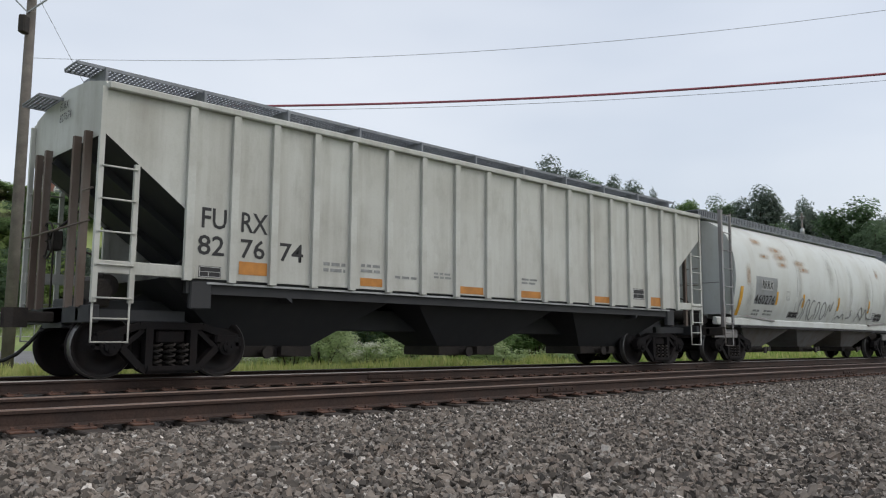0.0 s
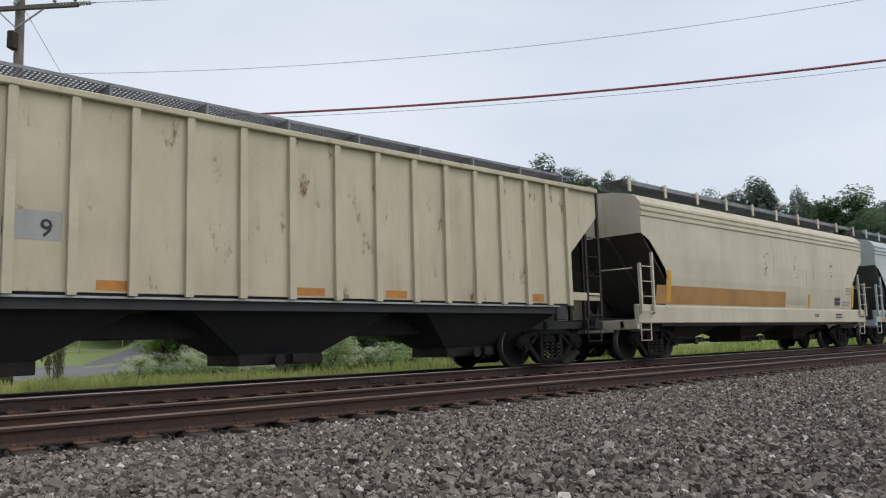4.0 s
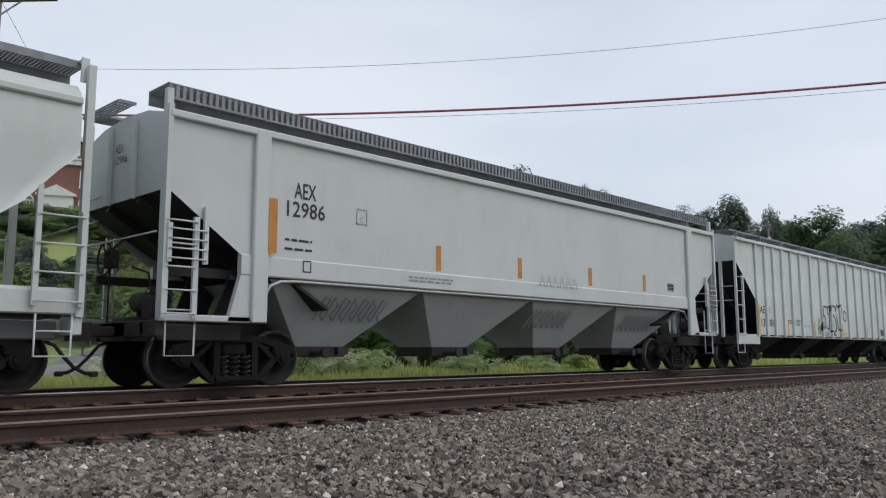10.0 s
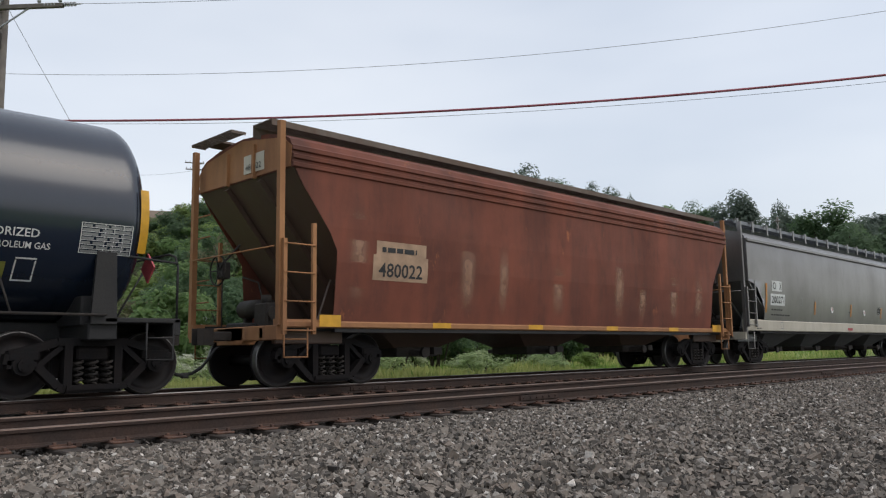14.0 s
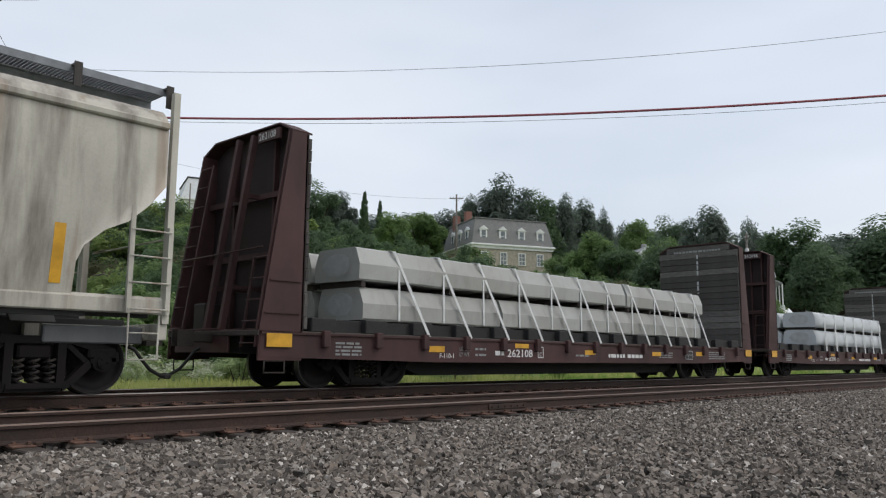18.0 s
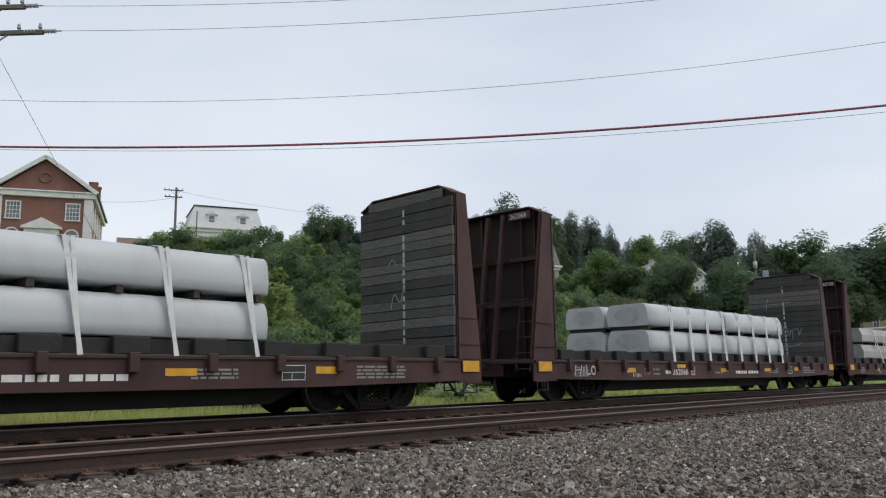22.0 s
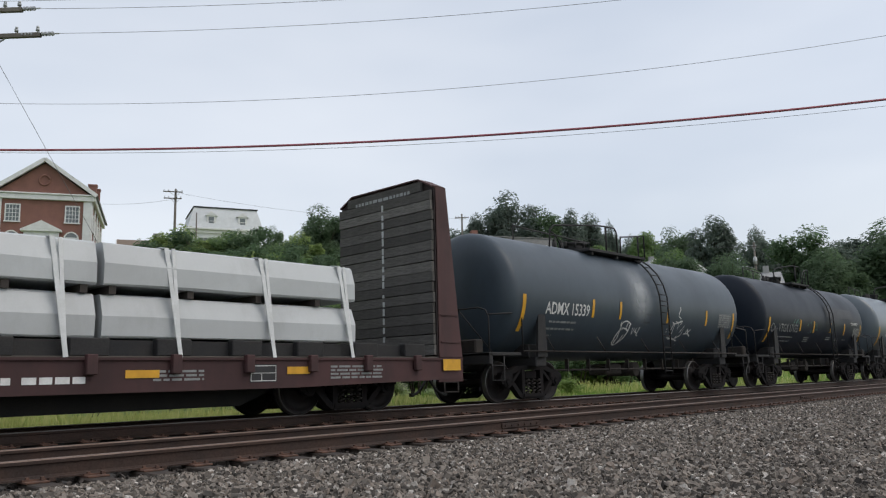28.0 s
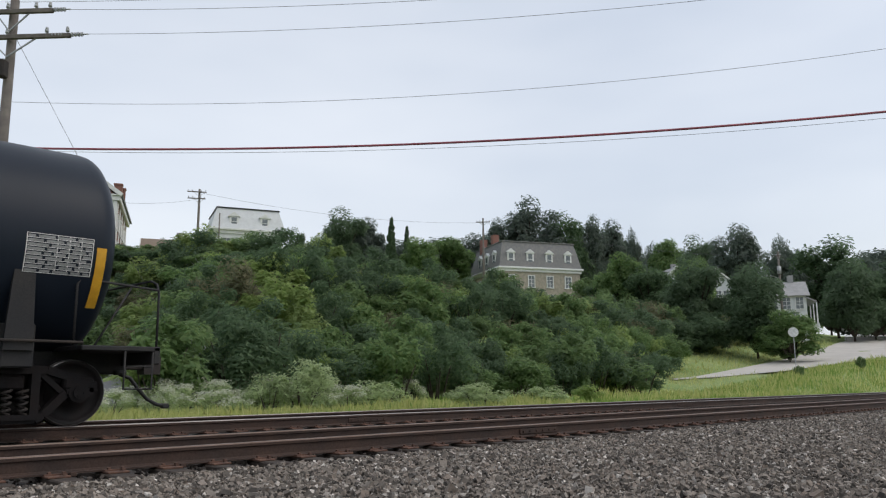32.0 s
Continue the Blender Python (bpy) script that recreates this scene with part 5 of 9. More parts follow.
parts("rust_stain", g, RUSTMARK, car)
RUSTDARK = surface("rust_scab", (0.13, 0.07, 0.04), 0.9, scale=9, var=0.5)
g = Geo()
rnd = random.Random(5)
for cx, cz in ((-0.75, 2.75), (1.55, 2.75), (4.5, 2.7)):
    for i in range(14):
        x, z = cx + rnd.gauss(0, 0.07), cz + rnd.uniform(-0.35, 0.35)
        ribbon(g, [(x, z), (x + rnd.uniform(0.03, 0.1), z + rnd.uniform(-0.03, 0.03))], 0.03, wrap)
parts("rust_scab", g, RUSTDARK, car)
g = Geo()
for i in range(9):
    ribbon(g, [(0.9 + 0.16 * i, 1.5), (0.95 + 0.16 * i, 1.75 + 0.08 * math.sin(i * 2)), (1.05 + 0.16 * i, 1.5)], 0.02, wrap)
parts("graffiti", g, FADED, car)
data_panel(car, 4.85, 1.5, 0.55, 0.32, wrap)
bars(car, [(5.9, 6.4, 1.9, 2.2, 3, 51), (5.6, 6.3, 1.5, 1.7, 2, 52)], wrap, FADED)
sw = on_sill(BULGED_RIDGED, S5)
bars(car, [(4.9, 5.5, 1.05, 1.25, 2, 53), (3.0, 3.4, 1.1, 1.22, 2, 54), (7.2, 7.7, 1.1, 1.25, 2, 55)], sw, INK)

# two pale grey ridged cars
PALE_G = paint("hopper_pale_grey", (0.455, 0.51, 0.525), (0.33, 0.35, 0.34), 0.28, 0.32, width=1.5)
# Dark paint of sheets and bays, deepened in colour for the shade there.
SHADED_END = paint("hopper_end_dark", (0.135, 0.14, 0.145), (0.08, 0.08, 0.08), 0.3, 0.3)
S6 = (0.92, 1.40)
for words, s0, s1, load, seed, red in (("60055", 93.45, 111.8, "220000", 60, True), ("60181", 112.95, 131.15, "219300", 70, False)):
    car, wrap, L = smooth_hopper("pale grey covered hopper car with ridged top and white side sill", s0 * K, s1 * K, PALE_G, SHADED_END, BULGED_RIDGED, BELL, S6,
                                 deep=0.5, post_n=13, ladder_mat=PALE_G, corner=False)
    end_letters(car, L, [("BNGX", 4.08, 0.15, 0.42), (words, 3.88, 0.15, 0.48)], 0.2)
    lettering(car, [("BNGX", -6.94, 2.40, 0.30, 0.86, INK), (words, -6.97, 1.99, 0.29, 0.95 if red else 0.82, INK), ("LD LMT  " + load, -7.0, 1.65, 0.10, 0.86, INK),
                    ("LT WT   66000" if red else "LT WT   66700", -7.0, 1.51, 0.10, 0.84, INK)], wrap, L)
    plate_box(car, -5.4, 2.26, wrap, INK)
    if not red:
        lettering(car, [("DO NOT HAMMER ON CAR", -0.7, 2.66, 0.13, 1.75, REDINK)], wrap, L)
        bars(car, [(-2.2, -0.95, 2.02, 2.62, 7, 71)], wrap, FADED)
    else:
        bars(car, [(6.1, 7.2, 2.02, 2.55, 7, 61)], wrap, FADED)
        g = Geo()
        for i in range(13):
            x = 0.2 + 0.28 * i
            ribbon(g, [(x, 1.42), (x + 0.04, 1.72), (x + 0.16, 1.62 + 0.08 * (i % 3)), (x + 0.06, 1.52), (x + 0.2, 1.40)], 0.035, lambda a, b: wrap(a, b) - 0.004)
        parts("graffiti", g, surface("graffiti_plum", (0.16, 0.06, 0.10), 0.6), car, "dark red scrawled graffiti")
        data_panel(car, 6.55, 1.5, 0.4, 0.22, wrap)
    bars(car, [(-0.4, 0.5, 1.55, 1.88, 4, seed + 3)], wrap, REDINK)
    sw = on_sill(BULGED_RIDGED, S6)
    strips(car, [(-8.28, -7.38, 0.95, 1.07), (-5.2, -4.78, 0.95, 1.06), (-2.65, -2.2, 0.95, 1.06), (0.2, 0.7, 0.95, 1.06), (3.2, 3.7, 0.95, 1.06), (6.2, 6.6, 0.95, 1.06), (7.5, 8.3, 0.95, 1.06)], sw, ORANGE)
    lettering(car, [("CENTER FLOW", 1.6, 1.16, 0.08, 0.9, INK)], sw, L)
    g = Geo()
    for a, b in ((-7.85, 1.2), (8.0, 1.2)):
        g.prism([(a + 0.06 * math.cos(i * 0.7854), b + 0.11 * math.sin(i * 0.7854)) for i in range(8)], sw(0, 0) - 0.004, sw(0, 0) + 0.02)
    parts("jacking_slot", g, INK, car)
    bars(car, [(-8.0, -7.6, 1.31, 1.35, 1, seed + 1), (-7.3, -6.5, 0.96, 1.0, 1, seed + 2), (7.0, 7.4, 1.05, 1.12, 1, seed + 4)], sw, INK)
    plate_box(car, -6.3, 1.03, sw, INK, 0.16, "")

# pale car with the big outline graffiti
PALE_H = paint("hopper_pale_warm", (0.475, 0.51, 0.51), (0.34, 0.35, 0.335), 0.18, 0.22, width=1.5)
S8 = (1.05, 1.40)
car, wrap, L = smooth_hopper("pale grey covered hopper car with large black outline graffiti", 132.34 * K, 150.85 * K, PALE_H, SHADED_END, BULGED,
                             [(0.18, 3.2), (0.45, 2.95), (0.86, 2.48), (1.15, 2.26), (1.30, 2.04), (1.36, 1.8), (1.33, 1.45), (1.34, 1.38)], S8, post_n=12, deep=0.5, truck_in=1.53)
end_letters(car, L, [("NRLX", 4.05, 0.14, 0.38), ("58030", 3.86, 0.14, 0.46)], 0.2)
lettering(car, [("NRLX", -6.9, 2.34, 0.27, 0.68, INK), ("58030", -6.94, 2.03, 0.27, 0.86, INK), ("LD LMT  221600 LBS", -7.0, 1.82, 0.09, 1.0, INK), ("LT WT   64200 LBS", -7.0, 1.66, 0.09, 1.0, INK)], wrap, L)
plate_box(car, -5.96, 2.25, wrap, INK)
strips(car, [(-7.66, -7.5, 1.53, 2.42), (-4.86, -4.72, 1.54, 1.96), (-1.42, -1.28, 1.56, 1.96), (0.0, 0.14, 1.56, 1.96), (1.75, 1.9, 1.55, 1.95), (4.7, 4.84, 1.55, 1.95), (7.5, 7.66, 1.5, 2.3)], wrap, ORANGE)
both = lambda x, z: min(wrap(x, z), on_sill(BULGED, S8)(x, z) if z < 1.42 else 0) - 0.006
g = Geo()
for pts in ([(-4.2, 1.12), (-4.05, 1.75), (-3.85, 2.0), (-3.7, 1.9), (-3.6, 1.15), (-3.78, 1.15), (-3.82, 1.4), (-4.0, 1.4), (-4.03, 1.14), (-4.2, 1.12)], [(-3.9, 1.6), (-3.82, 1.75), (-3.78, 1.58), (-3.9, 1.6)],
            [(-3.62, 1.85), (-3.45, 1.85), (-3.3, 1.5), (-3.2, 1.85), (-3.05, 1.88), (-3.15, 1.3), (-3.2, 1.1), (-3.4, 1.1), (-3.62, 1.85)],
            [(-3.05, 1.1), (-3.0, 1.95), (-2.6, 1.95), (-2.62, 1.8), (-2.8, 1.75), (-2.7, 1.6), (-2.85, 1.45), (-2.75, 1.25), (-2.6, 1.25), (-2.62, 1.1), (-3.05, 1.1)],
            [(-2.6, 1.1), (-2.55, 1.98), (-2.2, 1.98), (-2.1, 1.8), (-2.22, 1.55), (-2.05, 1.1), (-2.25, 1.1), (-2.38, 1.4), (-2.42, 1.1), (-2.6, 1.1)], arc(-2.36, 1.75, 0.08, 0.08, 0, 360, 8),
            [(-2.1, 1.55), (-1.75, 1.6), (-1.72, 1.75), (-1.5, 1.7), (-1.75, 1.25), (-1.85, 1.45), (-2.05, 1.4)], [(-1.3, 1.45), (-1.1, 1.6)], [(-0.9, 1.4), (-0.82, 1.62), (-0.75, 1.4)],
            [(-1.5, 1.2), (-1.4, 1.32), (-1.32, 1.18)], [(-1.25, 1.18), (-1.2, 1.36)], [(-1.12, 1.18), (-1.08, 1.36)], arc(-0.98, 1.24, 0.05, 0.06, 0, 360, 8), [(-0.88, 1.28), (-0.82, 1.18), (-0.76, 1.28)], [(-0.68, 1.18), (-0.66, 1.36)]):
    ribbon(g, flowing(pts), 0.055, both)
parts("graffiti", g, INK, car, "black outline graffiti")
bars(car, [(-2.0, -1.5, 1.72, 1.8, 1, 81), (5.3, 5.7, 1.95, 2.1, 2, 82), (6.6, 7.1, 1.6, 1.75, 2, 83)], wrap, FADED)
data_panel(car, 5.25, 1.62, 0.4, 0.28, wrap)
g = Geo()
for x in (-5.5, -1.6, 2.4, 6.4):
    g.disc((x, on_sill(BULGED, S8)(0, 0), 1.24), "y", 0.07, 0.012, 14)
parts("sill_cap", g, GALV, car)

# grey car with four pyramid bays
GREY_9 = paint("hopper_mid_grey", (0.49, 0.525, 0.54), (0.34, 0.335, 0.34), 0.15, 0.25, width=1.5)
S9 = (1.74, 2.10)
# Black slope sheets: dark paint and the end hollows' shade in one colour.
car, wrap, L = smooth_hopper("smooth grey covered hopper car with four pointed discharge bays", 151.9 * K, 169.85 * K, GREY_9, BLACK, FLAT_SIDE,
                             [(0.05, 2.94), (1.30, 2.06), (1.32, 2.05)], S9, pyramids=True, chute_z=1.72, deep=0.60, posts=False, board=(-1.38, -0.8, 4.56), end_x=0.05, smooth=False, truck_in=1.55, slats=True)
for e in (-1, 1):
    for s in (-1, 1):
        g = Geo()
        g.block(e * (L / 2 - 1.62) - 0.14, e * (L / 2 - 1.62) + 0.14, s * 1.57 - 0.05, s * 1.57 + 0.05, 1.0, 4.1, 0.02)
        part("side_post", g, GREY_9, car)
        g = Geo()
        g.prism([(e * (L / 2 - 1.3), 1.74), (e * (L / 2 - 1.5), 1.74), (e * (L / 2 - 1.5), 1.02), (e * (L / 2 - 1.1), 1.02)], s * 1.5 - 0.05, s * 1.5 + 0.05)
        g.block(min(e * L / 2, e * (L / 2 - 1.6)), max(e * L / 2, e * (L / 2 - 1.6)), s * 1.5 - 0.05, s * 1.5 + 0.05, 1.0, 1.10, 0.015)
        part("corner_sill", g, GREY_9, car)
        ladder("ladder", car, e * (L / 2 - 0.04), e * (L / 2 - 0.52), s * 1.56, 1.05, 4.2, 5, GREY_9, 0.08, 2.55)
g = Geo()
for s in (-1, 1):
    g.block(-L / 2 + 0.02, L / 2 - 0.02, s * 1.56 - 0.05, s * 1.56 + 0.05, 4.0, 4.12, 0.02)
part("top_chord", g, GREY_9, car)
g = Geo()
g.tube([(-7.0, -1.52, 1.40), (-6.9, -1.52, 1.60), (-6.7, -1.52, 1.68), (-6.4, -1.52, 1.70), (6.4, -1.52, 1.70), (6.8, -1.52, 1.66), (6.95, -1.52, 1.45)], 0.03, 8)
part("edge_bar", g, GALV, car)
end_letters(car, L, [("AEX", 3.75, 0.14, 0.3), ("12986", 3.56, 0.14, 0.46)], 0.05)
lettering(car, [("AEX", -6.48, 3.09, 0.27, 0.45, INK), ("12986", -6.62, 2.77, 0.27, 0.78, INK)], wrap, L)
plate_box(car, -5.15, 2.80, wrap, FADED)
strips(car, [(-7.02, -6.86, 2.12, 3.01), (-3.14, -3.0, 2.12, 2.61), (-0.62, -0.48, 2.13, 2.58), (2.08, 2.22, 2.13, 2.56), (4.6, 4.74, 2.13, 2.56)], lambda x, z: wrap(x, z) - 0.09 * (abs(x) > 6.6), ORANGE)
bars(car, [(-6.65, -6.1, 2.35, 2.42, 1, 91), (-6.65, -6.1, 2.2, 2.27, 1, 92)], wrap, INK)
sw = on_sill(FLAT_SIDE, S9)
bars(car, [(-3.9, -2.7, 1.85, 1.98, 2, 93)], sw, FADED)
plate_box(car, -6.3, 1.86, sw, INK, 0.17, "")
data_panel(car, 5.9, 2.2, 0.35, 0.22, wrap)
g = Geo()
bay = lambda x, z: -0.52 - (z - 0.6) / 1.12 * 0.94 - 0.012
for cx in (-4.9, 1.0, 4.9):
    for i in range(7):
        x = cx - 0.75 + 0.22 * i
        ribbon(g, [(x, 1.1), (x + 0.05, 1.5), (x + 0.18, 1.45 - 0.1 * (i % 2)), (x + 0.1, 1.2), (x + 0.22, 1.1)], 0.04, bay)
for i in range(6):
    ribbon(g, [(0.1 + 0.25 * i, 2.0), (0.16 + 0.25 * i, 2.26), (0.28 + 0.25 * i, 2.0)], 0.03, lambda x, z: wrap(x, z) - 0.04)
parts("graffiti", g, FADED, car, "thin dark graffiti")

# rust-red car
RUSTRED = paint("hopper_rust_red", (0.21, 0.058, 0.032), (0.060, 0.026, 0.020), 0.7, 0.6, width=1.1, lo=0.42, hi=0.70, rust=0.42, rust_col=(0.33, 0.11, 0.045), rough=0.75)
RUSTEND = paint("hopper_rust_orange", (0.36, 0.17, 0.07), (0.16, 0.08, 0.05), 0.5, 0.5, rough=0.75)
S12 = (0.98, 1.12)
car, wrap, L = smooth_hopper("rust-red covered hopper car with faded patches and a heavy top lip", 212.4 * K, 228.8 * K, RUSTRED, paint("rust_low", (0.10, 0.06, 0.045)), BULGED_RIDGED,
                             [(0.25, 3.62), (0.45, 3.3), (0.72, 2.95), (0.98, 2.6), (1.14, 2.3), (1.18, 1.9), (1.13, 1.4), (1.15, 1.1)], S12, posts=False, sill_col=RUSTEND, walk_mat=RUSTY,
                             board=(-1.15, -0.6, 4.5), chutes=3, deep=0.6, ladder_mat=RUSTEND)
g = Geo()
patch(g, -6.05, -4.7, 1.84, 2.3, wrap, 0, 4)
patch(g, -5.98, -4.75, 2.3, 2.55, wrap, 0, 2)
parts("repainted_patch", g, surface("patch_buff", (0.45, 0.30, 0.20), 0.7, scale=4, var=0.4), car)
lettering(car, [("480022", -5.92, 1.90, 0.26, 1.08, INK)], lambda x, z: wrap(x, z) - 0.006, L)
bars(car, [(-5.85, -5.0, 2.32, 2.48, 1, 121)], lambda x, z: wrap(x, z) - 0.006, INK)
for e in (-1, 1):
    g = Geo()
    g.prism([(-1.52, 3.64), (1.52, 3.64), (1.56, 3.98), (1.30, 4.17), (0.0, 4.36), (-1.30, 4.17), (-1.56, 3.98)], *sorted((e * (L / 2 - 0.21), e * (L / 2 - 0.185))), axis="x")
    part("end_sheet", g, RUSTEND, car)
g = Geo().box(-L / 2 + 0.168, -L / 2 + 0.180, -0.75, -0.1, 3.72, 4.05)
part("number_patch", g, paint("patch_cream", (0.58, 0.54, 0.44)), car)
end_letters(car, L, [("480022", 3.77, 0.11, 0.5)], 0.18, INK, -0.17)
g = Geo()
for x, z0, z1, w in ((-6.4, 1.3, 3.2, 0.5), (-3.6, 1.2, 3.0, 0.5), (-2.5, 1.2, 2.8, 0.35), (-0.6, 1.2, 2.5, 0.5), (1.9, 1.2, 2.9, 0.5), (3.0, 1.2, 2.3, 0.4), (4.6, 1.2, 2.6, 0.5), (6.0, 1.3, 2.6, 0.5)):
    ribbon(g, [(x, z1), (x + 0.05, (z0 + z1) / 2), (x, z0)], w, wrap)
parts("faded_run", g, wash_mat("run_buff", (0.36, 0.20, 0.13), 1.3, 5.0), car)
strips(car, [(-7.15, -6.7, 1.0, 1.2), (-4.5, -4.0, 1.0, 1.10), (-1.6, -1.1, 1.0, 1.10), (1.4, 1.9, 1.0, 1.1), (4.4, 4.9, 1.0, 1.1), (6.9, 7.6, 1.0, 1.2)], on_sill(BULGED_RIDGED, S12), YELLOW)

# grey weathered car
GREY_13 = paint("hopper_weathered_grey", (0.225, 0.219, 0.216), (0.13, 0.122, 0.118), 0.5, 0.4, width=0.9, lo=0.40, hi=0.75, rough=0.34, spec=0.5)
GREY_13.node_tree.nodes["Principled BSDF"].inputs["Metallic"].default_value = 0.65
SILL_13 = paint("sill_beige", (0.46, 0.43, 0.36), (0.26, 0.22, 0.17), 0.3, 0.35)
S13 = (1.05, 1.42)
car, wrap, L = smooth_hopper("weathered grey covered hopper car with beige side sill", 229.9 * K, 248.45 * K, GREY_13, SHADED_END, BULGED,
                             [(0.2, 2.62), (0.6, 2.54), (0.85, 2.42), (1.2, 2.05), (1.40, 1.75), (1.44, 1.55), (1.42, 1.45), (1.43, 1.40)], S13, sill_col=SILL_13, post_n=17, deep=0.5)
g = Geo()
patch(g, -7.08, -6.28, 2.37, 2.71, wrap, 0, 4)
patch(g, -7.2, -6.04, 1.90, 2.28, wrap, 0, 4)
parts("repainted_patch", g, paint("patch_white", (0.62, 0.64, 0.63)), car)
outer = lambda x, z: wrap(x, z) - 0.006
end_letters(car, L, [("200271", 3.86, 0.14, 0.5)], 0.2)
lettering(car, [("CI", -7.03, 2.43, 0.23, 0.26, INK), ("X", -6.5, 2.43, 0.23, 0.18, INK), ("200271", -7.12, 1.97, 0.24, 1.0, INK)], outer, L)
strips(car, [(-7.6, -7.47, 1.65, 2.60), (-3.4, -3.28, 1.66, 2.14), (0.36, 0.48, 1.66, 2.14), (4.05, 4.18, 1.66, 2.1), (7.4, 7.53, 1.6, 2.5)], outer, ORANGE)
plate_box(car, -4.75, 1.95, wrap, FADED)
bars(car, [(-7.1, -6.2, 1.72, 1.8, 1, 131), (-7.1, -5.6, 1.55, 1.63, 1, 132), (0.2, 0.34, 1.78, 1.86, 1, 133)], wrap, INK)
data_panel(car, 3.6, 1.82, 0.5, 0.3, wrap)
g = Geo()
for x, z in ((-1.63, 1.88), (2.0, 1.85), (5.6, 1.82)):
    g.disc((x, wrap(x, z), z), "y", 0.12, 0.006, 18)
parts("round_decal", g, CHALK, car)
g = Geo()
for x, z in ((-1.63, 1.88), (2.0, 1.85), (5.6, 1.82)):
    for i in range(4):
        a = i * 1.571
        ribbon(g, [(x, z), (x + 0.1 * math.cos(a), z + 0.1 * math.sin(a))], 0.025, lambda p, q: wrap(p, q) - 0.012)
parts("decal_mark", g, REDINK, car)
sw = on_sill(BULGED, S13)
g = Geo()
patch(g, 0.0, 0.55, 1.12, 1.22, sw)
part("red_sticker", g, REDINK, car)
bars(car, [(-8.3, -7.9, 1.1, 1.16, 1, 134)], sw, INK)
plate_box(car, -6.4, 1.13, sw, FADED, 0.2, "")

# cream car with brown streaks
STREAKED = paint("hopper_brown_streaked", (0.50, 0.48, 0.42), (0.095, 0.076, 0.064), 0.75, 0.25, width=1.3, lo=0.50, hi=0.66)


def streaked_centre(m):
    """The middle of the car carries a wide belt of brown-black spillage that thins out towards the ends."""
    n, l = m.node_tree.nodes, m.node_tree.links
    p = n["Principled BSDF"]
    base = p.inputs["Base Color"].links[0].from_socket
    co, sep = n.new("ShaderNodeTexCoord"), n.new("ShaderNodeSeparateXYZ")
    l.new(co.outputs["Object"], sep.inputs[0])
    runs = noise_tex(n, l, 1.0, 6, (2.3, 2.3, 0.10), rough=0.65)
    left, right = ramp(n, l, sep.outputs[0], -6.2, -2.6), ramp(n, l, sep.outputs[0], 7.2, 4.2)
    mul, add = n.new("ShaderNodeMath"), n.new("ShaderNodeMath")
    mul.operation, add.operation = "MULTIPLY", "MULTIPLY"
    l.new(left, mul.inputs[0]), l.new(right, mul.inputs[1])
    l.new(mul.outputs[0], add.inputs[0]), l.new(ramp(n, l, runs, 0.22, 0.46), add.inputs[1])
    fine = noise_tex(n, l, 1.0, 6, (5.5, 5.5, 0.12), rough=0.7)
    belt = mix(n, l, ramp(n, l, fine, 0.46, 0.74), (0.026, 0.022, 0.021), (0.105, 0.075, 0.060))
    c = mix(n, l, add.outputs[0], base, belt)
    c = mix(n, l, ramp(n, l, noise_tex(n, l, 1.0, 5, (3.1, 3.1, 0.08)), 0.58, 0.70, 0.0, 0.5), c, (0.22, 0.125, 0.07))
    c = mix(n, l, ramp(n, l, noise_tex(n, l, 1.0, 6, (1.6, 1.6, 0.07), rough=0.6), 0.58, 0.70, 0.0, 0.35), c, (0.30, 0.28, 0.25))
    l.new(c, p.inputs["Base Color"])


streaked_centre(STREAKED)
S14 = (1.15, 1.40)
car, wrap, L = smooth_hopper("cream covered hopper car with wide brown spillage streaks down its sides", 249.6 * K, 269.65 * K, STREAKED, SHADED_END, BULGED,
                             [(0.2, 3.02), (0.45, 2.7), (0.72, 2.44), (1.05, 2.28), (1.32, 2.03), (1.42, 1.75), (1.40, 1.45), (1.41, 1.38)], S14, post_n=15, deep=0.5, truck_in=1.66)
end_letters(car, L, [("TILX", 4.05, 0.14, 0.34), ("640709", 3.86, 0.14, 0.52)], 0.2)
lettering(car, [("TILX", -7.86, 2.34, 0.26, 0.62, INK), ("640709", -7.93, 1.88, 0.27, 1.05, INK), ("LD LMT  216900", -7.98, 1.66, 0.10, 0.78, INK), ("LT WT   69200", -8.0, 1.5, 0.10, 0.78, INK)], wrap, L)
plate_box(car, -6.24, 2.12, wrap, INK)
strips(car, [(-8.22, -8.08, 1.57, 2.44), (-5.78, -5.64, 1.56, 2.03), (-2.3, -2.16, 1.56, 2.0), (1.2, 1.34, 1.56, 2.0), (4.2, 4.34, 1.56, 2.0), (8.05, 8.2, 1.5, 2.3)], wrap, YELLOW)
lettering(car, [("EXW 10-2  H  9-2", 6.0, 1.98, 0.08, 0.75, INK), ("EW  9-10  H  15-6", 6.0, 1.86, 0.08, 0.75, INK), ("CU FT 6221", 6.0, 1.74, 0.08, 0.45, INK)], wrap, L)
data_panel(car, 5.0, 1.62, 0.5, 0.3, wrap)

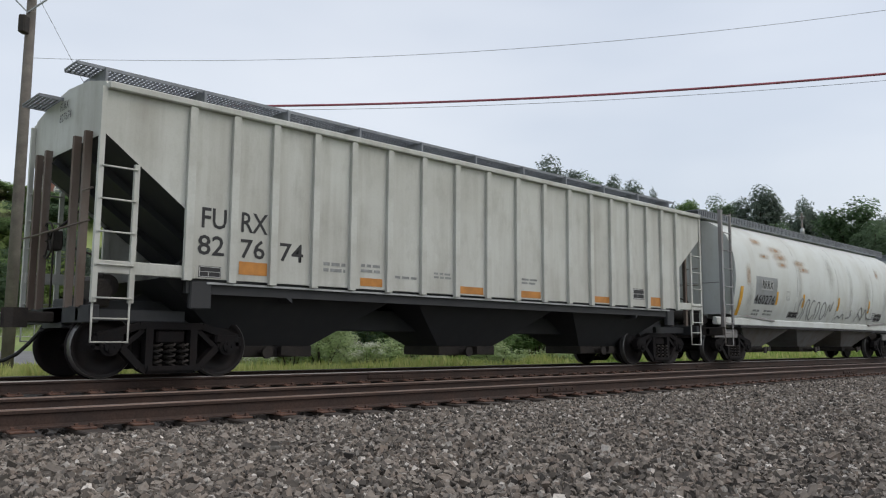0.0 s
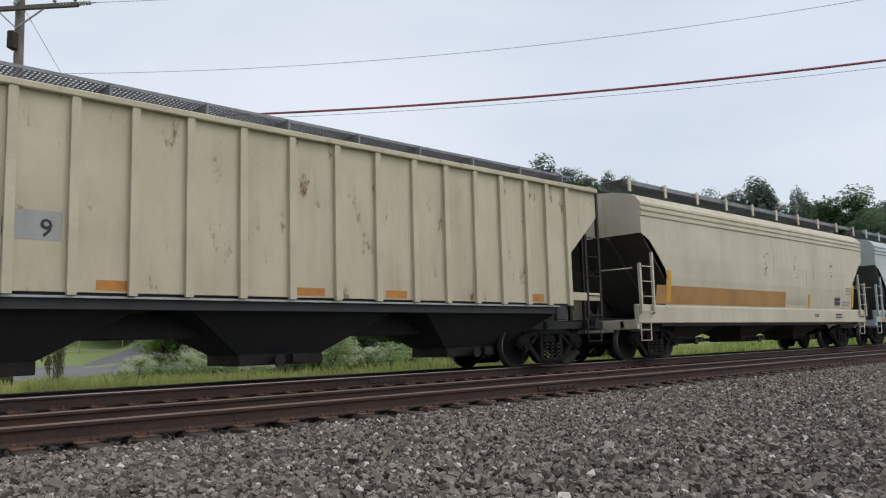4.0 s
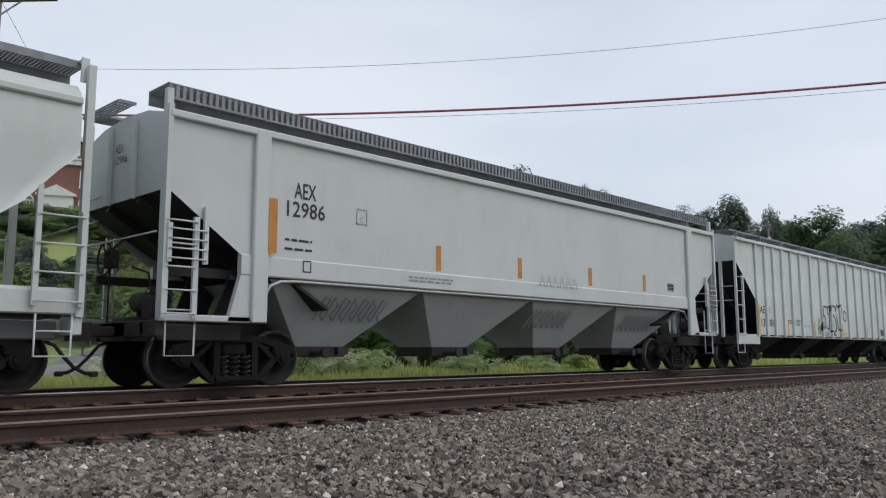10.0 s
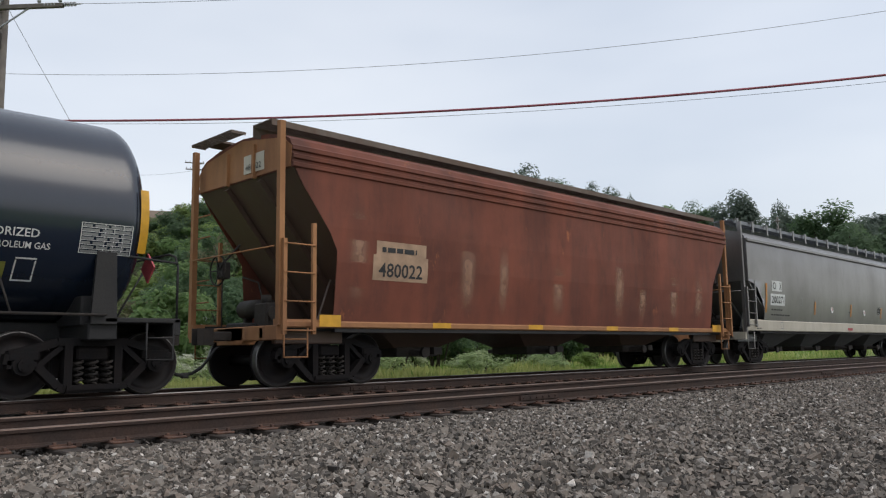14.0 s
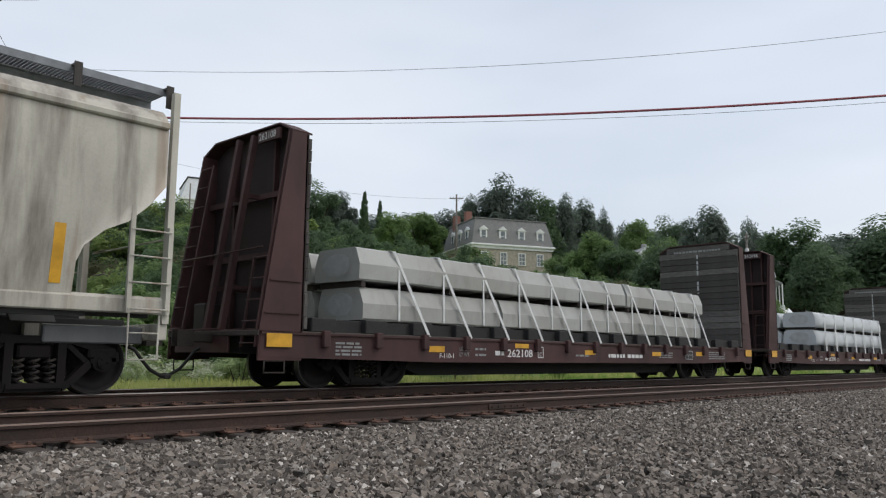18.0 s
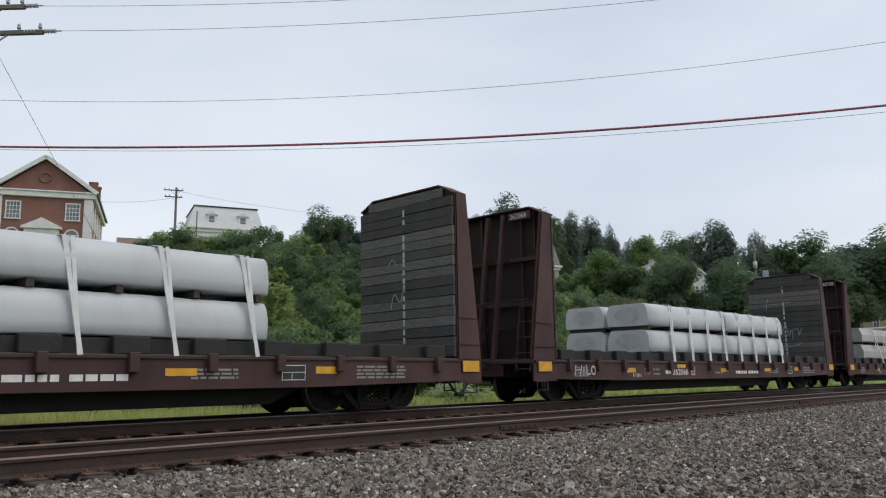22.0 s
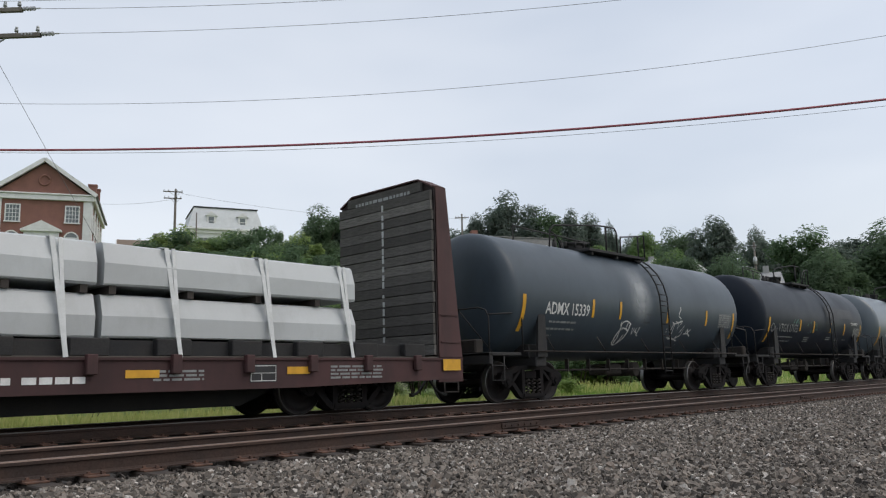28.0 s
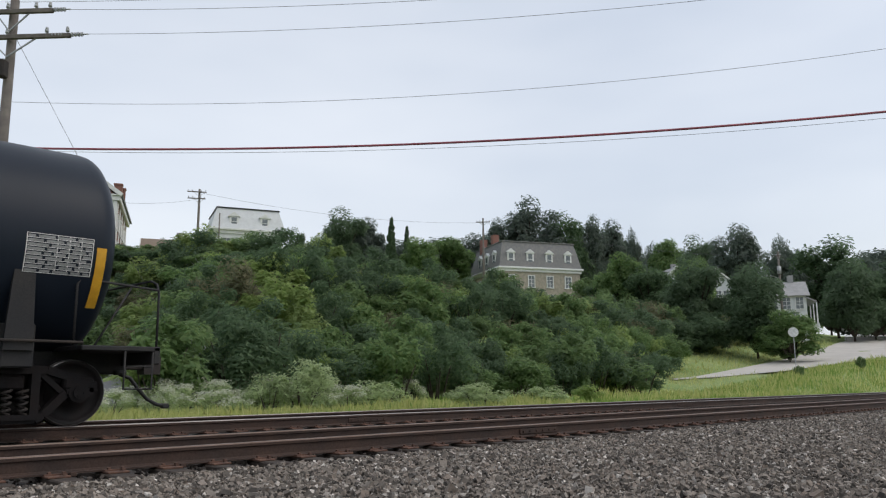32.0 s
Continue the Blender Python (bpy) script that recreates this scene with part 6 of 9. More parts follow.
# ---- tank cars ----
def tank_geo(half, r, zc, n=48, rings=9):
    g = Geo()
    d = r * 0.30
    rows = []
    prof = []
    for i in range(rings + 1):  # dished heads with a tight knuckle
        s = 1 - (i / rings) ** 1.6
        prof.append((-half + d * (1 - s), max(0.02, r * (1 - s ** 2.8) ** (1 / 2.8))))
    body = [(-(half - d) + 2 * (half - d) * i / 10, r) for i in range(1, 10)]
    for x, q in prof + body + [(-x, q) for x, q in reversed(prof)]:
        rows.append([(x, q * math.cos(2 * math.pi * i / n), zc + q * math.sin(2 * math.pi * i / n)) for i in range(n)])
    g.grid(rows, True, close=True)
    return g


def tank_car(label, s0, s1, col, r=1.5, zc=2.5, trucks=None, letters=(), bands=(), dome="manway", ladder_x=0.6, rail=(-2.9, 0.8), trim=None, tank_in=0.55):
    L = s1 - s0
    car = thing("tank_car", label, "railcar", "cars of the freight train")
    trim = trim or BLACK
    half = L / 2 - tank_in
    part("tank", tank_geo(half, r, zc), col, car)
    wrap = lambda x, z: -math.sqrt(max(0.01, r * r - (z - zc) ** 2)) - 0.009
    seams = Geo()
    for x in (-half * 0.62, -half * 0.2, half * 0.22, half * 0.62):
        seams.grid([[(x + dx, (r + 0.004) * math.cos(2 * math.pi * i / 40), zc + (r + 0.004) * math.sin(2 * math.pi * i / 40)) for i in range(40)] for dx in (-0.02, 0.02)], True, close=True)
    parts("weld_seam", seams, col, car)
    # underframe: stub sills, bolsters, saddles, side rail
    tx = trucks or (-L / 2 + 1.7, L / 2 - 1.7)
    for e, x in ((-1, tx[0]), (1, tx[1])):
        g = Geo()
        a, b = sorted((e * L / 2, e * (L / 2 - 3.2)))
        g.block(a, b, -0.33, 0.33, 0.72, 1.05, 0.02)
        part("stub_sill", g, trim, car)
        part("bolster", Geo().block(x - 0.2, x + 0.2, -1.35, 1.35, 0.78, 1.02, 0.02), trim, car)
        for y in (-1.39, 1.39):
            g = Geo()
            g.prism([(x - 0.20, 1.0), (x + 0.16, 1.0), (x + 0.12, zc - 0.42), (x + 0.06, zc - 0.36), (x - 0.10, zc - 0.36), (x - 0.13, zc - 0.42)], y - 0.03, y + 0.03)
            part("saddle_plate", g, trim, car)
        part("saddle", Geo().block(x - 0.25, x + 0.25, -1.2, 1.2, 0.98, zc - r + 0.35, 0.02), trim, car)
        p = Geo()
        a, b = sorted((e * L / 2, e * (L / 2 - 1.1)))
        p.block(a, b, -1.42, 1.42, 1.02, 1.09, 0.012)
        p.block(min(e * L / 2, e * (L / 2 - 0.1)), max(e * L / 2, e * (L / 2 - 0.1)), -1.42, 1.42, 0.84, 1.09, 0.015)
        part("end_platform", p, trim, car)
        h = Geo()
        q = e * (L / 2 - 0.05)
        h.tube([(q, -1.38, 1.08), (q, -1.38, 1.85), (q, -1.30, 2.0), (q, -1.1, 2.06), (q, 0.3, 2.06), (q, 1.2, 2.06), (q, 1.38, 1.9), (q, 1.38, 1.08)], 0.018, 7)
        h.tube([(e * (L / 2 - 0.05), -1.38, 1.9), (e * (L / 2 - 1.15), -1.38, 1.98), (e * (L / 2 - 1.2), -1.38, 1.9), (e * (L / 2 - 1.2), -1.38, 1.08)], 0.018, 7)
        h.tube([(q, -0.5, 2.06), (e * (L / 2 - 0.75), -0.9, 1.08)], 0.015, 6)
        part("end_handrail", h, trim, car)
        for s in (-1, 1):
            stirrup(car, e * (L / 2 - 0.1), e * (L / 2 - 0.5), s * 1.4, 0.5, 1.02, trim)
    g = Geo()
    for s in (-1, 1):
        g.tube([(-L / 2 + 1.1, s * 1.46, 1.12), (L / 2 - 1.1, s * 1.46, 1.12)], 0.02, 7)
        for i in range(5):
            x = -L / 2 + 2.3 + (L - 4.6) * i / 4
            g.tube([(x, s * 1.46, 1.12), (x - 0.12, s * (r * 0.86), zc - r * 0.62)], 0.014, 6)
    part("side_rail", g, GRIME if trim is BLACK else trim, car)
    pipe = Geo()
    pipe.tube([(-L / 2 + 2.6, -0.75, 0.70), (L / 2 - 2.6, -0.75, 0.70)], 0.025, 7)
    for i in range(9):
        x = -L / 2 + 2.8 + (L - 5.6) * i / 8
        pipe.box(x - 0.02, x + 0.02, -0.8, -0.7, 0.66, 0.98)
    pipe.block(-0.5, 0.3, -0.4, 0.2, 0.55, 0.85, 0.04)
    pipe.tube([(0.9, -0.5, 0.7), (0.9, 0.4, 0.7)], 0.2, 14)
    part("brake_rigging", pipe, GRIME, car)
    brake, valve = Geo(), Geo()
    valve.block(-L / 2 + 0.15, -L / 2 + 0.42, -0.9, -0.35, 1.09, 1.4, 0.03)
    n = 16
    brake.tube([(-L / 2 - 0.06, 0.9 + 0.26 * math.cos(2 * math.pi * i / n), 1.55 + 0.26 * math.sin(2 * math.pi * i / n)) for i in range(n + 1)], 0.015, 6)
    brake.tube([(-L / 2, 0.9, 1.05), (-L / 2, 0.9, 1.6)], 0.03, 6)
    part("brake_wheel", brake, GRIME, car)
    part("brake_valve", valve, GRIME, car)
    # top fittings
    top = zc + r
    x0, x1 = rail
    if dome == "housing":
        g = Geo()
        g.disc((x0 + 1.4, 0, top + 0.22), "z", 0.52, 0.26, 26).disc((x0 + 1.4, 0, top + 0.50), "z", 0.56, 0.03, 26)
        for i in range(6):
            a = i * 1.047
            g.block(x0 + 1.4 + 0.53 * math.cos(a) - 0.05, x0 + 1.4 + 0.53 * math.cos(a) + 0.05, 0.53 * math.sin(a) - 0.05, 0.53 * math.sin(a) + 0.05, top + 0.38, top + 0.5, 0.01)
    else:
        g = Geo()
        m = x0 + (x1 - x0) * 0.45
        g.disc((m, 0, top + 0.06), "z", 0.34, 0.12, 22).disc((m, 0, top + 0.2), "z", 0.38, 0.03, 22)
        g.block(m - 0.45, m - 0.3, -0.08, 0.08, top + 0.1, top + 0.25, 0.02)
        for i in range(8):
            a = i * 0.785
            g.disc((m + 0.36 * math.cos(a), 0.36 * math.sin(a), top + 0.16), "z", 0.03, 0.08, 8)
        for dx in (-1.0, -0.7):
            g.disc((m + dx, -0.1, top + 0.05), "z", 0.07, 0.12, 10).disc((m + dx, -0.1, top + 0.19), "z", 0.04, 0.05, 8)
    part("valve_housing" if dome == "housing" else "manway", g, trim, car)
    pl = Geo()
    pl.block(x0 + (x1 - x0) * 0.30, x1, -0.95, -0.42, top - 0.14, top - 0.06, 0.012)
    pl.block(x0 + (x1 - x0) * 0.30, x1, 0.42, 0.95, top - 0.14, top - 0.06, 0.012)
    for t in (0.35, 0.65, 0.95):
        x = x0 + (x1 - x0) * t
        pl.box(x - 0.04, x + 0.04, -0.9, 0.9, top - 0.22, top - 0.12)
    part("top_platform", pl, trim, car)
    h = Geo()
    z0, z1 = top - 0.1, top + 0.62
    k = x0 + (x1 - x0) * 0.52
    h.tube([(x0, -0.55, z0 - 0.05), (x0, -0.6, z1 - 0.28), (x0 + 0.15, -0.62, z1 - 0.16), (k - 0.25, -0.85, z1), (k, -0.9, z1), (k + 0.4, -0.93, z1 - 0.01), (k + 0.5, -0.93, z1 - 0.12), (k + 0.5, -0.93, z0)], 0.022, 7)
    h.tube([(k, -0.9, z0), (k, -0.9, z1)], 0.028, 7)
    h.tube([(k + 0.65, -0.93, z0), (k + 0.7, -0.93, z1 - 0.22), (x1 - 0.35, -0.93, z1 - 0.1), (x1, -0.93, z1 - 0.05), (x1, -0.93, z0)], 0.022, 7)
    h.tube([(x1 - 0.35, -0.93, z1 - 0.1), (x1 - 0.35, -0.93, z0)], 0.022, 7)
    h.tube([(x0, -0.55, z1 - 0.3), (x0 + 0.5, -0.4, z1 - 0.34), (x0 + 0.8, -0.4, z0)], 0.018, 6)
    h.tube([(x0, 0.6, z0), (x0, 0.62, z1), (x1, 0.93, z1), (x1, 0.93, z0)], 0.022, 7)
    h.tube([(k, 0.78, z0), (k, 0.78, z1)], 0.022, 7)
    part("top_handrail", h, trim, car)
    # ladder hugging the shell
    lad = Geo()
    for dx in (0.0, 0.42):
        pts = [(ladder_x + dx, -(r + 0.10) * math.sin(radians(a)), zc + (r + 0.10) * math.cos(radians(a))) for a in range(30, 96, 13)]
        lad.tube(pts + [(ladder_x + dx, -(r + 0.10), 0.55)], 0.022, 6)
    for i in range(6):
        a = radians(36 + i * 11)
        lad.tube([(ladder_x, -(r + 0.1) * math.sin(a), zc + (r + 0.1) * math.cos(a)), (ladder_x + 0.42, -(r + 0.1) * math.sin(a), zc + (r + 0.1) * math.cos(a))], 0.014, 6)
    for i in range(7):
        z = 0.62 + i * 0.32
        lad.tube([(ladder_x, -(r + 0.1), z), (ladder_x + 0.42, -(r + 0.1), z)], 0.014, 6)
    part("ladder", lad, trim, car)
    lettering(car, letters, wrap, L)
    strips(car, bands, wrap, YELLOW)
    add_trucks(car, *tx)
    add_ends(car, L / 2)
    place(car, s0, s1)
    return car, wrap, L


def table_panel(car, x0, x1, z0, z1, wrap, mat, seed, lines=9):
    """A ruled table of small print."""
    g = Geo()
    for i in range(lines + 1):
        z = z0 + (z1 - z0) * i / lines
        patch(g, x0, x1, z, z + 0.008, wrap, 0, 1)
    for f in (0.0, 0.45, 0.63, 0.81, 0.99):
        patch(g, x0 + (x1 - x0) * f, x0 + (x1 - x0) * f + 0.012, z0, z1, wrap, 0, 4)
    parts("table_rule", g, mat, car)
    bars(car, [(x0 + 0.02, x1 - 0.02, z0, z1, lines, seed)], lambda x, z: wrap(x, z) - 0.003, FADED)


TANK_BLACK = paint("tank_gloss_black", (0.011, 0.018, 0.034), (0.019, 0.027, 0.043), 0.18, 0.25, rough=0.19, width=1.2, spec=0.7)
TANK_MATT = paint("tank_dull_black", (0.010, 0.015, 0.025), (0.018, 0.023, 0.032), 0.2, 0.35, rough=0.42, spec=0.18, width=1.2)
TANK_GREY = paint("tank_slate_grey", (0.050, 0.067, 0.085), (0.032, 0.039, 0.048), 0.25, 0.35, rough=0.38, width=1.2, spec=0.3)
TANK_BLUE = paint("tank_blue_grey", (0.098, 0.122, 0.142), (0.070, 0.080, 0.090), 0.2, 0.3, rough=0.30, width=1.2, spec=0.6)

car, wrap, L = tank_car("long glossy black tank car with yellow marks and valve housing", 192.3 * K, 210.75 * K, TANK_BLACK, 1.52, 2.56, (-7.75, 7.9),
                        [("TILX", -7.51, 1.98, 0.26, 0.63, CHALK), ("306029", -6.68, 1.95, 0.26, 1.2, CHALK), ("LD LMT 162600LB  73800KG", -7.61, 1.76, 0.09, 1.62, FADED),
                         ("LT WT  100400LB  45500KG", -7.61, 1.60, 0.09, 1.60, FADED), ("NON-ODORIZED", 5.79, 2.10, 0.11, 1.2, CHALK), ("LIQUEFIED PETROLEUM GAS", 5.79, 1.94, 0.10, 1.35, CHALK)],
                        [(-8.61, -8.47, 2.0, 2.9), (-5.17, -5.05, 2.24, 2.7), (-2.43, -2.31, 2.22, 2.67), (0.29, 0.41, 2.22, 2.67), (3.06, 3.19, 2.21, 2.66), (5.82, 5.95, 2.24, 2.66), (8.3, 8.42, 2.0, 2.9)],
                        "housing", 4.6, (-1.1, 5.4), tank_in=0.42)
end_letters(car, L, [("TILX 306029", 3.02, 0.16, 0.95), ], 0.40, CHALK, 0.15)
plate_box(car, -5.07, 1.98, wrap, CHALK)
table_panel(car, 7.5, 8.2, 1.95, 2.35, wrap, CHALK, 111, 7)
g = Geo()
patch(g, 6.0, 6.65, 1.55, 1.78, wrap)
part("placard_panel", g, surface("placard_olive", (0.20, 0.20, 0.04), 0.6), car)
plate_box(car, 6.75, 1.55, wrap, CHALK, 0.26, "")
PLACARD = surface("placard_red", (0.62, 0.10, 0.12), 0.5)
g = Geo()
for e in (-1, 1):
    x = e * (L / 2 - 0.35)
    k = g.add([(x, -1.02, 1.62), (x - 0.0, -0.80, 1.84), (x, -1.02, 2.06), (x, -1.24, 1.84)])
    for i, d in enumerate((0.02,)):
        k2 = g.add([(x + e * d, -1.02, 1.62), (x + e * d, -0.80, 1.84), (x + e * d, -1.02, 2.06), (x + e * d, -1.24, 1.84)])
    g.face([k, k + 1, k + 2, k + 3]), g.face([k2, k2 + 1, k2 + 2, k2 + 3])
    for i in range(4):
        g.face([k + i, k + (i + 1) % 4, k2 + (i + 1) % 4, k2 + i])
parts("hazard_placard", g, PLACARD, car, "red diamond hazard placard")
bars(car, [(2.0, 3.6, 1.82, 1.86, 1, 112), (5.0, 5.6, 1.75, 1.85, 2, 113)], wrap, FADED)

car, wrap, L = tank_car("slate grey tank car with a pale soft-edged patch and white graffiti", 423.15 * K, 436.75 * K, TANK_GREY, 1.5, 2.44, (-4.73, 4.73),
                        [("ADMX 15339", -4.62, 1.98, 0.29, 1.80, CHALK)], [(-5.5, -5.38, 1.57, 2.39), (-2.7, -2.6, 1.97, 2.41), (-1.42, -1.32, 1.97, 2.42), (1.1, 1.2, 1.95, 2.35), (3.5, 3.6, 1.95, 2.4), (5.4, 5.5, 1.6, 2.4)],
                        ladder_x=0.55, rail=(-3.1, 1.05))
bars(car, [(-4.4, -3.3, 1.78, 1.86, 1, 221), (-4.5, -3.3, 1.62, 1.70, 1, 222), (-4.5, -4.1, 1.48, 1.54, 1, 223)], wrap, FADED)
table_panel(car, 4.4, 5.25, 1.92, 2.33, wrap, FADED, 224, 6)
g = Geo()
for pts in ([(-1.24, 1.91), (-1.19, 1.75), (-1.16, 1.5), (-1.19, 1.39)],
            [(-1.25, 1.82), (-1.14, 1.91), (-1.0, 1.94), (-0.86, 1.91), (-0.77, 1.86), (-0.79, 1.67), (-0.85, 1.52), (-0.97, 1.4), (-1.07, 1.33), (-1.19, 1.34), (-1.27, 1.4), (-1.29, 1.53), (-1.24, 1.68)],
            [(-1.16, 1.38), (-1.1, 1.77), (-1.03, 1.75), (-0.92, 1.74), (-0.79, 1.68)],
            [(-0.95, 1.59), (-1.0, 1.38)],
            [(-1.02, 1.38), (-0.95, 1.55)],
            [(-0.91, 1.89), (-0.93, 1.73)],
            [(-0.88, 1.91), (-0.78, 1.88), (-0.81, 1.76)],
            [(-0.61, 1.77), (-0.56, 1.6), (-0.5, 1.77), (-0.45, 1.67), (-0.38, 1.79), (-0.42, 1.67), (-0.35, 1.66)],
            [(-0.25, 1.8), (-0.31, 1.6), (-0.22, 1.58)],
            [(1.39, 1.89), (1.45, 1.68), (1.55, 1.92), (1.63, 1.96), (1.61, 1.69), (1.57, 1.51)],
            [(1.77, 2.0), (1.74, 1.52)],
            [(1.86, 2.0), (1.84, 1.78), (2.03, 2.01), (1.94, 1.55)],
            [(2.03, 1.71), (2.28, 1.94), (2.17, 1.64), (1.94, 1.55)],
            [(1.48, 1.99), (1.61, 1.94), (1.94, 2.0), (2.07, 2.04)],
            [(1.43, 1.57), (1.63, 1.53), (1.89, 1.53), (2.1, 1.48)],
            [(1.88, 2.43), (1.9, 2.35), (1.79, 2.22), (1.82, 2.15), (1.94, 2.11), (1.96, 2.04), (1.84, 1.99), (1.65, 2.01)],
            [(2.21, 1.34), (2.42, 1.73), (2.5, 1.82)],
            [(2.31, 1.68), (2.5, 1.69), (2.68, 1.82)],
            [(2.48, 1.81), (2.59, 1.69), (2.76, 1.62)],
            [(1.23, 1.79), (1.28, 1.79)],
            [(1.24, 1.72), (1.28, 1.71)]):
    ribbon(g, pts, 0.032, wrap)
parts("graffiti", g, CHALK, car, "thin white graffiti")
# A tall pale patch on the near side, fading towards its edges.
g = Geo()
patch(g, -1.0, 0.4, 1.7, 3.6, wrap, 0, 12)
part("wash_mark", g, wash_mat("pale_wash", (0.46, 0.48, 0.50)), car, "pale soft-edged patch")
g = Geo()
for pts in ([[(-0.09, 2.14), (0.23, 2.14), (0.19, 1.93), (-0.11, 1.92), (-0.09, 2.14)]]):
    ribbon(g, pts, 0.02, wrap)
parts("plate_frame", g, BLACK, car)

car, wrap, L = tank_car("dull black tank car with yellow stripes and faded patches", 436.85 * K, 449.65 * K, TANK_MATT, 1.5, 2.52, (-4.4, 4.4),
                        [("VTGX 17175", -4.1, 1.92, 0.29, 1.80, FADED), ("CORN SYRUP", 3.78, 2.36, 0.12, 0.85, CHALK)], [(-5.05, -4.92, 1.55, 2.40), (-2.1, -2.0, 1.99, 2.4), (-0.68, -0.58, 1.95, 2.40), (1.2, 1.3, 2.0, 2.4), (2.9, 3.0, 1.95, 2.4), (5.0, 5.1, 1.6, 2.4)],
                        ladder_x=0.9, rail=(-1.9, 0.8))
bars(car, [(-4.1, -2.6, 1.72, 1.79, 1, 231), (-4.1, -2.7, 1.58, 1.64, 1, 232), (-1.4, -0.9, 1.6, 1.8, 3, 233), (1.0, 1.5, 1.7, 1.85, 2, 234), (2.1, 2.5, 1.7, 1.8, 2, 235), (3.0, 3.4, 1.72, 1.78, 1, 236)], wrap, FADED)
table_panel(car, 4.1, 4.95, 1.88, 2.25, wrap, FADED, 237, 7)
g = Geo()
patch(g, 0.75, 4.1, 2.62, 3.02, wrap, 0, 5)
parts("repainted_patch", g, surface("patch_charcoal", (0.055, 0.057, 0.065), 0.6, scale=2, var=0.3), car)
g = Geo()
for pts in (arc(-5.0 + 0.35, 2.05, 0.14, 0.14, 0, 360, 10), [(-4.6, 1.95), (-4.45, 2.1), (-4.35, 1.95), (-4.2, 2.05)]):
    ribbon(g, pts, 0.03, wrap)
parts("graffiti", g, FADED, car)
g = Geo()
for pts in ([(-2.75, 2.25), (-2.6, 2.4), (-2.5, 2.25), (-2.35, 2.4), (-2.2, 2.25)], [(-1.3, 2.3), (-1.1, 1.9), (-0.95, 2.35), (-0.85, 1.95)], [(-0.5, 2.0), (-0.35, 2.35), (-0.25, 2.05)]):
    ribbon(g, pts, 0.035, wrap)
parts("graffiti", g, surface("graffiti_green", (0.14, 0.30, 0.24), 0.6), car, "pale green graffiti")

car, wrap, L = tank_car("blue-grey tank car with yellow stripes and a dark handrail", 449.8 * K, 462.2 * K, TANK_BLUE, 1.52, 2.56, (-4.4, 4.05),
                        [("DMIX 190037", -3.95, 2.0, 0.29, 1.73, CHALK)], [(-5.1, -4.95, 1.59, 2.43), (-2.12, -2.0, 1.96, 2.38), (0.27, 0.38, 2.0, 2.47), (2.7, 2.8, 1.98, 2.4), (5.1, 5.2, 1.6, 2.4)],
                        ladder_x=-0.65, rail=(-1.75, 1.2))
bars(car, [(-4.0, -3.7, 1.8, 1.87, 1, 241), (-3.4, -1.9, 1.8, 1.87, 1, 242), (-4.0, -3.7, 1.66, 1.73, 1, 243), (-3.4, -2.2, 1.66, 1.73, 1, 244), (-2.35, -1.9, 2.7, 3.0, 5, 245)], wrap, FADED)
table_panel(car, 3.85, 4.75, 2.09, 2.55, wrap, CHALK, 246, 7)
plate_box(car, -1.95, 2.0, wrap, CHALK)
plate_box(car, 2.75, 1.62, wrap, CHALK, 0.3, "")

car, wrap, L = tank_car("dull black tank car with a blue and white leaf emblem", 462.1 * K, 474.75 * K, TANK_MATT, 1.5, 2.5, (-4.3, 4.3),
                        [("ADMX 16288", -4.08, 2.03, 0.30, 1.78, CHALK)], [(-5.05, -4.9, 1.58, 2.28), (-2.34, -2.22, 1.96, 2.39), (0.38, 0.48, 1.97, 2.41), (1.5, 1.6, 1.95, 2.4), (3.5, 3.6, 1.95, 2.4), (5.15, 5.28, 1.6, 2.4)],
                        ladder_x=0.4, rail=(-1.4, 2.2))
bars(car, [(-3.8, -2.7, 1.82, 1.90, 1, 251), (-3.8, -2.8, 1.68, 1.75, 1, 252), (0.85, 1.15, 1.62, 1.74, 2, 253)], wrap, FADED)
table_panel(car, 4.25, 5.1, 2.0, 2.5, wrap, CHALK, 254, 9)
outer = lambda x, z: wrap(x, z) - 0.006
EMB_BLUE, EMB_GREEN = surface("emblem_blue", (0.045, 0.09, 0.42), 0.5), surface("emblem_green", (0.22, 0.40, 0.12), 0.5)


def outline(geo, pts, wr):
    k = geo.add([(x, wr(x, z), z) for x, z in pts])
    geo.face([k + i for i in range(len(pts))])


cx, cz = 2.66, 2.70
g = Geo()
for i in range(8):
    t0, t1 = -0.62 + 0.155 * i, -0.62 + 0.155 * (i + 1)
    w0, w1 = 0.70 * (1 - abs(t0) / 0.64), 0.70 * (1 - abs(t1) / 0.64)
    outline(g, [(cx - w0, cz + t0), (cx + w0, cz + t0), (cx + w1, cz + t1), (cx - w1, cz + t1)], wrap)
part("emblem_ground", g, CHALK, car)
g = Geo()
for i in range(8):
    t0, t1 = -0.56 + 0.14 * i, -0.56 + 0.14 * (i + 1)
    w0, w1 = 0.62 * (1 - abs(t0) / 0.58), 0.62 * (1 - abs(t1) / 0.58)
    outline(g, [(cx - w0, cz + t0), (cx + w0, cz + t0), (cx + w1, cz + t1), (cx - w1, cz + t1)], outer)
part("emblem_field", g, EMB_BLUE, car)
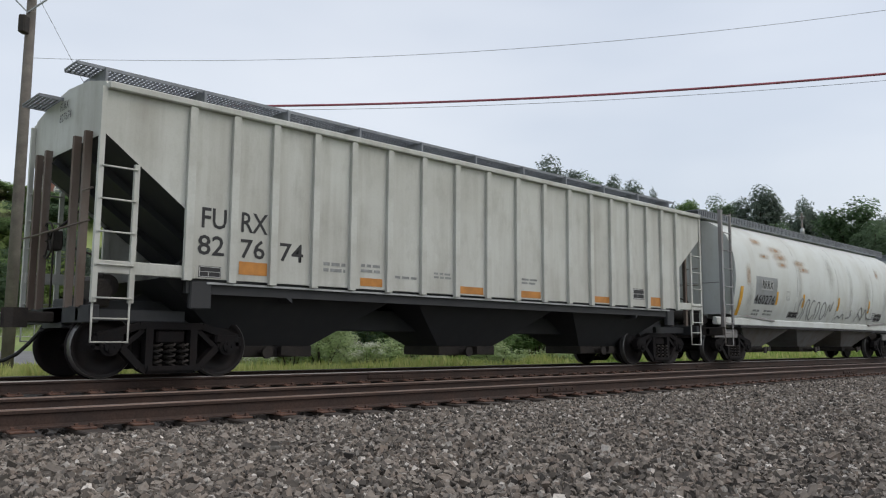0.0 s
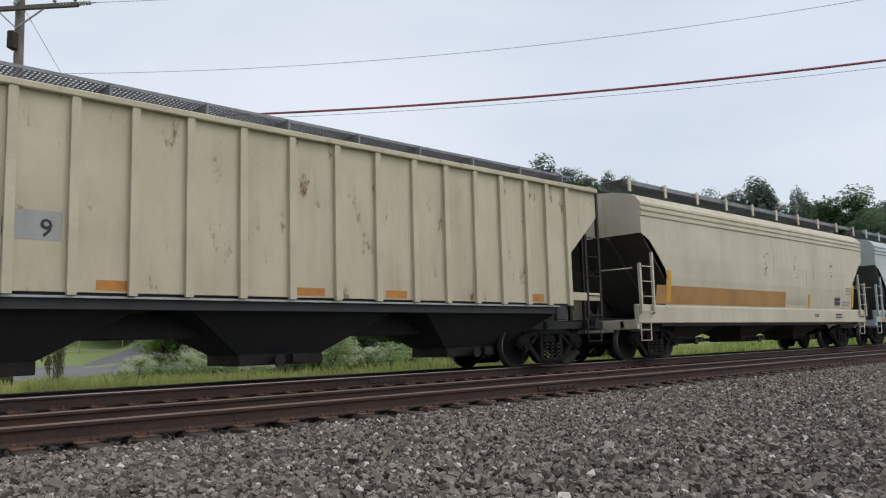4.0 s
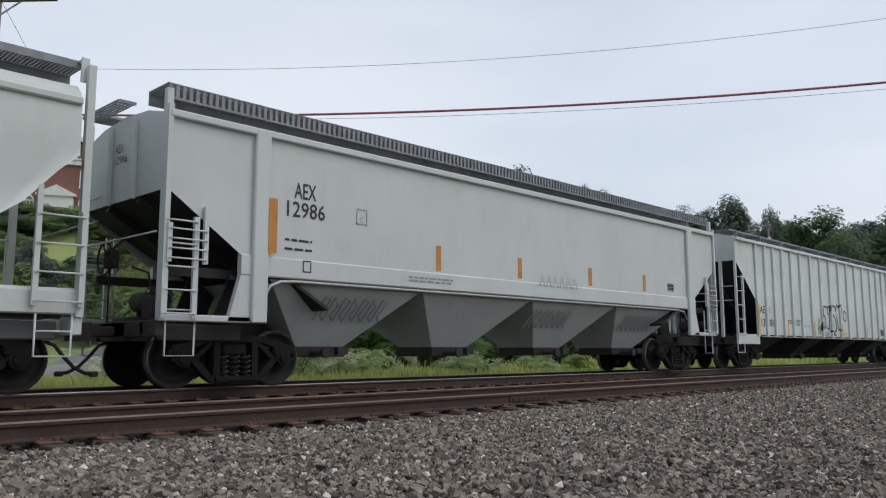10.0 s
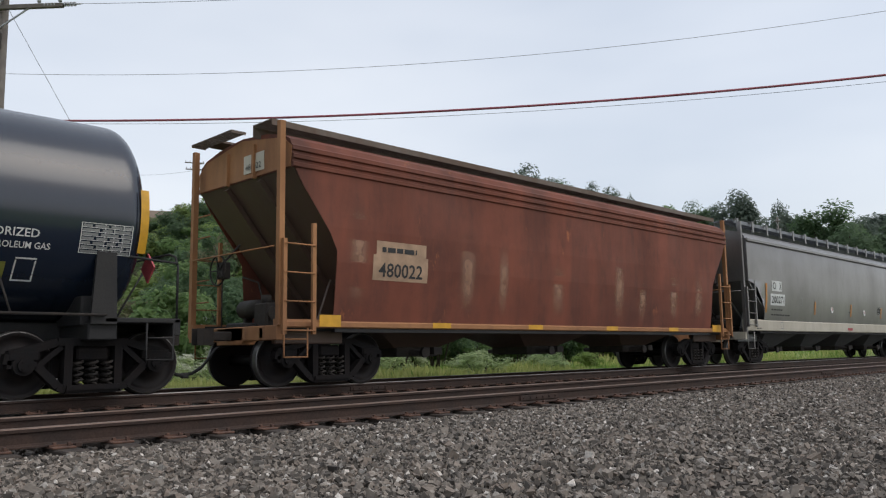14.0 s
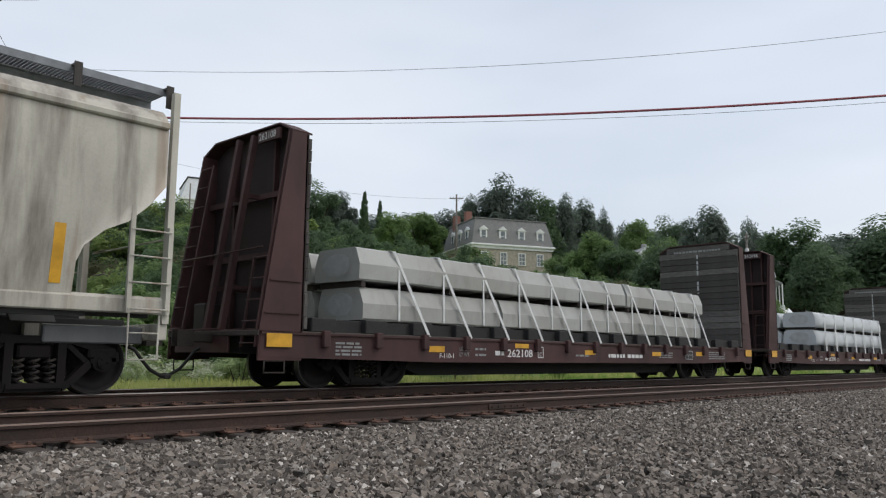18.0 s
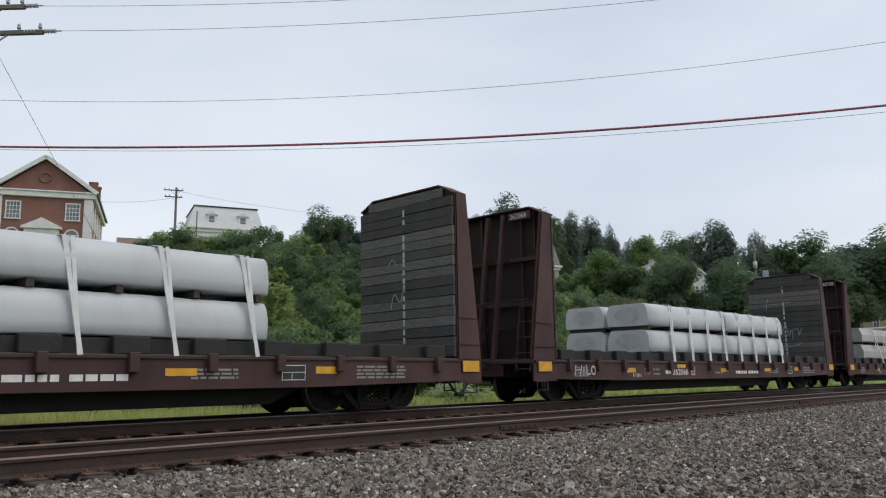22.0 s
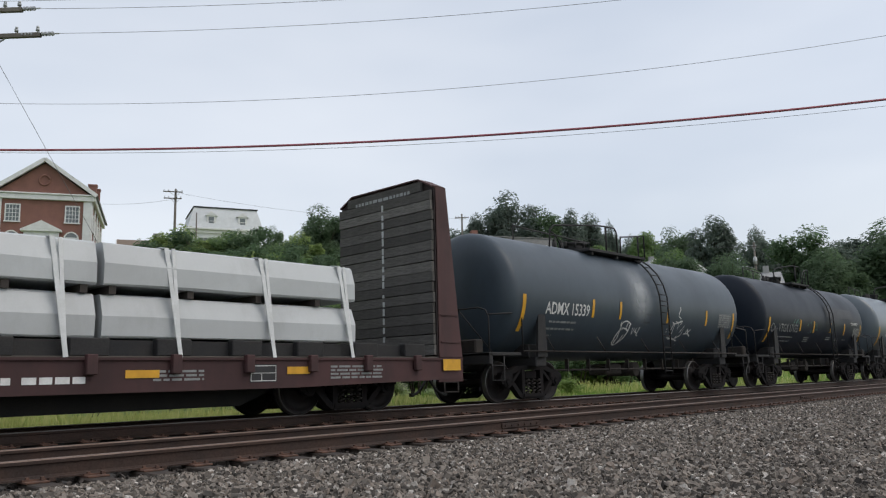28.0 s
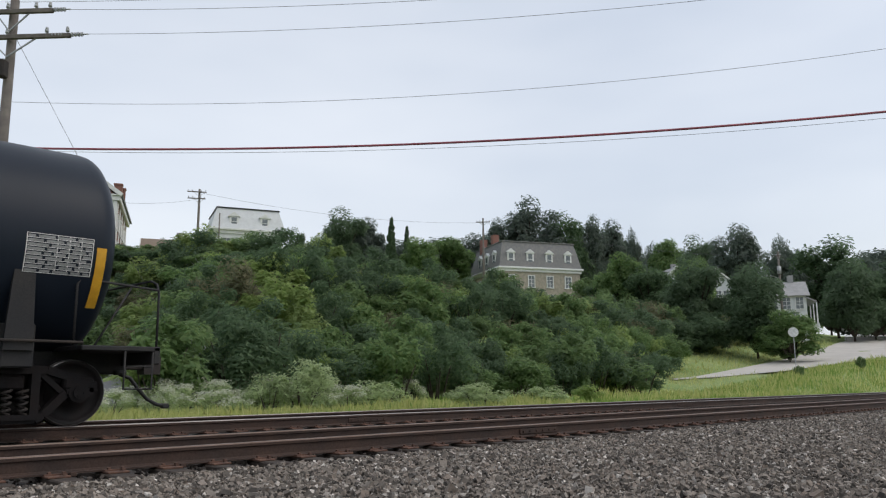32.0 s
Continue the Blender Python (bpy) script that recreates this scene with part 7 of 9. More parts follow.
for m, k, off in ((CHALK, 1.0, 0.012), (EMB_GREEN, 0.45, 0.016)):
    g = Geo()
    for i in range(8):
        t0, t1 = i / 8, (i + 1) / 8
        f = lambda t: 0.27 * k * math.sin(math.pi * min(1, t * 0.96 + 0.02)) ** 0.7
        b = lambda t: cx - 0.16 + 0.2 * t
        z = lambda t: cz - 0.60 + 0.95 * t
        outline(g, [(b(t0) - f(t0), z(t0)), (b(t0) + f(t0), z(t0)), (b(t1) + f(t1), z(t1)), (b(t1) - f(t1), z(t1))], lambda x, zz: wrap(x, zz) - off)
    part("emblem_leaf", g, m, car)
g = Geo()
for i in range(3):
    a = 2.08 + 0.44 * i
    ribbon(g, [(a, 1.68), (a + 0.18, 2.08), (a + 0.34, 1.68)], 0.03, outer)
part("emblem_bar", g, FADED, car)
g = Geo()
for i in range(6):
    ribbon(g, [(-2.95 + 0.14 * i, 1.42), (-2.9 + 0.14 * i, 1.82), (-2.78 + 0.12 * i, 1.6), (-2.9 + 0.14 * i, 1.5)], 0.03, outer)
for i in range(8):
    a = i * 0.785
    ribbon(g, [(-2.58 + 0.3 * math.cos(a), 1.62 + 0.16 * math.sin(a)), (-2.58 + 0.45 * math.cos(a), 1.62 + 0.27 * math.sin(a))], 0.02, outer)
parts("graffiti", g, FADED, car, "pale scrawled graffiti")

# ---- bulkhead flat cars and their loads ----
FLAT_RED = paint("flat_oxide_red", (0.072, 0.030, 0.030), (0.032, 0.021, 0.021), 0.5, 0.6, rough=0.7, rust=0.12, rust_col=(0.13, 0.055, 0.035), width=2.5)
PLANK_MAT = surface("weathered_plank", (0.072, 0.068, 0.064), 0.9, scale=2, grain=50, other=(0.042, 0.039, 0.038), bump_h=0.004)


# Bulkhead back plate: near-black, the shade between the ribs put into its colour.
PLATE_SHADED = paint("sooty_plate", (0.022, 0.015, 0.016), (0.035, 0.020, 0.018), 0.5, 0.5, rough=0.8)


def plank_variation(m):
    n, l = m.node_tree.nodes, m.node_tree.links
    p, info = n["Principled BSDF"], n.new("ShaderNodeObjectInfo")
    base = p.inputs["Base Color"].links[0].from_socket
    grain = noise_tex(n, l, 4.0, 6, (30, 1.2, 30))
    c = mix(n, l, ramp(n, l, info.outputs["Random"], 0.35, 1.0, 0.0, 0.85), base, (0.185, 0.175, 0.165))
    c = mix(n, l, ramp(n, l, grain, 0.40, 0.66, 0.0, 0.8), c, (0.028, 0.025, 0.023))
    l.new(c, p.inputs["Base Color"])


plank_variation(PLANK_MAT)
FL = 19.90
AFT = 0.245  # the car's middle lies this far behind the middle of its marks and load
TOP_Z = 4.62


def bulkhead(car, e):
    """One end bulkhead: steel frame, ribs and buttress plates outside, timber planks inside."""
    xf = e * (FL / 2 - (0.74 if e > 0 else 0.90))  # plane of the timber face
    hw, end = 1.46, FL / 2 - 0.02
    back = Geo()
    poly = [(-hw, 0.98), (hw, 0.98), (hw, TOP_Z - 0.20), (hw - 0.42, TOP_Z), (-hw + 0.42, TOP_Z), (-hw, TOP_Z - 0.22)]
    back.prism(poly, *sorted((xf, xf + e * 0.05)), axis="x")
    part("bulkhead_plate", back, PLATE_SHADED, car)

    def out(z, inset=0.0):
        """The slanting outer edge of the frame at the height z."""
        t = min(1.0, max(0.0, (z - 0.95) / (TOP_Z - 1.1)))
        return e * (end - inset - (end - abs(xf) - 0.34) * t)
    for y in (-hw + 0.02, hw - 0.02):
        g = Geo()
        g.prism([(xf + e * 0.02, 0.50), (e * end, 0.50), (out(1.0), 1.0), (out(TOP_Z - 0.18), TOP_Z - 0.18), (xf + e * 0.02, TOP_Z - 0.18)], y - 0.02, y + 0.02)
        plate = part("buttress", g, FLAT_RED, car)
        g = Geo()
        w = -0.05 if y > 0 else 0.05
        g.beam((out(1.0, 0.02), y + w, 1.0), (out(TOP_Z - 0.2, 0.02), y + w, TOP_Z - 0.2), 0.10, 0.03, (0, 1, 0))
        for z in (1.28, 1.82):
            g.box(*sorted((xf + e * 0.1, out(z, 0.04))), *sorted((y - 0.5 * w, y - 0.9 * w)), z - 0.012, z + 0.012)
        part("buttress_flange", g, FLAT_RED, plate)
    for y in (-0.26, 0.22):  # the two slanting main ribs
        g = Geo()
        g.beam((out(0.95, 0.04), y, 0.95), (out(TOP_Z - 0.1, 0.02), y, TOP_Z - 0.08), 0.11, 0.09, (0, 1, 0))
        for z in (1.75, 3.42):
            g.box(*sorted((xf + e * 0.06, out(z, 0.06))), y - 0.03, y + 0.03, z - 0.04, z + 0.04)
        part("bulkhead_rib", g, FLAT_RED, car)
    cross = Geo()
    for y in (-1.04, -0.64, 0.62):
        x = xf + e * 0.05
        cross.box(*sorted((x, x + e * 0.09)), y - 0.025, y + 0.025, 0.95, TOP_Z - 0.03)
    for z in (2.35, 3.42):
        x = xf + e * 0.13
        cross.box(*sorted((x, x + e * 0.06)), -hw + 0.05, hw - 0.05, z - 0.05, z + 0.05)
    parts("cross_frame", cross, FLAT_RED, car)
    deep = Geo()
    deep.block(*sorted((xf + e * 0.06, e * (end - 0.06))), -hw + 0.1, hw - 0.1, 0.93, 1.02, 0.01)
    deep.block(*sorted((e * (end - 0.05), e * end)), -0.55, 1.2, 0.62, 1.0, 0.01)
    part("end_sill", deep, FLAT_RED, car)
    lad = Geo()
    for y0, y1, low, high in ((-1.36, -0.96, 0.72, 2.25), (0.98, 1.38, 1.0, TOP_Z - 0.45)):
        n = int((high - low) / 0.36)
        for i in range(n + 1):
            z = low + 0.06 + (high - low - 0.1) * i / n
            lad.tube([(out(z, -0.03), y0, z), (out(z, -0.03), y1, z)], 0.013, 6)
        for y in (y0, y1):
            lad.beam((out(low), y, low), (out(high), y, high), 0.04)
    lad.tube([(out(2.35, -0.06), -1.25, 2.38), (out(2.35, -0.06), 1.4, 2.33)], 0.014, 6)
    lad.tube([(e * (end + 0.04), -0.35, 1.02), (e * (end + 0.04), 1.4, 1.02)], 0.016, 6)
    part("end_ladder", lad, FLAT_RED, car)
    n = 17
    h = (TOP_Z - 0.06 - 1.02) / n
    if "plank" not in PROTO:
        for key, w in (("plank", hw - 0.02), ("plank_short", hw - 0.30)):
            PROTO[key] = Geo().block(-0.035, 0.035, -w, w, -h / 2 + 0.006, h / 2 - 0.006, 0.006).mesh("plank", PLANK_MAT)
    rnd = random.Random(int(e * 3 + 7) + len(TRAIN))
    for i in range(n):
        m = PROTO["plank_short" if i == n - 1 else "plank"]
        part("plank", m, None, car, at=pose(xf - e * (0.037 + rnd.uniform(0, 0.02)), rnd.uniform(-0.012, 0.012), 1.02 + h * (i + 0.5), rnd.uniform(-0.25, 0.25), rnd.uniform(-1.5, 1.5), 0))
    g = Geo()
    rnd = random.Random(3)
    for i in range(17):
        x = xf - e * 0.09
        z = 1.15 + 0.185 * i
        g.box(min(x, x + e * 0.02), max(x, x + e * 0.02), -0.03, 0.03, z, z + rnd.uniform(0.10, 0.17))
    parts("bolt", g, GALV, car)
    g = Geo()
    x = xf + e * 0.14
    for y in (-1, 1):
        g.beam((x, y * hw, TOP_Z - 0.20), (x, y * (hw - 0.42), TOP_Z + 0.008), 0.40, 0.03, (0, 0, 1))
    g.box(x - 0.20, x + 0.20, -hw + 0.42, hw - 0.42, TOP_Z - 0.007, TOP_Z + 0.02)
    part("bulkhead_cap", g, FLAT_RED, car)
    if e > 0:  # a worn line of lettering along the top plank
        rnd, g = random.Random(4), Geo()
        y = -0.85
        while y < 0.85:
            w = rnd.uniform(0.05, 0.16)
            g.box(xf - 0.088, xf - 0.085, y, y + w, TOP_Z - 0.27, TOP_Z - 0.20)
            y += w + 0.035
        parts("stencil_bar", g, FADED, car)


def flat_car(s0, number, extra):
    car = thing("bulkhead_flat_car", "oxide-red bulkhead flat car with timber-faced ends, carrying wrapped bundles", "railcar", "cars of the freight train")
    deck = Geo()
    deck.block(-FL / 2, FL / 2, -1.46, 1.46, 0.90, 0.99, 0.012)
    part("deck", deck, paint("deck_dark", (0.05, 0.042, 0.038), rough=0.85) if "deck" not in bpy.data.materials else bpy.data.materials["deck"], car)
    for s in (-1, 1):
        g = Geo()
        y0, y1 = sorted((s * 1.47, s * 1.40))
        g.prism([(-FL / 2 + 0.05, 0.93), (FL / 2 - 0.05, 0.93), (FL / 2 - 0.05, 0.56), (FL / 2 - 1.0, 0.54), (FL / 2 - 4.2, 0.48), (-FL / 2 + 4.2, 0.48), (-FL / 2 + 1.0, 0.54), (-FL / 2 + 0.05, 0.56)], y0, y1)
        y0, y1 = sorted((s * 1.50, s * 1.40))
        g.box(-FL / 2 + 0.05, FL / 2 - 0.05, y0, y1, 0.93, 0.965)
        part("side_sill", g, FLAT_RED, car)
    g = Geo()
    g.prism([(-FL / 2 + 0.2, 0.88), (FL / 2 - 0.2, 0.88), (FL / 2 - 0.3, 0.62), (FL / 2 - 3.6, 0.58), (FL / 2 - 4.6, 0.20), (-FL / 2 + 4.6, 0.20), (-FL / 2 + 3.6, 0.58), (-FL / 2 + 0.3, 0.62)], -0.55, 0.55)
    for i in range(9):
        x = -FL / 2 + 3.2 + (FL - 6.4) * i / 8
        g.box(x - 0.04, x + 0.04, -1.38, 1.38, 0.62, 0.9)
    parts("centre_sill", g, BLACK, car)
    if "stake" not in PROTO:
        st = Geo()
        st.block(-0.075, 0.075, -0.05, 0.05, -0.14, 0.14, 0.012)
        PROTO["stake"] = st.mesh("stake_pocket", FLAT_RED)
        bk = Geo()
        bk.block(-0.13, 0.13, -1.42, 1.42, 0.0, 0.245, 0.015)
        for s in (-1, 1):
            bk.block(-0.27, 0.27, s * 1.37 - 0.09, s * 1.37 + 0.09, 0.0, 0.25, 0.015)
        PROTO["bunk"] = bk.mesh("bunk", BLACK)
    for i in range(15):
        x = -FL / 2 + 1.35 + (FL - 2.7) * i / 14
        for s in (-1, 1):
            part("stake_pocket", PROTO["stake"], None, car, at=pose(x, s * 1.52, 0.87))
        part("bunk", PROTO["bunk"], None, car, at=pose(x, 0, 0.985))
    for s in (-1, 1):
        g = Geo().block(-FL / 2 + 1.3, FL / 2 - 1.3, s * 1.28 - 0.05, s * 1.28 + 0.05, 0.985, 1.215, 0.01)
        part("deck_curb", g, BLACK, car)
    bulkhead(car, -1)
    end_letters(car, FL, [(number, TOP_Z - 0.24, 0.13, 0.5)], 0.52, CHALK, -0.52)
    g = Geo().box(-FL / 2 + 0.52, -FL / 2 + 0.58, -1.10, -0.45, TOP_Z - 0.27, TOP_Z - 0.08)
    part("number_board", g, FLAT_RED, car)
    bulkhead(car, 1)
    wrap = lambda x, z: -1.476
    lettering(car, [(number, -3.52, 0.60, 0.17, 0.92, CHALK), ("F-110-1", -5.69, 0.56, 0.10, 0.42, CHALK), ("LD LMT", -5.09, 0.72, 0.08, 0.36, FADED), ("LT WT", -5.09, 0.60, 0.08, 0.30, FADED)], wrap, FL)
    bars(car, [(-3.94, -3.64, 0.60, 0.77, 1, 161), (0.66, 1.48, 0.585, 0.75, 1, 162), (1.61, 2.46, 0.585, 0.75, 1, 163)], wrap, CHALK, "emblem_bar")
    bars(car, [(-4.6, -4.25, 0.72, 0.8, 1, 164), (-4.6, -4.25, 0.60, 0.68, 1, 165), (-8.35, -7.75, 0.58, 0.84, 4, 166), (3.36, 4.16, 0.62, 0.8, 3, 167), (6.55, 7.75, 0.6, 0.85, 4, 168), (-0.85, -0.25, 0.62, 0.7, 1, 169)], wrap, FADED)
    plate_box(car, -2.40, 0.59, wrap, CHALK, 0.22)
    data_panel(car, 4.95, 0.58, 0.5, 0.28, wrap)
    strips(car, [(-6.0, -5.55, 0.68, 0.80), (-3.25, -2.75, 0.80, 0.9), (-0.45, 0.05, 0.68, 0.79), (2.95, 3.45, 0.68, 0.79), (5.65, 6.1, 0.70, 0.82)], lambda x, z: -1.482, YELLOW)
    for e in (-1, 1):
        g = Geo()
        patch(g, min(e * (FL / 2 - 0.14), e * (FL / 2 - 0.64)), max(e * (FL / 2 - 0.14), e * (FL / 2 - 0.64)), 0.72, 0.94, lambda x, z: -1.512)
        part("reflector_plate", g, YELLOW, car)
        stirrup(car, e * (FL / 2 - 0.15), e * (FL / 2 - 0.55), -1.44, 0.30, 0.58, GRIME)
        stirrup(car, e * (FL / 2 - 0.15), e * (FL / 2 - 0.55), 1.44, 0.30, 0.58, GRIME)
        brk = Geo()
        brk.block(min(e * (FL / 2 - 0.1), e * (FL / 2 - 0.5)), max(e * (FL / 2 - 0.1), e * (FL / 2 - 0.5)), 0.35, 0.75, 1.0, 1.5, 0.03)
        part("brake_gear", brk, GRIME, car)
    if extra == 3:
        g = Geo()
        for pts in ([(-8.35, 0.62), (-8.3, 0.86)], [(-8.35, 0.74), (-8.1, 0.76)], [(-8.12, 0.62), (-8.06, 0.86)], [(-7.98, 0.62), (-7.95, 0.84)], [(-7.85, 0.86), (-7.84, 0.64), (-7.68, 0.66)], arc(-7.55, 0.74, 0.09, 0.1, 0, 360, 10)):
            ribbon(g, pts, 0.035, wrap)
        parts("graffiti", g, CHALK, car, "white hand-lettered graffiti")
    if extra in (3, 2):
        g = Geo()
        strokes = (flowing([(-0.75, 2.25), (-0.45, 2.55), (-0.2, 2.5), (-0.25, 1.95), (-0.4, 1.7), (-0.2, 2.1), (0.05, 2.75), (0.1, 2.0), (0.3, 2.5), (0.28, 1.95)]),
                   flowing([(-0.3, 2.2), (0.15, 2.3), (0.55, 2.45), (0.5, 2.05), (0.65, 2.4)]), flowing([(-0.5, 1.75), (0.1, 1.65), (0.6, 1.8)]), [(-0.85, 3.42), (0.35, 3.5)], [(-0.72, 3.2), (-0.62, 3.7)])
        for pts in strokes if extra == 3 else (flowing([(-0.4, 2.1), (-0.3, 2.5), (-0.1, 2.15), (0.0, 2.55)]), [(-0.5, 3.05), (-0.35, 3.2), (-0.2, 3.05)]):
            ribbon(g, pts, 0.028, lambda x, z: 0.0)
        parts("graffiti", g, FADED, car, "pale scrawl on the planks", at=pose(FL / 2 - 0.84, 0, 0, 0, 0, -90))
    add_trucks(car, -FL / 2 + 2.65, FL / 2 - 2.65)
    add_ends(car, FL / 2)
    place(car, s0, s0 + FL)
    return car


WRAP_W = paint("wrap_white", (0.50, 0.53, 0.55), (0.36, 0.37, 0.38), 0.25, 0.35, rough=0.42, width=0.5)
WRAP_G = paint("wrap_dirty", (0.37, 0.375, 0.36), (0.22, 0.21, 0.185), 0.35, 0.55, rough=0.5, width=0.5)
WRAP_B = paint("wrap_grey_white", (0.47, 0.49, 0.50), (0.34, 0.34, 0.34), 0.3, 0.4, rough=0.42, width=0.5)
END_MARK = surface("bundle_end_smudge", (0.385, 0.39, 0.395), 0.7, scale=5, other=(0.47, 0.485, 0.49))
STRAP = surface("strap_white", (0.68, 0.69, 0.69), 0.6, scale=5, var=0.2)
BLOCK = surface("dunnage_dark", (0.06, 0.05, 0.045), 0.9)


def bundle(x0, x1, y0, y1, z0, z1, boxy):
    """One long wrapped bundle with drawn-in upper edges and slack, uneven faces."""
    g = Geo()
    n = max(6, int((x1 - x0) / 0.7))
    rnd = random.Random(int((x0 + y0 * 7 + z0 * 13) * 10))
    rows = []
    h = z1 - z0
    if boxy:  # six-sided: upright below, leaning in above
        half = [(0.03, 0.0), (0.0, 0.05), (-0.005, 0.50), (0.10, 0.96), (0.15, 1.0)]
    else:  # rounded
        half = [(0.04, 0.0), (0.008, 0.05), (-0.004, 0.30), (0.0, 0.55), (0.04, 0.80), (0.10, 0.96), (0.17, 1.0)]
    sec = [(y0 + a, z0 + b * h) for a, b in half] + [(y1 - a, z0 + b * h) for a, b in reversed(half)]
    for i in range(n + 1):
        x = x0 + (x1 - x0) * i / n
        rows.append([(x, y + rnd.uniform(-0.008, 0.008), z + rnd.uniform(-0.008, 0.008)) for y, z in sec])
    ks = g.grid(rows, not boxy, close=True)
    for k in (ks[0], ks[-1]):
        g.face([k + i for i in range(len(sec))])
    return g


def load(car_s0, lower, upper, mat, straps):
    mid = car_s0 + FL / 2 - AFT
    base = 1.24
    for spans, z0, z1 in ((lower, base, base + 0.62), (upper or lower, base + 0.735, base + 1.355)):
        for a, b in spans:
            for y0, y1 in ((-1.36, -0.06), (0.06, 1.36)):
                ob = thing("wrapped_bundle", "long bundle in pale plastic wrap, strapped on a flat car", "bundle", "wrapped bundles on the flat cars")
                part("wrap", bundle(a, b, y0, y1, z0, z1, mat is not WRAP_W), mat, ob)
                for e, x in ((-1, a - 0.012), (1, b + 0.012)):
                    g = Geo()
                    cy, cz = (y0 + y1) / 2, (z0 + z1) / 2
                    k = g.add([(x, cy + 0.42 * math.cos(i * 0.524) * (1 + 0.12 * math.sin(i * 5)), cz + 0.22 * math.sin(i * 0.524)) for i in range(12)])
                    g.face([k + i for i in range(12)])
                    part("end_label", g, END_MARK, ob)
                if z0 > base + 0.1:
                    g = Geo()
                    for i in range(int((b - a) / 1.2) + 1):
                        x = min(b - 0.15, a + 0.15 + 1.2 * i)
                        g.box(x - 0.05, x + 0.05, y0 + 0.05, y1 - 0.05, base + 0.62, base + 0.735)
                    parts("dunnage", g, BLOCK, ob)
                TRAIN.append((ob, mid))
    for x, lean in straps:
        ob = thing("tie_down_strap", "white webbing strap drawn down over the bundles", "strap", "straps over the bundles")
        for s in (-1, 1):
            g = Geo()
            g.beam((x, s * 1.33, base + 1.35), (x + lean, s * 1.485, 0.97), 0.065, 0.012, (0, 1, 0))
            if mat is WRAP_G:
                g.beam((x + 0.10, s * 1.375, base + 1.0), (x + 0.12, s * 1.377, base + 0.02), 0.05, 0.012, (0, 1, 0))
            else:
                g.beam((x + 0.11, s * 1.33, base + 1.35), (x + lean * 0.8 + 0.03, s * 1.487, 0.97), 0.055, 0.012, (0, 1, 0))
            parts("webbing", g, STRAP, ob)
        g = Geo()
        g.beam((x, -1.2, base + 1.372), (x, 1.2, base + 1.372), 0.075, 0.012)
        for s in (-1, 1):
            g.beam((x, s * 1.2, base + 1.372), (x, s * 1.33, base + 1.35), 0.075, 0.012)
        part("webbing", g, STRAP, ob)
        TRAIN.append((ob, mid))


FLATS = [271.15 + 21.87 * i for i in range(7)]
even = lambda a, b, n, lean: [(a + (b - a) * i / (n - 1), lean) for i in range(n)]
LOADS = [([(-7.4, -3.4), (-3.3, 6.5)], [(-7.5, 2.0), (2.1, 6.7)], WRAP_G, even(-6.6, 6.0, 11, 0.85)),
         ([(-4.35, 5.15)], None, WRAP_W, even(-3.2, 4.9, 7, -0.3)),
         ([(-4.8, 5.0)], None, WRAP_W, even(-3.8, 4.5, 7, 0.25)),
         ([(-4.3, 0.55), (0.65, 5.35)], None, WRAP_W, even(-3.0, 5.0, 8, -0.15)),
         ([(-7.05, -2.5), (-2.4, 6.9)], None, WRAP_G, even(-5.3, 6.4, 10, 0.8)),
         ([(-5.3, 5.15)], None, WRAP_W, even(-4.2, 4.8, 8, 0.3)),
         ([(-6.9, 2.8), (2.9, 7.45)], None, WRAP_B, even(-6.0, 7.1, 9, 0.2))]
for i, (s, number, spec) in enumerate(zip(FLATS, ("262108", "262096", "262203", "262066", "262152", "262096", "262019"), LOADS)):
    flat_car(s * K + 0.07, number, i)
    load(s * K + 0.07, *spec)

# ---- plants ----
def leaf_quads(geo, centre, radius, count, size, rnd, mi=0, flat=0.75, up=1.2):
    """Single leaves scattered over a clump, turned mostly outward and up."""
    cx, cy, cz = centre
    for _ in range(count):
        d = Vector((rnd.gauss(0, 1), rnd.gauss(0, 1), rnd.gauss(0, 1))).normalized()
        p = Vector((cx, cy, cz)) + Vector((d.x * radius, d.y * radius, d.z * radius * flat)) * (rnd.uniform(0.25, 1.0) ** 0.5)
        n = (d + Vector((0, 0, up)) + Vector((rnd.uniform(-1, 1), rnd.uniform(-1, 1), rnd.uniform(-1, 1))) * 0.8).normalized()
        a = n.orthogonal().normalized()
        b = n.cross(a)
        t = rnd.uniform(0, 6.283)
        a, b = a * math.cos(t) + b * math.sin(t), b * math.cos(t) - a * math.sin(t)
        s = size * rnd.uniform(0.6, 1.3)
        k = geo.add([p - a * s - b * s * 0.35, p - a * s * 0.7 + b * s * 0.5, p + a * s])
        geo.face([k, k + 1, k + 2], mi=mi)


def shrub_mesh(seed, mat, clumps=15, leaves=85, size=0.15, blossom=0):
    """A shrub about 2 m wide and 2 m high on z = 0: stems below, uneven leafy clumps above."""
    rnd = random.Random(seed)
    g = Geo()
    spots = []
    for i in range(clumps):
        a, r = rnd.uniform(0, 6.283), 0.95 * math.sqrt(rnd.random())
        z = 0.35 + (1.55 - 0.6 * r) * rnd.random() ** 0.7
        spots.append((r * math.cos(a), r * math.sin(a), z))
        leaf_quads(g, spots[-1], rnd.uniform(0.26, 0.48), leaves, size, rnd)
    if blossom:
        for p in spots:
            if p[2] > 0.8:
                leaf_quads(g, (p[0], p[1], p[2] + 0.22), 0.34, blossom, 0.055, rnd, 2, 0.6)
    me = bpy.data.meshes.new("shrub")
    me.from_pydata(g.v, [], g.f)
    me.polygons.foreach_set("material_index", g.m)
    for m in (mat, mat, BLOSSOM):
        me.materials.append(m)
    return me


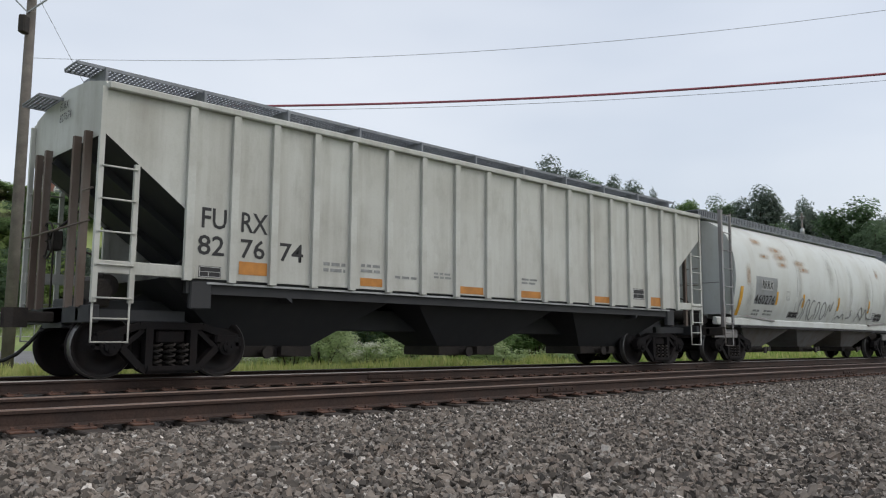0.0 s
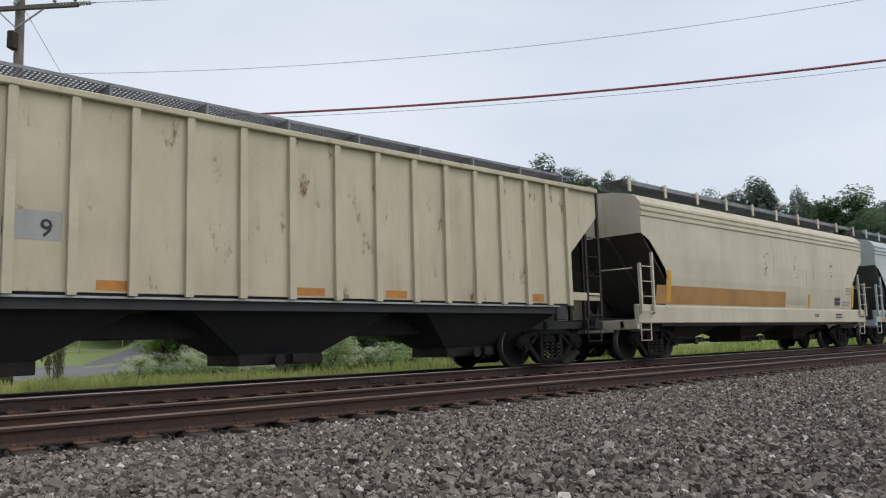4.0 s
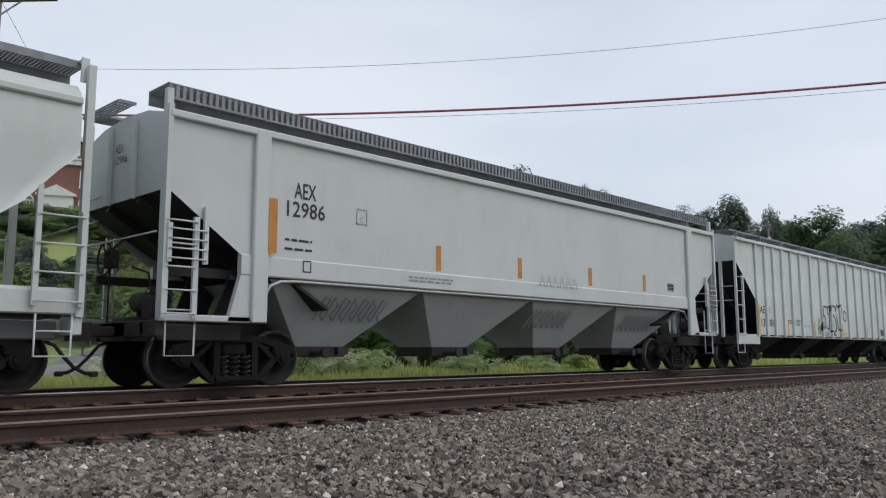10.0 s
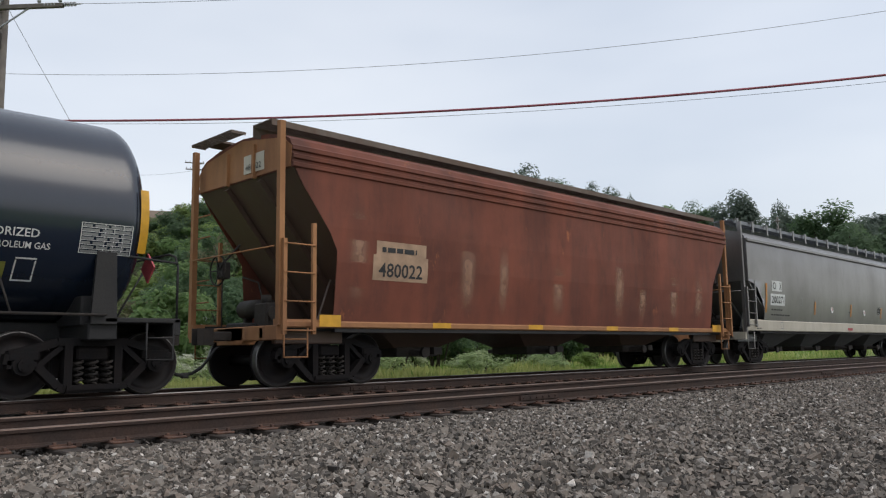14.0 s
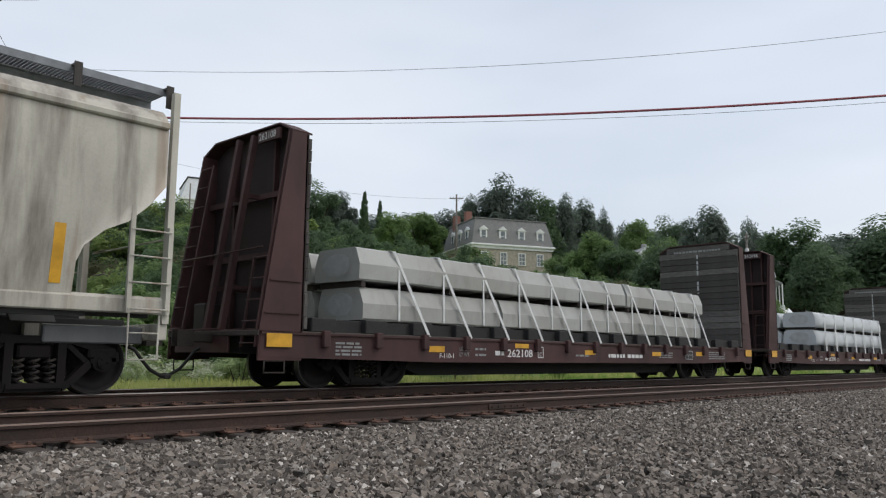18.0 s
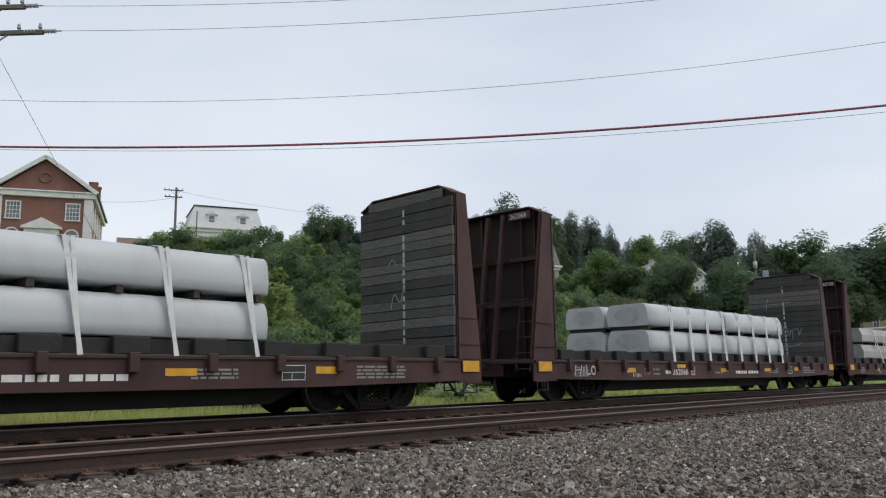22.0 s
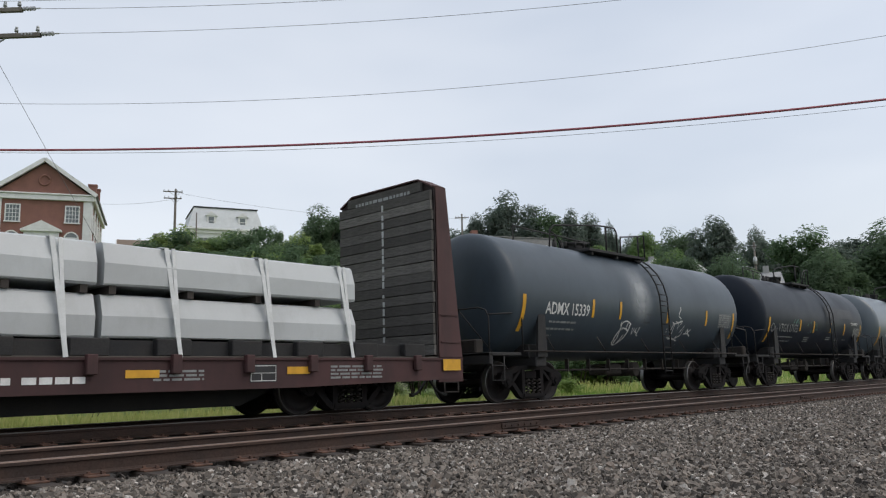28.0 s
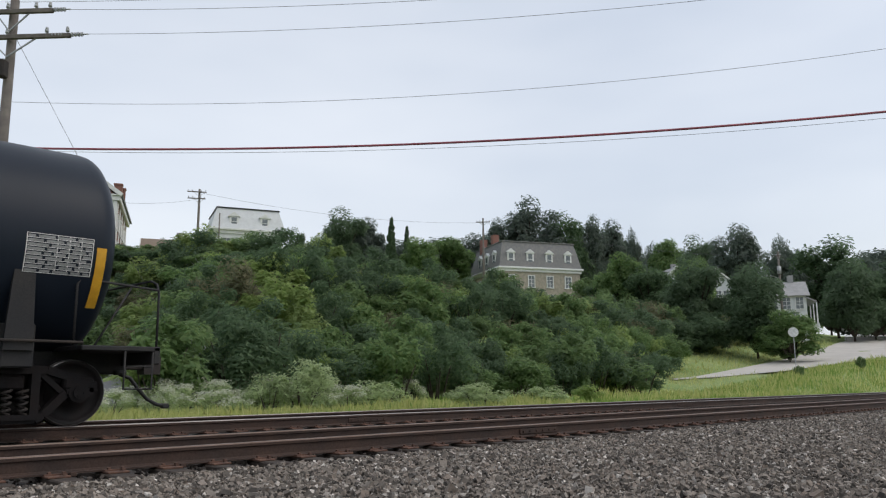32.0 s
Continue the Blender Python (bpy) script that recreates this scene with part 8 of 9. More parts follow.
SHRUBS = [shrub_mesh(i, m, 19, 170, s) for i, (m, s) in enumerate(((LEAF_MID, 0.075), (LEAF_DARK, 0.07), (LEAF_LIGHT, 0.085), (LEAF_MID, 0.095), (LEAF_DULL, 0.065), (LEAF_DARK, 0.08), (LEAF_LIGHT, 0.075), (LEAF_SAGE, 0.07)))]
WHITE_SHRUBS = [shrub_mesh(40 + i, LEAF_SAGE, 16, 130, 0.07, 90) for i in range(2)]
WORDS = {0: "leafy green shrub on the overgrown bank", 1: "dark green shrub on the overgrown bank", 2: "bright green broad-leaved shrub on the bank", 3: "large-leaved green shrub on the bank",
         4: "dull brownish-green shrub on the bank", 5: "dense dark shrub on the overgrown bank", 6: "light green shrub on the overgrown bank", 7: "pale sage-green bush in the trackside grass"}


def stems_mesh(seed):
    rnd, g = random.Random(seed), Geo()
    for i in range(5):
        a = i * 1.257 + rnd.uniform(-0.3, 0.3)
        dx, dy, h = math.cos(a), math.sin(a), rnd.uniform(0.9, 1.4)
        g.tube([(0.05 * dx, 0.05 * dy, -0.3), (0.3 * dx, 0.3 * dy, h * 0.5), (0.55 * dx, 0.55 * dy, h)], [0.03, 0.022, 0.01], 5)
    return g.mesh("stem", BARK)


STEMS = [stems_mesh(i) for i in range(3)]


def shrub(kind, x, y, w, h, turn, white=False):
    me = (WHITE_SHRUBS if white else SHRUBS)[kind]
    ob = new("shrub", me)
    ob.matrix_basis = pose(x, y, ground_z(x, y) - 0.1, 0, 0, turn) @ Matrix.Diagonal((w, w, h, 1))
    part("stem", STEMS[kind % 3], None, ob)
    return tagged(ob, "shrub with pale blossom in the trackside weeds" if white else WORDS[kind], "shrub", "shrubs beside the track" if white else "shrubs on the bank")


rnd = random.Random(21)
made = 0
y = 24.8
while y < 49:
    edge = 13 + (y - 26) * 0.45
    x = edge + rnd.uniform(-1, 1)
    end = 50 + (y - 25) * 1.2 - 7 * (1 - smooth01(27, 33, y))
    step = 1.75 + 0.035 * (y - 25)
    while x < end and made < 285:
        low = smooth01(46, 58, x) if y < 33 else 0.0
        kind = rnd.choice((0, 0, 1, 1, 2, 3, 3, 4, 5, 6)) if y < 44 else rnd.choice((0, 2, 3, 4, 6, 1))
        w = rnd.uniform(1.15, 1.75) * (1 + (y - 25) * 0.012)
        shrub(kind, x + rnd.uniform(-0.5, 0.5), y + rnd.uniform(-0.6, 0.6), w, w * rnd.uniform(0.75, 1.2) * (1 - 0.4 * low) * (1 - 0.45 * smooth01(38, 45, y)), rnd.uniform(0, 360))
        made += 1
        x += step * rnd.uniform(0.9, 1.5)
    y += 2.05 + 0.03 * (y - 25)
far_shrubs = []
for i in range(190):  # higher up, behind the lawn and below the brick hall
    x = rnd.uniform(7, 40)
    y = rnd.uniform(52.5, 83)
    w = rnd.uniform(1.6, 2.5)
    far_shrubs.append((rnd.choice((0, 1, 3, 5, 2, 4)), x, y, w, w * (rnd.uniform(0.7, 1.05) if y < 65 else rnd.uniform(0.32, 0.5)), rnd.uniform(0, 360)))
for x, y, w, h in ((11.6, 23.6, 0.9, 0.62), (12.6, 24.4, 1.0, 0.7), (13.7, 23.8, 0.85, 0.6), (14.9, 24.6, 1.0, 0.75), (10.9, 24.6, 0.7, 0.5), (16.2, 24.3, 0.9, 0.7), (22.5, 24.2, 0.6, 0.6), (31.0, 24.6, 0.55, 0.55)):
    shrub(made % 2, x, y, w, h, made * 47, True)
    made += 1
for x, y, w, h in ((75.5, 19.6, 0.9, 1.1), (78.0, 20.2, 0.5, 0.8), (66, 20.8, 0.4, 0.6), (58.5, 22.6, 0.45, 0.5), (84, 21, 0.8, 0.7), (90, 22, 0.9, 0.6)):
    shrub(3, x, y, w, h, made * 31)
    made += 1


for kind, x, y, w, h in ((7, 14.0, 19.9, 1.0, 0.98), (7, 13.2, 20.4, 0.75, 0.72), (7, 16.4, 19.2, 0.95, 0.62), (7, 20.4, 18.6, 1.1, 0.58), (7, 24.5, 19.0, 0.9, 0.5), (4, 7.3, 23.0, 0.32, 1.25), (2, 29.0, 20.0, 0.8, 0.45)):
    shrub(kind, x, y, w, h, made * 53)
    made += 1
for x, y, w, h in ((10.0, 20.8, 0.5, 0.5), (15.3, 19.4, 0.7, 0.5), (9.0, 21.6, 0.6, 0.5), (10.9, 21.3, 0.75, 0.55), (11.9, 20.6, 0.65, 0.45), (12.6, 21.9, 0.8, 0.6), (14.4, 21.4, 0.75, 0.5), (16.6, 21.6, 0.7, 0.5)):
    shrub(0, x, y, w, h, made * 41, True)
    made += 1
for i in range(150):  # the slope between the climbing road and the houses
    x = rnd.uniform(52, 96)
    y = lerp(UPPER, x) + 5.5 + 0.07 * max(0, 75 - x) + (58 - lerp(UPPER, x)) * rnd.random() ** 1.2
    if y > 0.62 * x + 6 or y < 0.33 * x:
        continue
    w = rnd.uniform(1.5, 2.5)
    far_shrubs.append((rnd.choice((0, 1, 3, 4, 5, 1)), x, y, w, w * rnd.uniform(0.7, 1.15), rnd.uniform(0, 360)))


def thicket(rows):
    """The far shrubs, grown into one another, as one leafy mass."""
    v, f, m, count = [], [], [], 0
    mats = [me.materials[0] for me in SHRUBS]
    for kind, x, y, w, h, turn in rows:
        me = SHRUBS[kind]
        co = np.empty(len(me.vertices) * 3)
        me.vertices.foreach_get("co", co)
        mat = np.array(pose(x, y, ground_z(x, y) - 0.1, 0, 0, turn) @ Matrix.Diagonal((w, w, h, 1)))
        v.append(co.reshape(-1, 3) @ mat[:3, :3].T + mat[:3, 3])
        ids = np.empty(len(me.loops), dtype=np.int32)
        me.loops.foreach_get("vertex_index", ids)
        f.append(ids.reshape(-1, 3) + count)
        m.append(np.full(len(me.polygons), kind, dtype=np.int32))
        count += len(me.vertices)
    me = bpy.data.meshes.new("thicket")
    me.from_pydata(np.concatenate(v).tolist(), [], np.concatenate(f).tolist())
    me.polygons.foreach_set("material_index", np.concatenate(m))
    for mt in mats:
        me.materials.append(mt)
    return tagged(new("thicket", me), "dense green thicket on the slopes below the houses", "shrubs", kind="stuff")


thicket(far_shrubs)


def weeds(name, count, x0, x1, y0, y1, h0, h1, seed, mat, dens=None):
    """Tall grass and weeds: narrow bent blades, joined."""
    rnd = np.random.RandomState(seed)
    x = x0 + (x1 - x0) * rnd.rand(count) ** 1.25
    y = y0 + (y1 - y0) * rnd.rand(count)
    v, f = [], []
    for px, py in zip(x, y):
        clump = 0.55 + 0.75 * max(0, noise.noise((px * 0.35, py * 0.5, 2)) + 0.35)
        h = rnd.uniform(h0, h1) * clump
        if px > 47 and lerp(LOWERE, px) - 0.15 < py < lerp(UPPER, px) + 0.15:
            continue
        a, lean, w = rnd.uniform(0, 6.283), rnd.uniform(0.05, 0.45) * h, rnd.uniform(0.012, 0.028)
        dx, dy = math.cos(a), math.sin(a)
        z = ground_z(px, py) - 0.03
        k = len(v)
        v += [(px - dy * w, py + dx * w, z), (px + dy * w, py - dx * w, z), (px + dx * lean * 0.35 + dy * w * 0.7, py + dy * lean * 0.35 - dx * w * 0.7, z + h * 0.6),
              (px + dx * lean, py + dy * lean, z + h), (px + dx * lean * 0.35 - dy * w * 0.7, py + dy * lean * 0.35 + dx * w * 0.7, z + h * 0.6)]
        f.append((k, k + 1, k + 2, k + 3, k + 4))
    me = bpy.data.meshes.new(name)
    me.from_pydata(v, [], f)
    me.materials.append(mat)
    return tagged(new(name, me), "tall yellow-green grass and weeds beside the track", "grass", kind="stuff")


GROUND_COVER = leaf_mat("ground_cover", (0.18, 0.31, 0.07), (0.32, 0.46, 0.12), (0.24, 0.36, 0.09), 0.6)
weeds("tall_grass", 30000, 3.0, 24.0, 16.2, 26.5, 0.10, 0.30, 3, BLADES)
weeds("tall_grass", 26000, 12.0, 95.0, 15.9, 24.5, 0.14, 0.42, 4, GROUND_COVER)
weeds("tall_grass", 9000, 30.0, 120.0, 17.0, 24.0, 0.25, 0.7, 5, BLADES)
weeds("tall_grass", 9000, 44.0, 110.0, 26.5, 44.0, 0.25, 0.6, 6, BLADES)
weeds("tall_grass", 9000, 5.0, 24.0, 15.9, 20.2, 0.22, 0.55, 7, BLADES)


def crown_mesh(seed, mat, lobes=20, leaves=330, size=0.026, conifer=False):
    """A crown one unit high and about one wide, its foot at z = 0: uneven lobes with gaps, and the limbs that carry them."""
    rnd = random.Random(seed)
    g = Geo()
    if conifer:
        for i in range(24):
            z = 0.03 + 0.038 * i
            r = (0.34 * (1 - z) + 0.02) * rnd.uniform(0.85, 1.12)
            for j in range(6):
                a = i * 0.9 + j * 1.047 + rnd.uniform(-0.4, 0.4)
                q = rnd.uniform(0.5, 0.8)
                leaf_quads(g, (r * q * math.cos(a), r * q * math.sin(a), z + rnd.uniform(-0.03, 0.03)), min(0.085, r * 0.42), leaves // 3, size * 0.8, rnd, 0, 0.5, -0.2)
        g.tube([(0, 0, -0.1), (0, 0, 0.95)], [0.02, 0.004], 6, 1)
    else:
        for i in range(lobes):
            d = Vector((rnd.gauss(0, 1), rnd.gauss(0, 1), rnd.gauss(0, 1))).normalized()
            q = rnd.uniform(0.62, 1.0) if i % 4 else rnd.uniform(0.0, 0.5)
            z = 0.46 + 0.40 * d.z * q
            r = 0.37 * q * (1.12 - 0.35 * z)
            c = (r * d.x, r * d.y, z)
            leaf_quads(g, c, rnd.uniform(0.10, 0.19), leaves, size, rnd, 0, 0.8)
            g.tube([(0, 0, 0.02), (c[0] * 0.4, c[1] * 0.4, z * 0.55), c], [0.022, 0.012, 0.004], 5, 1)
    me = bpy.data.meshes.new("crown")
    me.from_pydata(g.v, [], g.f)
    me.polygons.foreach_set("material_index", g.m)
    me.materials.append(mat), me.materials.append(BARK)
    return me


CROWNS = [crown_mesh(61, LEAF_HAZED, 40), crown_mesh(62, LEAF_DARK, 44), crown_mesh(63, LEAF_HAZED, 34), crown_mesh(64, LEAF_MID, 38), crown_mesh(65, LEAF_HAZED, 48),
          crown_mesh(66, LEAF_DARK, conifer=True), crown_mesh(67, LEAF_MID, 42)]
TRUNK = Geo().tube([(0.03, 0, -0.08), (0, 0.01, 0.2), (-0.02, 0, 0.6), (0.01, 0, 1.0)], [0.055, 0.04, 0.03, 0.022], 8).mesh("trunk", BARK)
TREE_WORDS = ("broad-leaved tree on the hill behind the tracks", "dark conifer on the hill behind the tracks")


def tree(kind, x, y, top, w, bare=0.25, turn=0.0):
    z = ground_z(x, y)
    h = max(2.0, top - z)
    ob = thing("tree", TREE_WORDS[kind == 5], "tree", "trees on the hill", at=pose(x, y, z, 0, 0, turn))
    part("trunk", TRUNK, None, ob, at=Matrix.Diagonal((h * 0.3, h * 0.3, h * (bare + 0.2), 1)))
    part("crown", CROWNS[kind], None, ob, at=pose(0, 0, h * bare) @ Matrix.Diagonal((w * 1.08, w * 1.08, h * (1 - bare) * 1.15, 1)))
    return ob


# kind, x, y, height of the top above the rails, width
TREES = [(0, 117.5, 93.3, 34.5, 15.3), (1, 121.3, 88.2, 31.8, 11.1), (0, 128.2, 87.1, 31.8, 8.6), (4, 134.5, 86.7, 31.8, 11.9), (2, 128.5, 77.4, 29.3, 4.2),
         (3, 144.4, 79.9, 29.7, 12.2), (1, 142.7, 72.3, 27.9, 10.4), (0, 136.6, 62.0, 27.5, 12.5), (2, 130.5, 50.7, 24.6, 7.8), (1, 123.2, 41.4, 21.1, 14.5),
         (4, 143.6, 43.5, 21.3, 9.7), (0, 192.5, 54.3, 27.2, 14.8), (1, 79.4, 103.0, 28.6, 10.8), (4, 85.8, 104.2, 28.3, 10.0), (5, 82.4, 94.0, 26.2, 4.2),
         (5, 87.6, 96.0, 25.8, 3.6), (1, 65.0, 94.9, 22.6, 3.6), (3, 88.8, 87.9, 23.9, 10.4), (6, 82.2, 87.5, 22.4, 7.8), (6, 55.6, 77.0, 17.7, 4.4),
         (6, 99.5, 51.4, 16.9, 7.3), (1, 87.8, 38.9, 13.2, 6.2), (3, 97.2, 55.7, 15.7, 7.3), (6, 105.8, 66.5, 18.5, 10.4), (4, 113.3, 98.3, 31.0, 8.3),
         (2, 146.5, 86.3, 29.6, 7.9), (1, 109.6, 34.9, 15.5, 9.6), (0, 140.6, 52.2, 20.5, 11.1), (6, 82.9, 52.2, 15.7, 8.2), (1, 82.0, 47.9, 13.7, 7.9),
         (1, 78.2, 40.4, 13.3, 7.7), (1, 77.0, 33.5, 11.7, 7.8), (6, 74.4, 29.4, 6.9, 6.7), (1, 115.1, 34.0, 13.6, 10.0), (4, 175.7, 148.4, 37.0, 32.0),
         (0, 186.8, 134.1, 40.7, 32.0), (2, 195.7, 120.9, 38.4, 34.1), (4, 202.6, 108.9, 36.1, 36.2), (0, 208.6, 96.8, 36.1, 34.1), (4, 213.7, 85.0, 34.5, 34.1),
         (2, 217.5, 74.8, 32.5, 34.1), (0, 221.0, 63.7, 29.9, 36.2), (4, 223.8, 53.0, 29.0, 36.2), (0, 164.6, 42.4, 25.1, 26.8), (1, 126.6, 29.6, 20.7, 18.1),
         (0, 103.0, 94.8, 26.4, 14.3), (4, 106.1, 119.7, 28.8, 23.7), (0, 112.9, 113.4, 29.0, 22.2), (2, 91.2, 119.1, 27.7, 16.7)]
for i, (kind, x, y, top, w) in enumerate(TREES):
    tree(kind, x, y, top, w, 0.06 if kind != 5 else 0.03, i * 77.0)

rnd = random.Random(33)
for i in range(13):  # the wood behind the lawn and its fence
    x = 5 + 2.6 * i + rnd.uniform(-0.8, 0.8)
    y = rnd.uniform(58, 66) - 0.15 * x
    tree(rnd.choice((1, 4, 6, 3)), x, y, rnd.uniform(6.2, 8.0), rnd.uniform(4.5, 6.5), 0.04, i * 61.0)


# ---- houses on the hill ----
BRICK = surface("red_brick", (0.235, 0.115, 0.090), 0.85, scale=1.2, grain=22, other=(0.19, 0.095, 0.078))
TRIMW = surface("white_trim", (0.70, 0.71, 0.70), 0.6, scale=2, var=0.15)
SIDING = surface("white_siding", (0.66, 0.68, 0.68), 0.7, scale=1.5, var=0.15)
STONEW = surface("tan_stone", (0.38, 0.345, 0.28), 0.9, scale=2.5, grain=9, other=(0.24, 0.215, 0.18))
SLATE = surface("grey_slate", (0.15, 0.155, 0.16), 0.7, scale=3, grain=12, other=(0.22, 0.21, 0.20))
SHINGLE = surface("pale_shingle", (0.33, 0.33, 0.33), 0.85, scale=2, grain=14, other=(0.27, 0.27, 0.27))
PANE = surface("window_glass", (0.10, 0.12, 0.13), 0.12, scale=1.0, other=(0.20, 0.22, 0.23), spec=0.6)


def window(house, x, y, z, w, h, face=-1, arched=False, bars_n=2, axis="y", wood=None):
    """A window let into a wall; axis says which way the wall faces."""
    P = (lambda a, b, c: (x + a, y + b * face, z + c)) if axis == "y" else (lambda a, b, c: (x + b * face, y + a, z + c))

    def slab(geo, a0, a1, b0, b1, c0, c1):
        p, q = P(a0, b0, c0), P(a1, b1, c1)
        geo.box(*sum(([min(p[i], q[i]), max(p[i], q[i])] for i in range(3)), []))
    f = Geo()
    t = 0.12
    slab(f, -w / 2 - t, -w / 2, -0.02, 0.10, 0, h), slab(f, w / 2, w / 2 + t, -0.02, 0.10, 0, h)
    slab(f, -w / 2 - t * 1.5, w / 2 + t * 1.5, -0.02, 0.16, -t, 0), slab(f, -w / 2 - t, w / 2 + t, -0.02, 0.12, h, h + t)
    if arched:
        n = 10
        for i in range(n):
            a0, a1 = math.pi * i / n, math.pi * (i + 1) / n
            f.beam(P(-math.cos(a0) * (w / 2 + 0.06), 0.05, h + math.sin(a0) * (w / 2 + 0.06)), P(-math.cos(a1) * (w / 2 + 0.06), 0.05, h + math.sin(a1) * (w / 2 + 0.06)), 0.14, 0.14)
    fr = part("window", f, wood or TRIMW, house)
    p = Geo()
    slab(p, -w / 2, w / 2, 0.005, 0.03, 0, h)
    if arched:
        k = p.add([P(-math.cos(math.pi * i / 10) * w / 2, 0.03, h + math.sin(math.pi * i / 10) * w / 2) for i in range(11)])
        p.face([k + i for i in range(11)])
    part("pane", p, PANE, fr)
    b = Geo()
    for i in range(1, bars_n + 1):
        a = -w / 2 + w * i / (bars_n + 1)
        slab(b, a - 0.025, a + 0.025, 0.03, 0.06, 0, h)
    m = max(2, round(h / 0.5))
    for i in range(1, m + (1 if arched else 0)):
        slab(b, -w / 2, w / 2, 0.03, 0.06, h * i / m - 0.025, h * i / m + 0.025)
    part("glazing_bar", b, wood or TRIMW, fr)
    return fr


def place_house(name, label, az_pose):
    return thing(name, label, "house", "houses on the hill", at=az_pose)


# brick hall with a white pediment; local x along the front, the front at y = 0
hall = place_house("brick_hall", "two-storey red brick hall with white pediment and corner trim", pose(31.0, 88.6, 14.3, 0, 0, -27))
W2, D2, E2, AP = 4.75, 16.0, 7.0, 11.0
g = Geo()
g.box(-W2, W2, 0, D2, -4, E2)
part("wall", g, BRICK, hall)
g = Geo()
g.prism([(-W2, E2 + 0.1), (W2, E2 + 0.1), (0, AP - 0.35)], 0.05, D2)
part("gable", g, BRICK, hall)
g = Geo()
for s in (-1, 1):
    g.beam((s * (W2 + 0.6), D2 / 2, E2 + 0.1), (0, D2 / 2, AP), D2 + 1.0, 0.16, (0, 0, 1))
part("roof", g, SLATE, hall)
for s in (-1, 1):
    g = Geo()
    g.beam((s * (W2 + 0.55), -0.35, E2 + 0.12), (0, -0.35, AP - 0.05), 0.35, 0.42)
    part("raking_cornice", g, TRIMW, hall)
    g = Geo()
    g.block(s * (W2 - 0.35) - 0.42, s * (W2 - 0.35) + 0.42, -0.14, 0.1, -1.5, E2 - 0.5, 0.03)
    part("corner_pilaster", g, TRIMW, hall)
    for j in range(5):
        g = Geo()
        g.block(s * W2 - 0.1, s * W2 + 0.12, 1.0 + 3.4 * j - 0.3, 1.0 + 3.4 * j + 0.3, -1.5, E2 - 0.5, 0.03)
        part("side_pilaster", g, TRIMW, hall)
g = Geo()
g.block(-W2 - 0.3, W2 + 0.3, -0.32, 0.02, E2 - 0.5, E2 + 0.05, 0.03)
g.block(-W2 - 0.5, W2 + 0.5, -0.45, 0.02, E2 + 0.05, E2 + 0.22, 0.03)
part("entablature", g, TRIMW, hall)
for s in (-1, 1):
    g = Geo()
    x0, x1 = sorted((s * (W2 + 0.02), s * (W2 + 0.4)))
    g.block(x0, x1, -0.3, D2, E2 - 0.45, E2 + 0.2, 0.03)
    part("side_cornice", g, TRIMW, hall)
g = Geo()
g.tube([(0.55 * math.cos(i * 0.524), -0.02, E2 + 1.7 + 0.55 * math.sin(i * 0.524)) for i in range(13)], 0.10, 6)
part("round_ornament", g, BRICK, hall)
for x in (-2.9, 2.9):
    window(hall, x, 0, 4.1, 1.25, 1.75, bars_n=3)
    window(hall, x, 0, 0.6, 1.25, 1.75, arched=True, bars_n=3)
g = Geo()
g.block(-1.7, 1.7, -0.5, 0.05, -0.6, 3.1, 0.04)
part("porch_surround", g, TRIMW, hall)
g = Geo()
g.prism([(-2.0, 3.15), (2.0, 3.15), (0, 4.15)], -0.75, 0.0)
g.block(-2.0, 2.0, -0.75, 0.0, 2.95, 3.15, 0.03)
part("porch_pediment", g, TRIMW, hall)
g = Geo()
g.block(-0.75, 0.75, -0.58, -0.5, -0.4, 1.75, 0.02)
part("door_frame", g, BRICK, hall)
g = Geo()
g.block(-0.5, 0.5, -0.62, -0.57, -0.4, 1.45, 0.02)
part("door", g, TRIMW, hall)
g = Geo()
for i in range(6):
    g.box(-1.6, 1.6, -0.8 - 0.3 * i, -0.5 - 0.3 * i, -4, -0.6 - 0.17 * i)
part("steps", g, STONEW, hall)
g = Geo()
for x in (-1.6, 1.6):
    g.tube([(x, -0.6, 0.35), (x, -2.4, -0.7), (x, -2.4, -1.6)], 0.04, 6)
    g.tube([(x, -0.6, 0.35), (x, -0.6, -0.6)], 0.04, 6)
part("handrail", g, INK, hall)
for dx, dy in ((W2 - 0.5, 7.0), (W2 - 0.3, 9.2)):
    g = Geo()
    g.block(dx - 0.45, dx + 0.45, dy - 0.4, dy + 0.4, E2 - 0.5, E2 + 3.1, 0.03)
    g.block(dx - 0.52, dx + 0.52, dy - 0.47, dy + 0.47, E2 + 2.9, E2 + 3.1, 0.02)
    part("chimney", g, BRICK, hall)
for j in range(4):
    window(hall, W2, 2.7 + 3.4 * j, 3.6, 1.1, 1.7, 1, axis="x")
    window(hall, W2, 2.7 + 3.4 * j, 0.3, 1.1, 1.9, 1, axis="x")


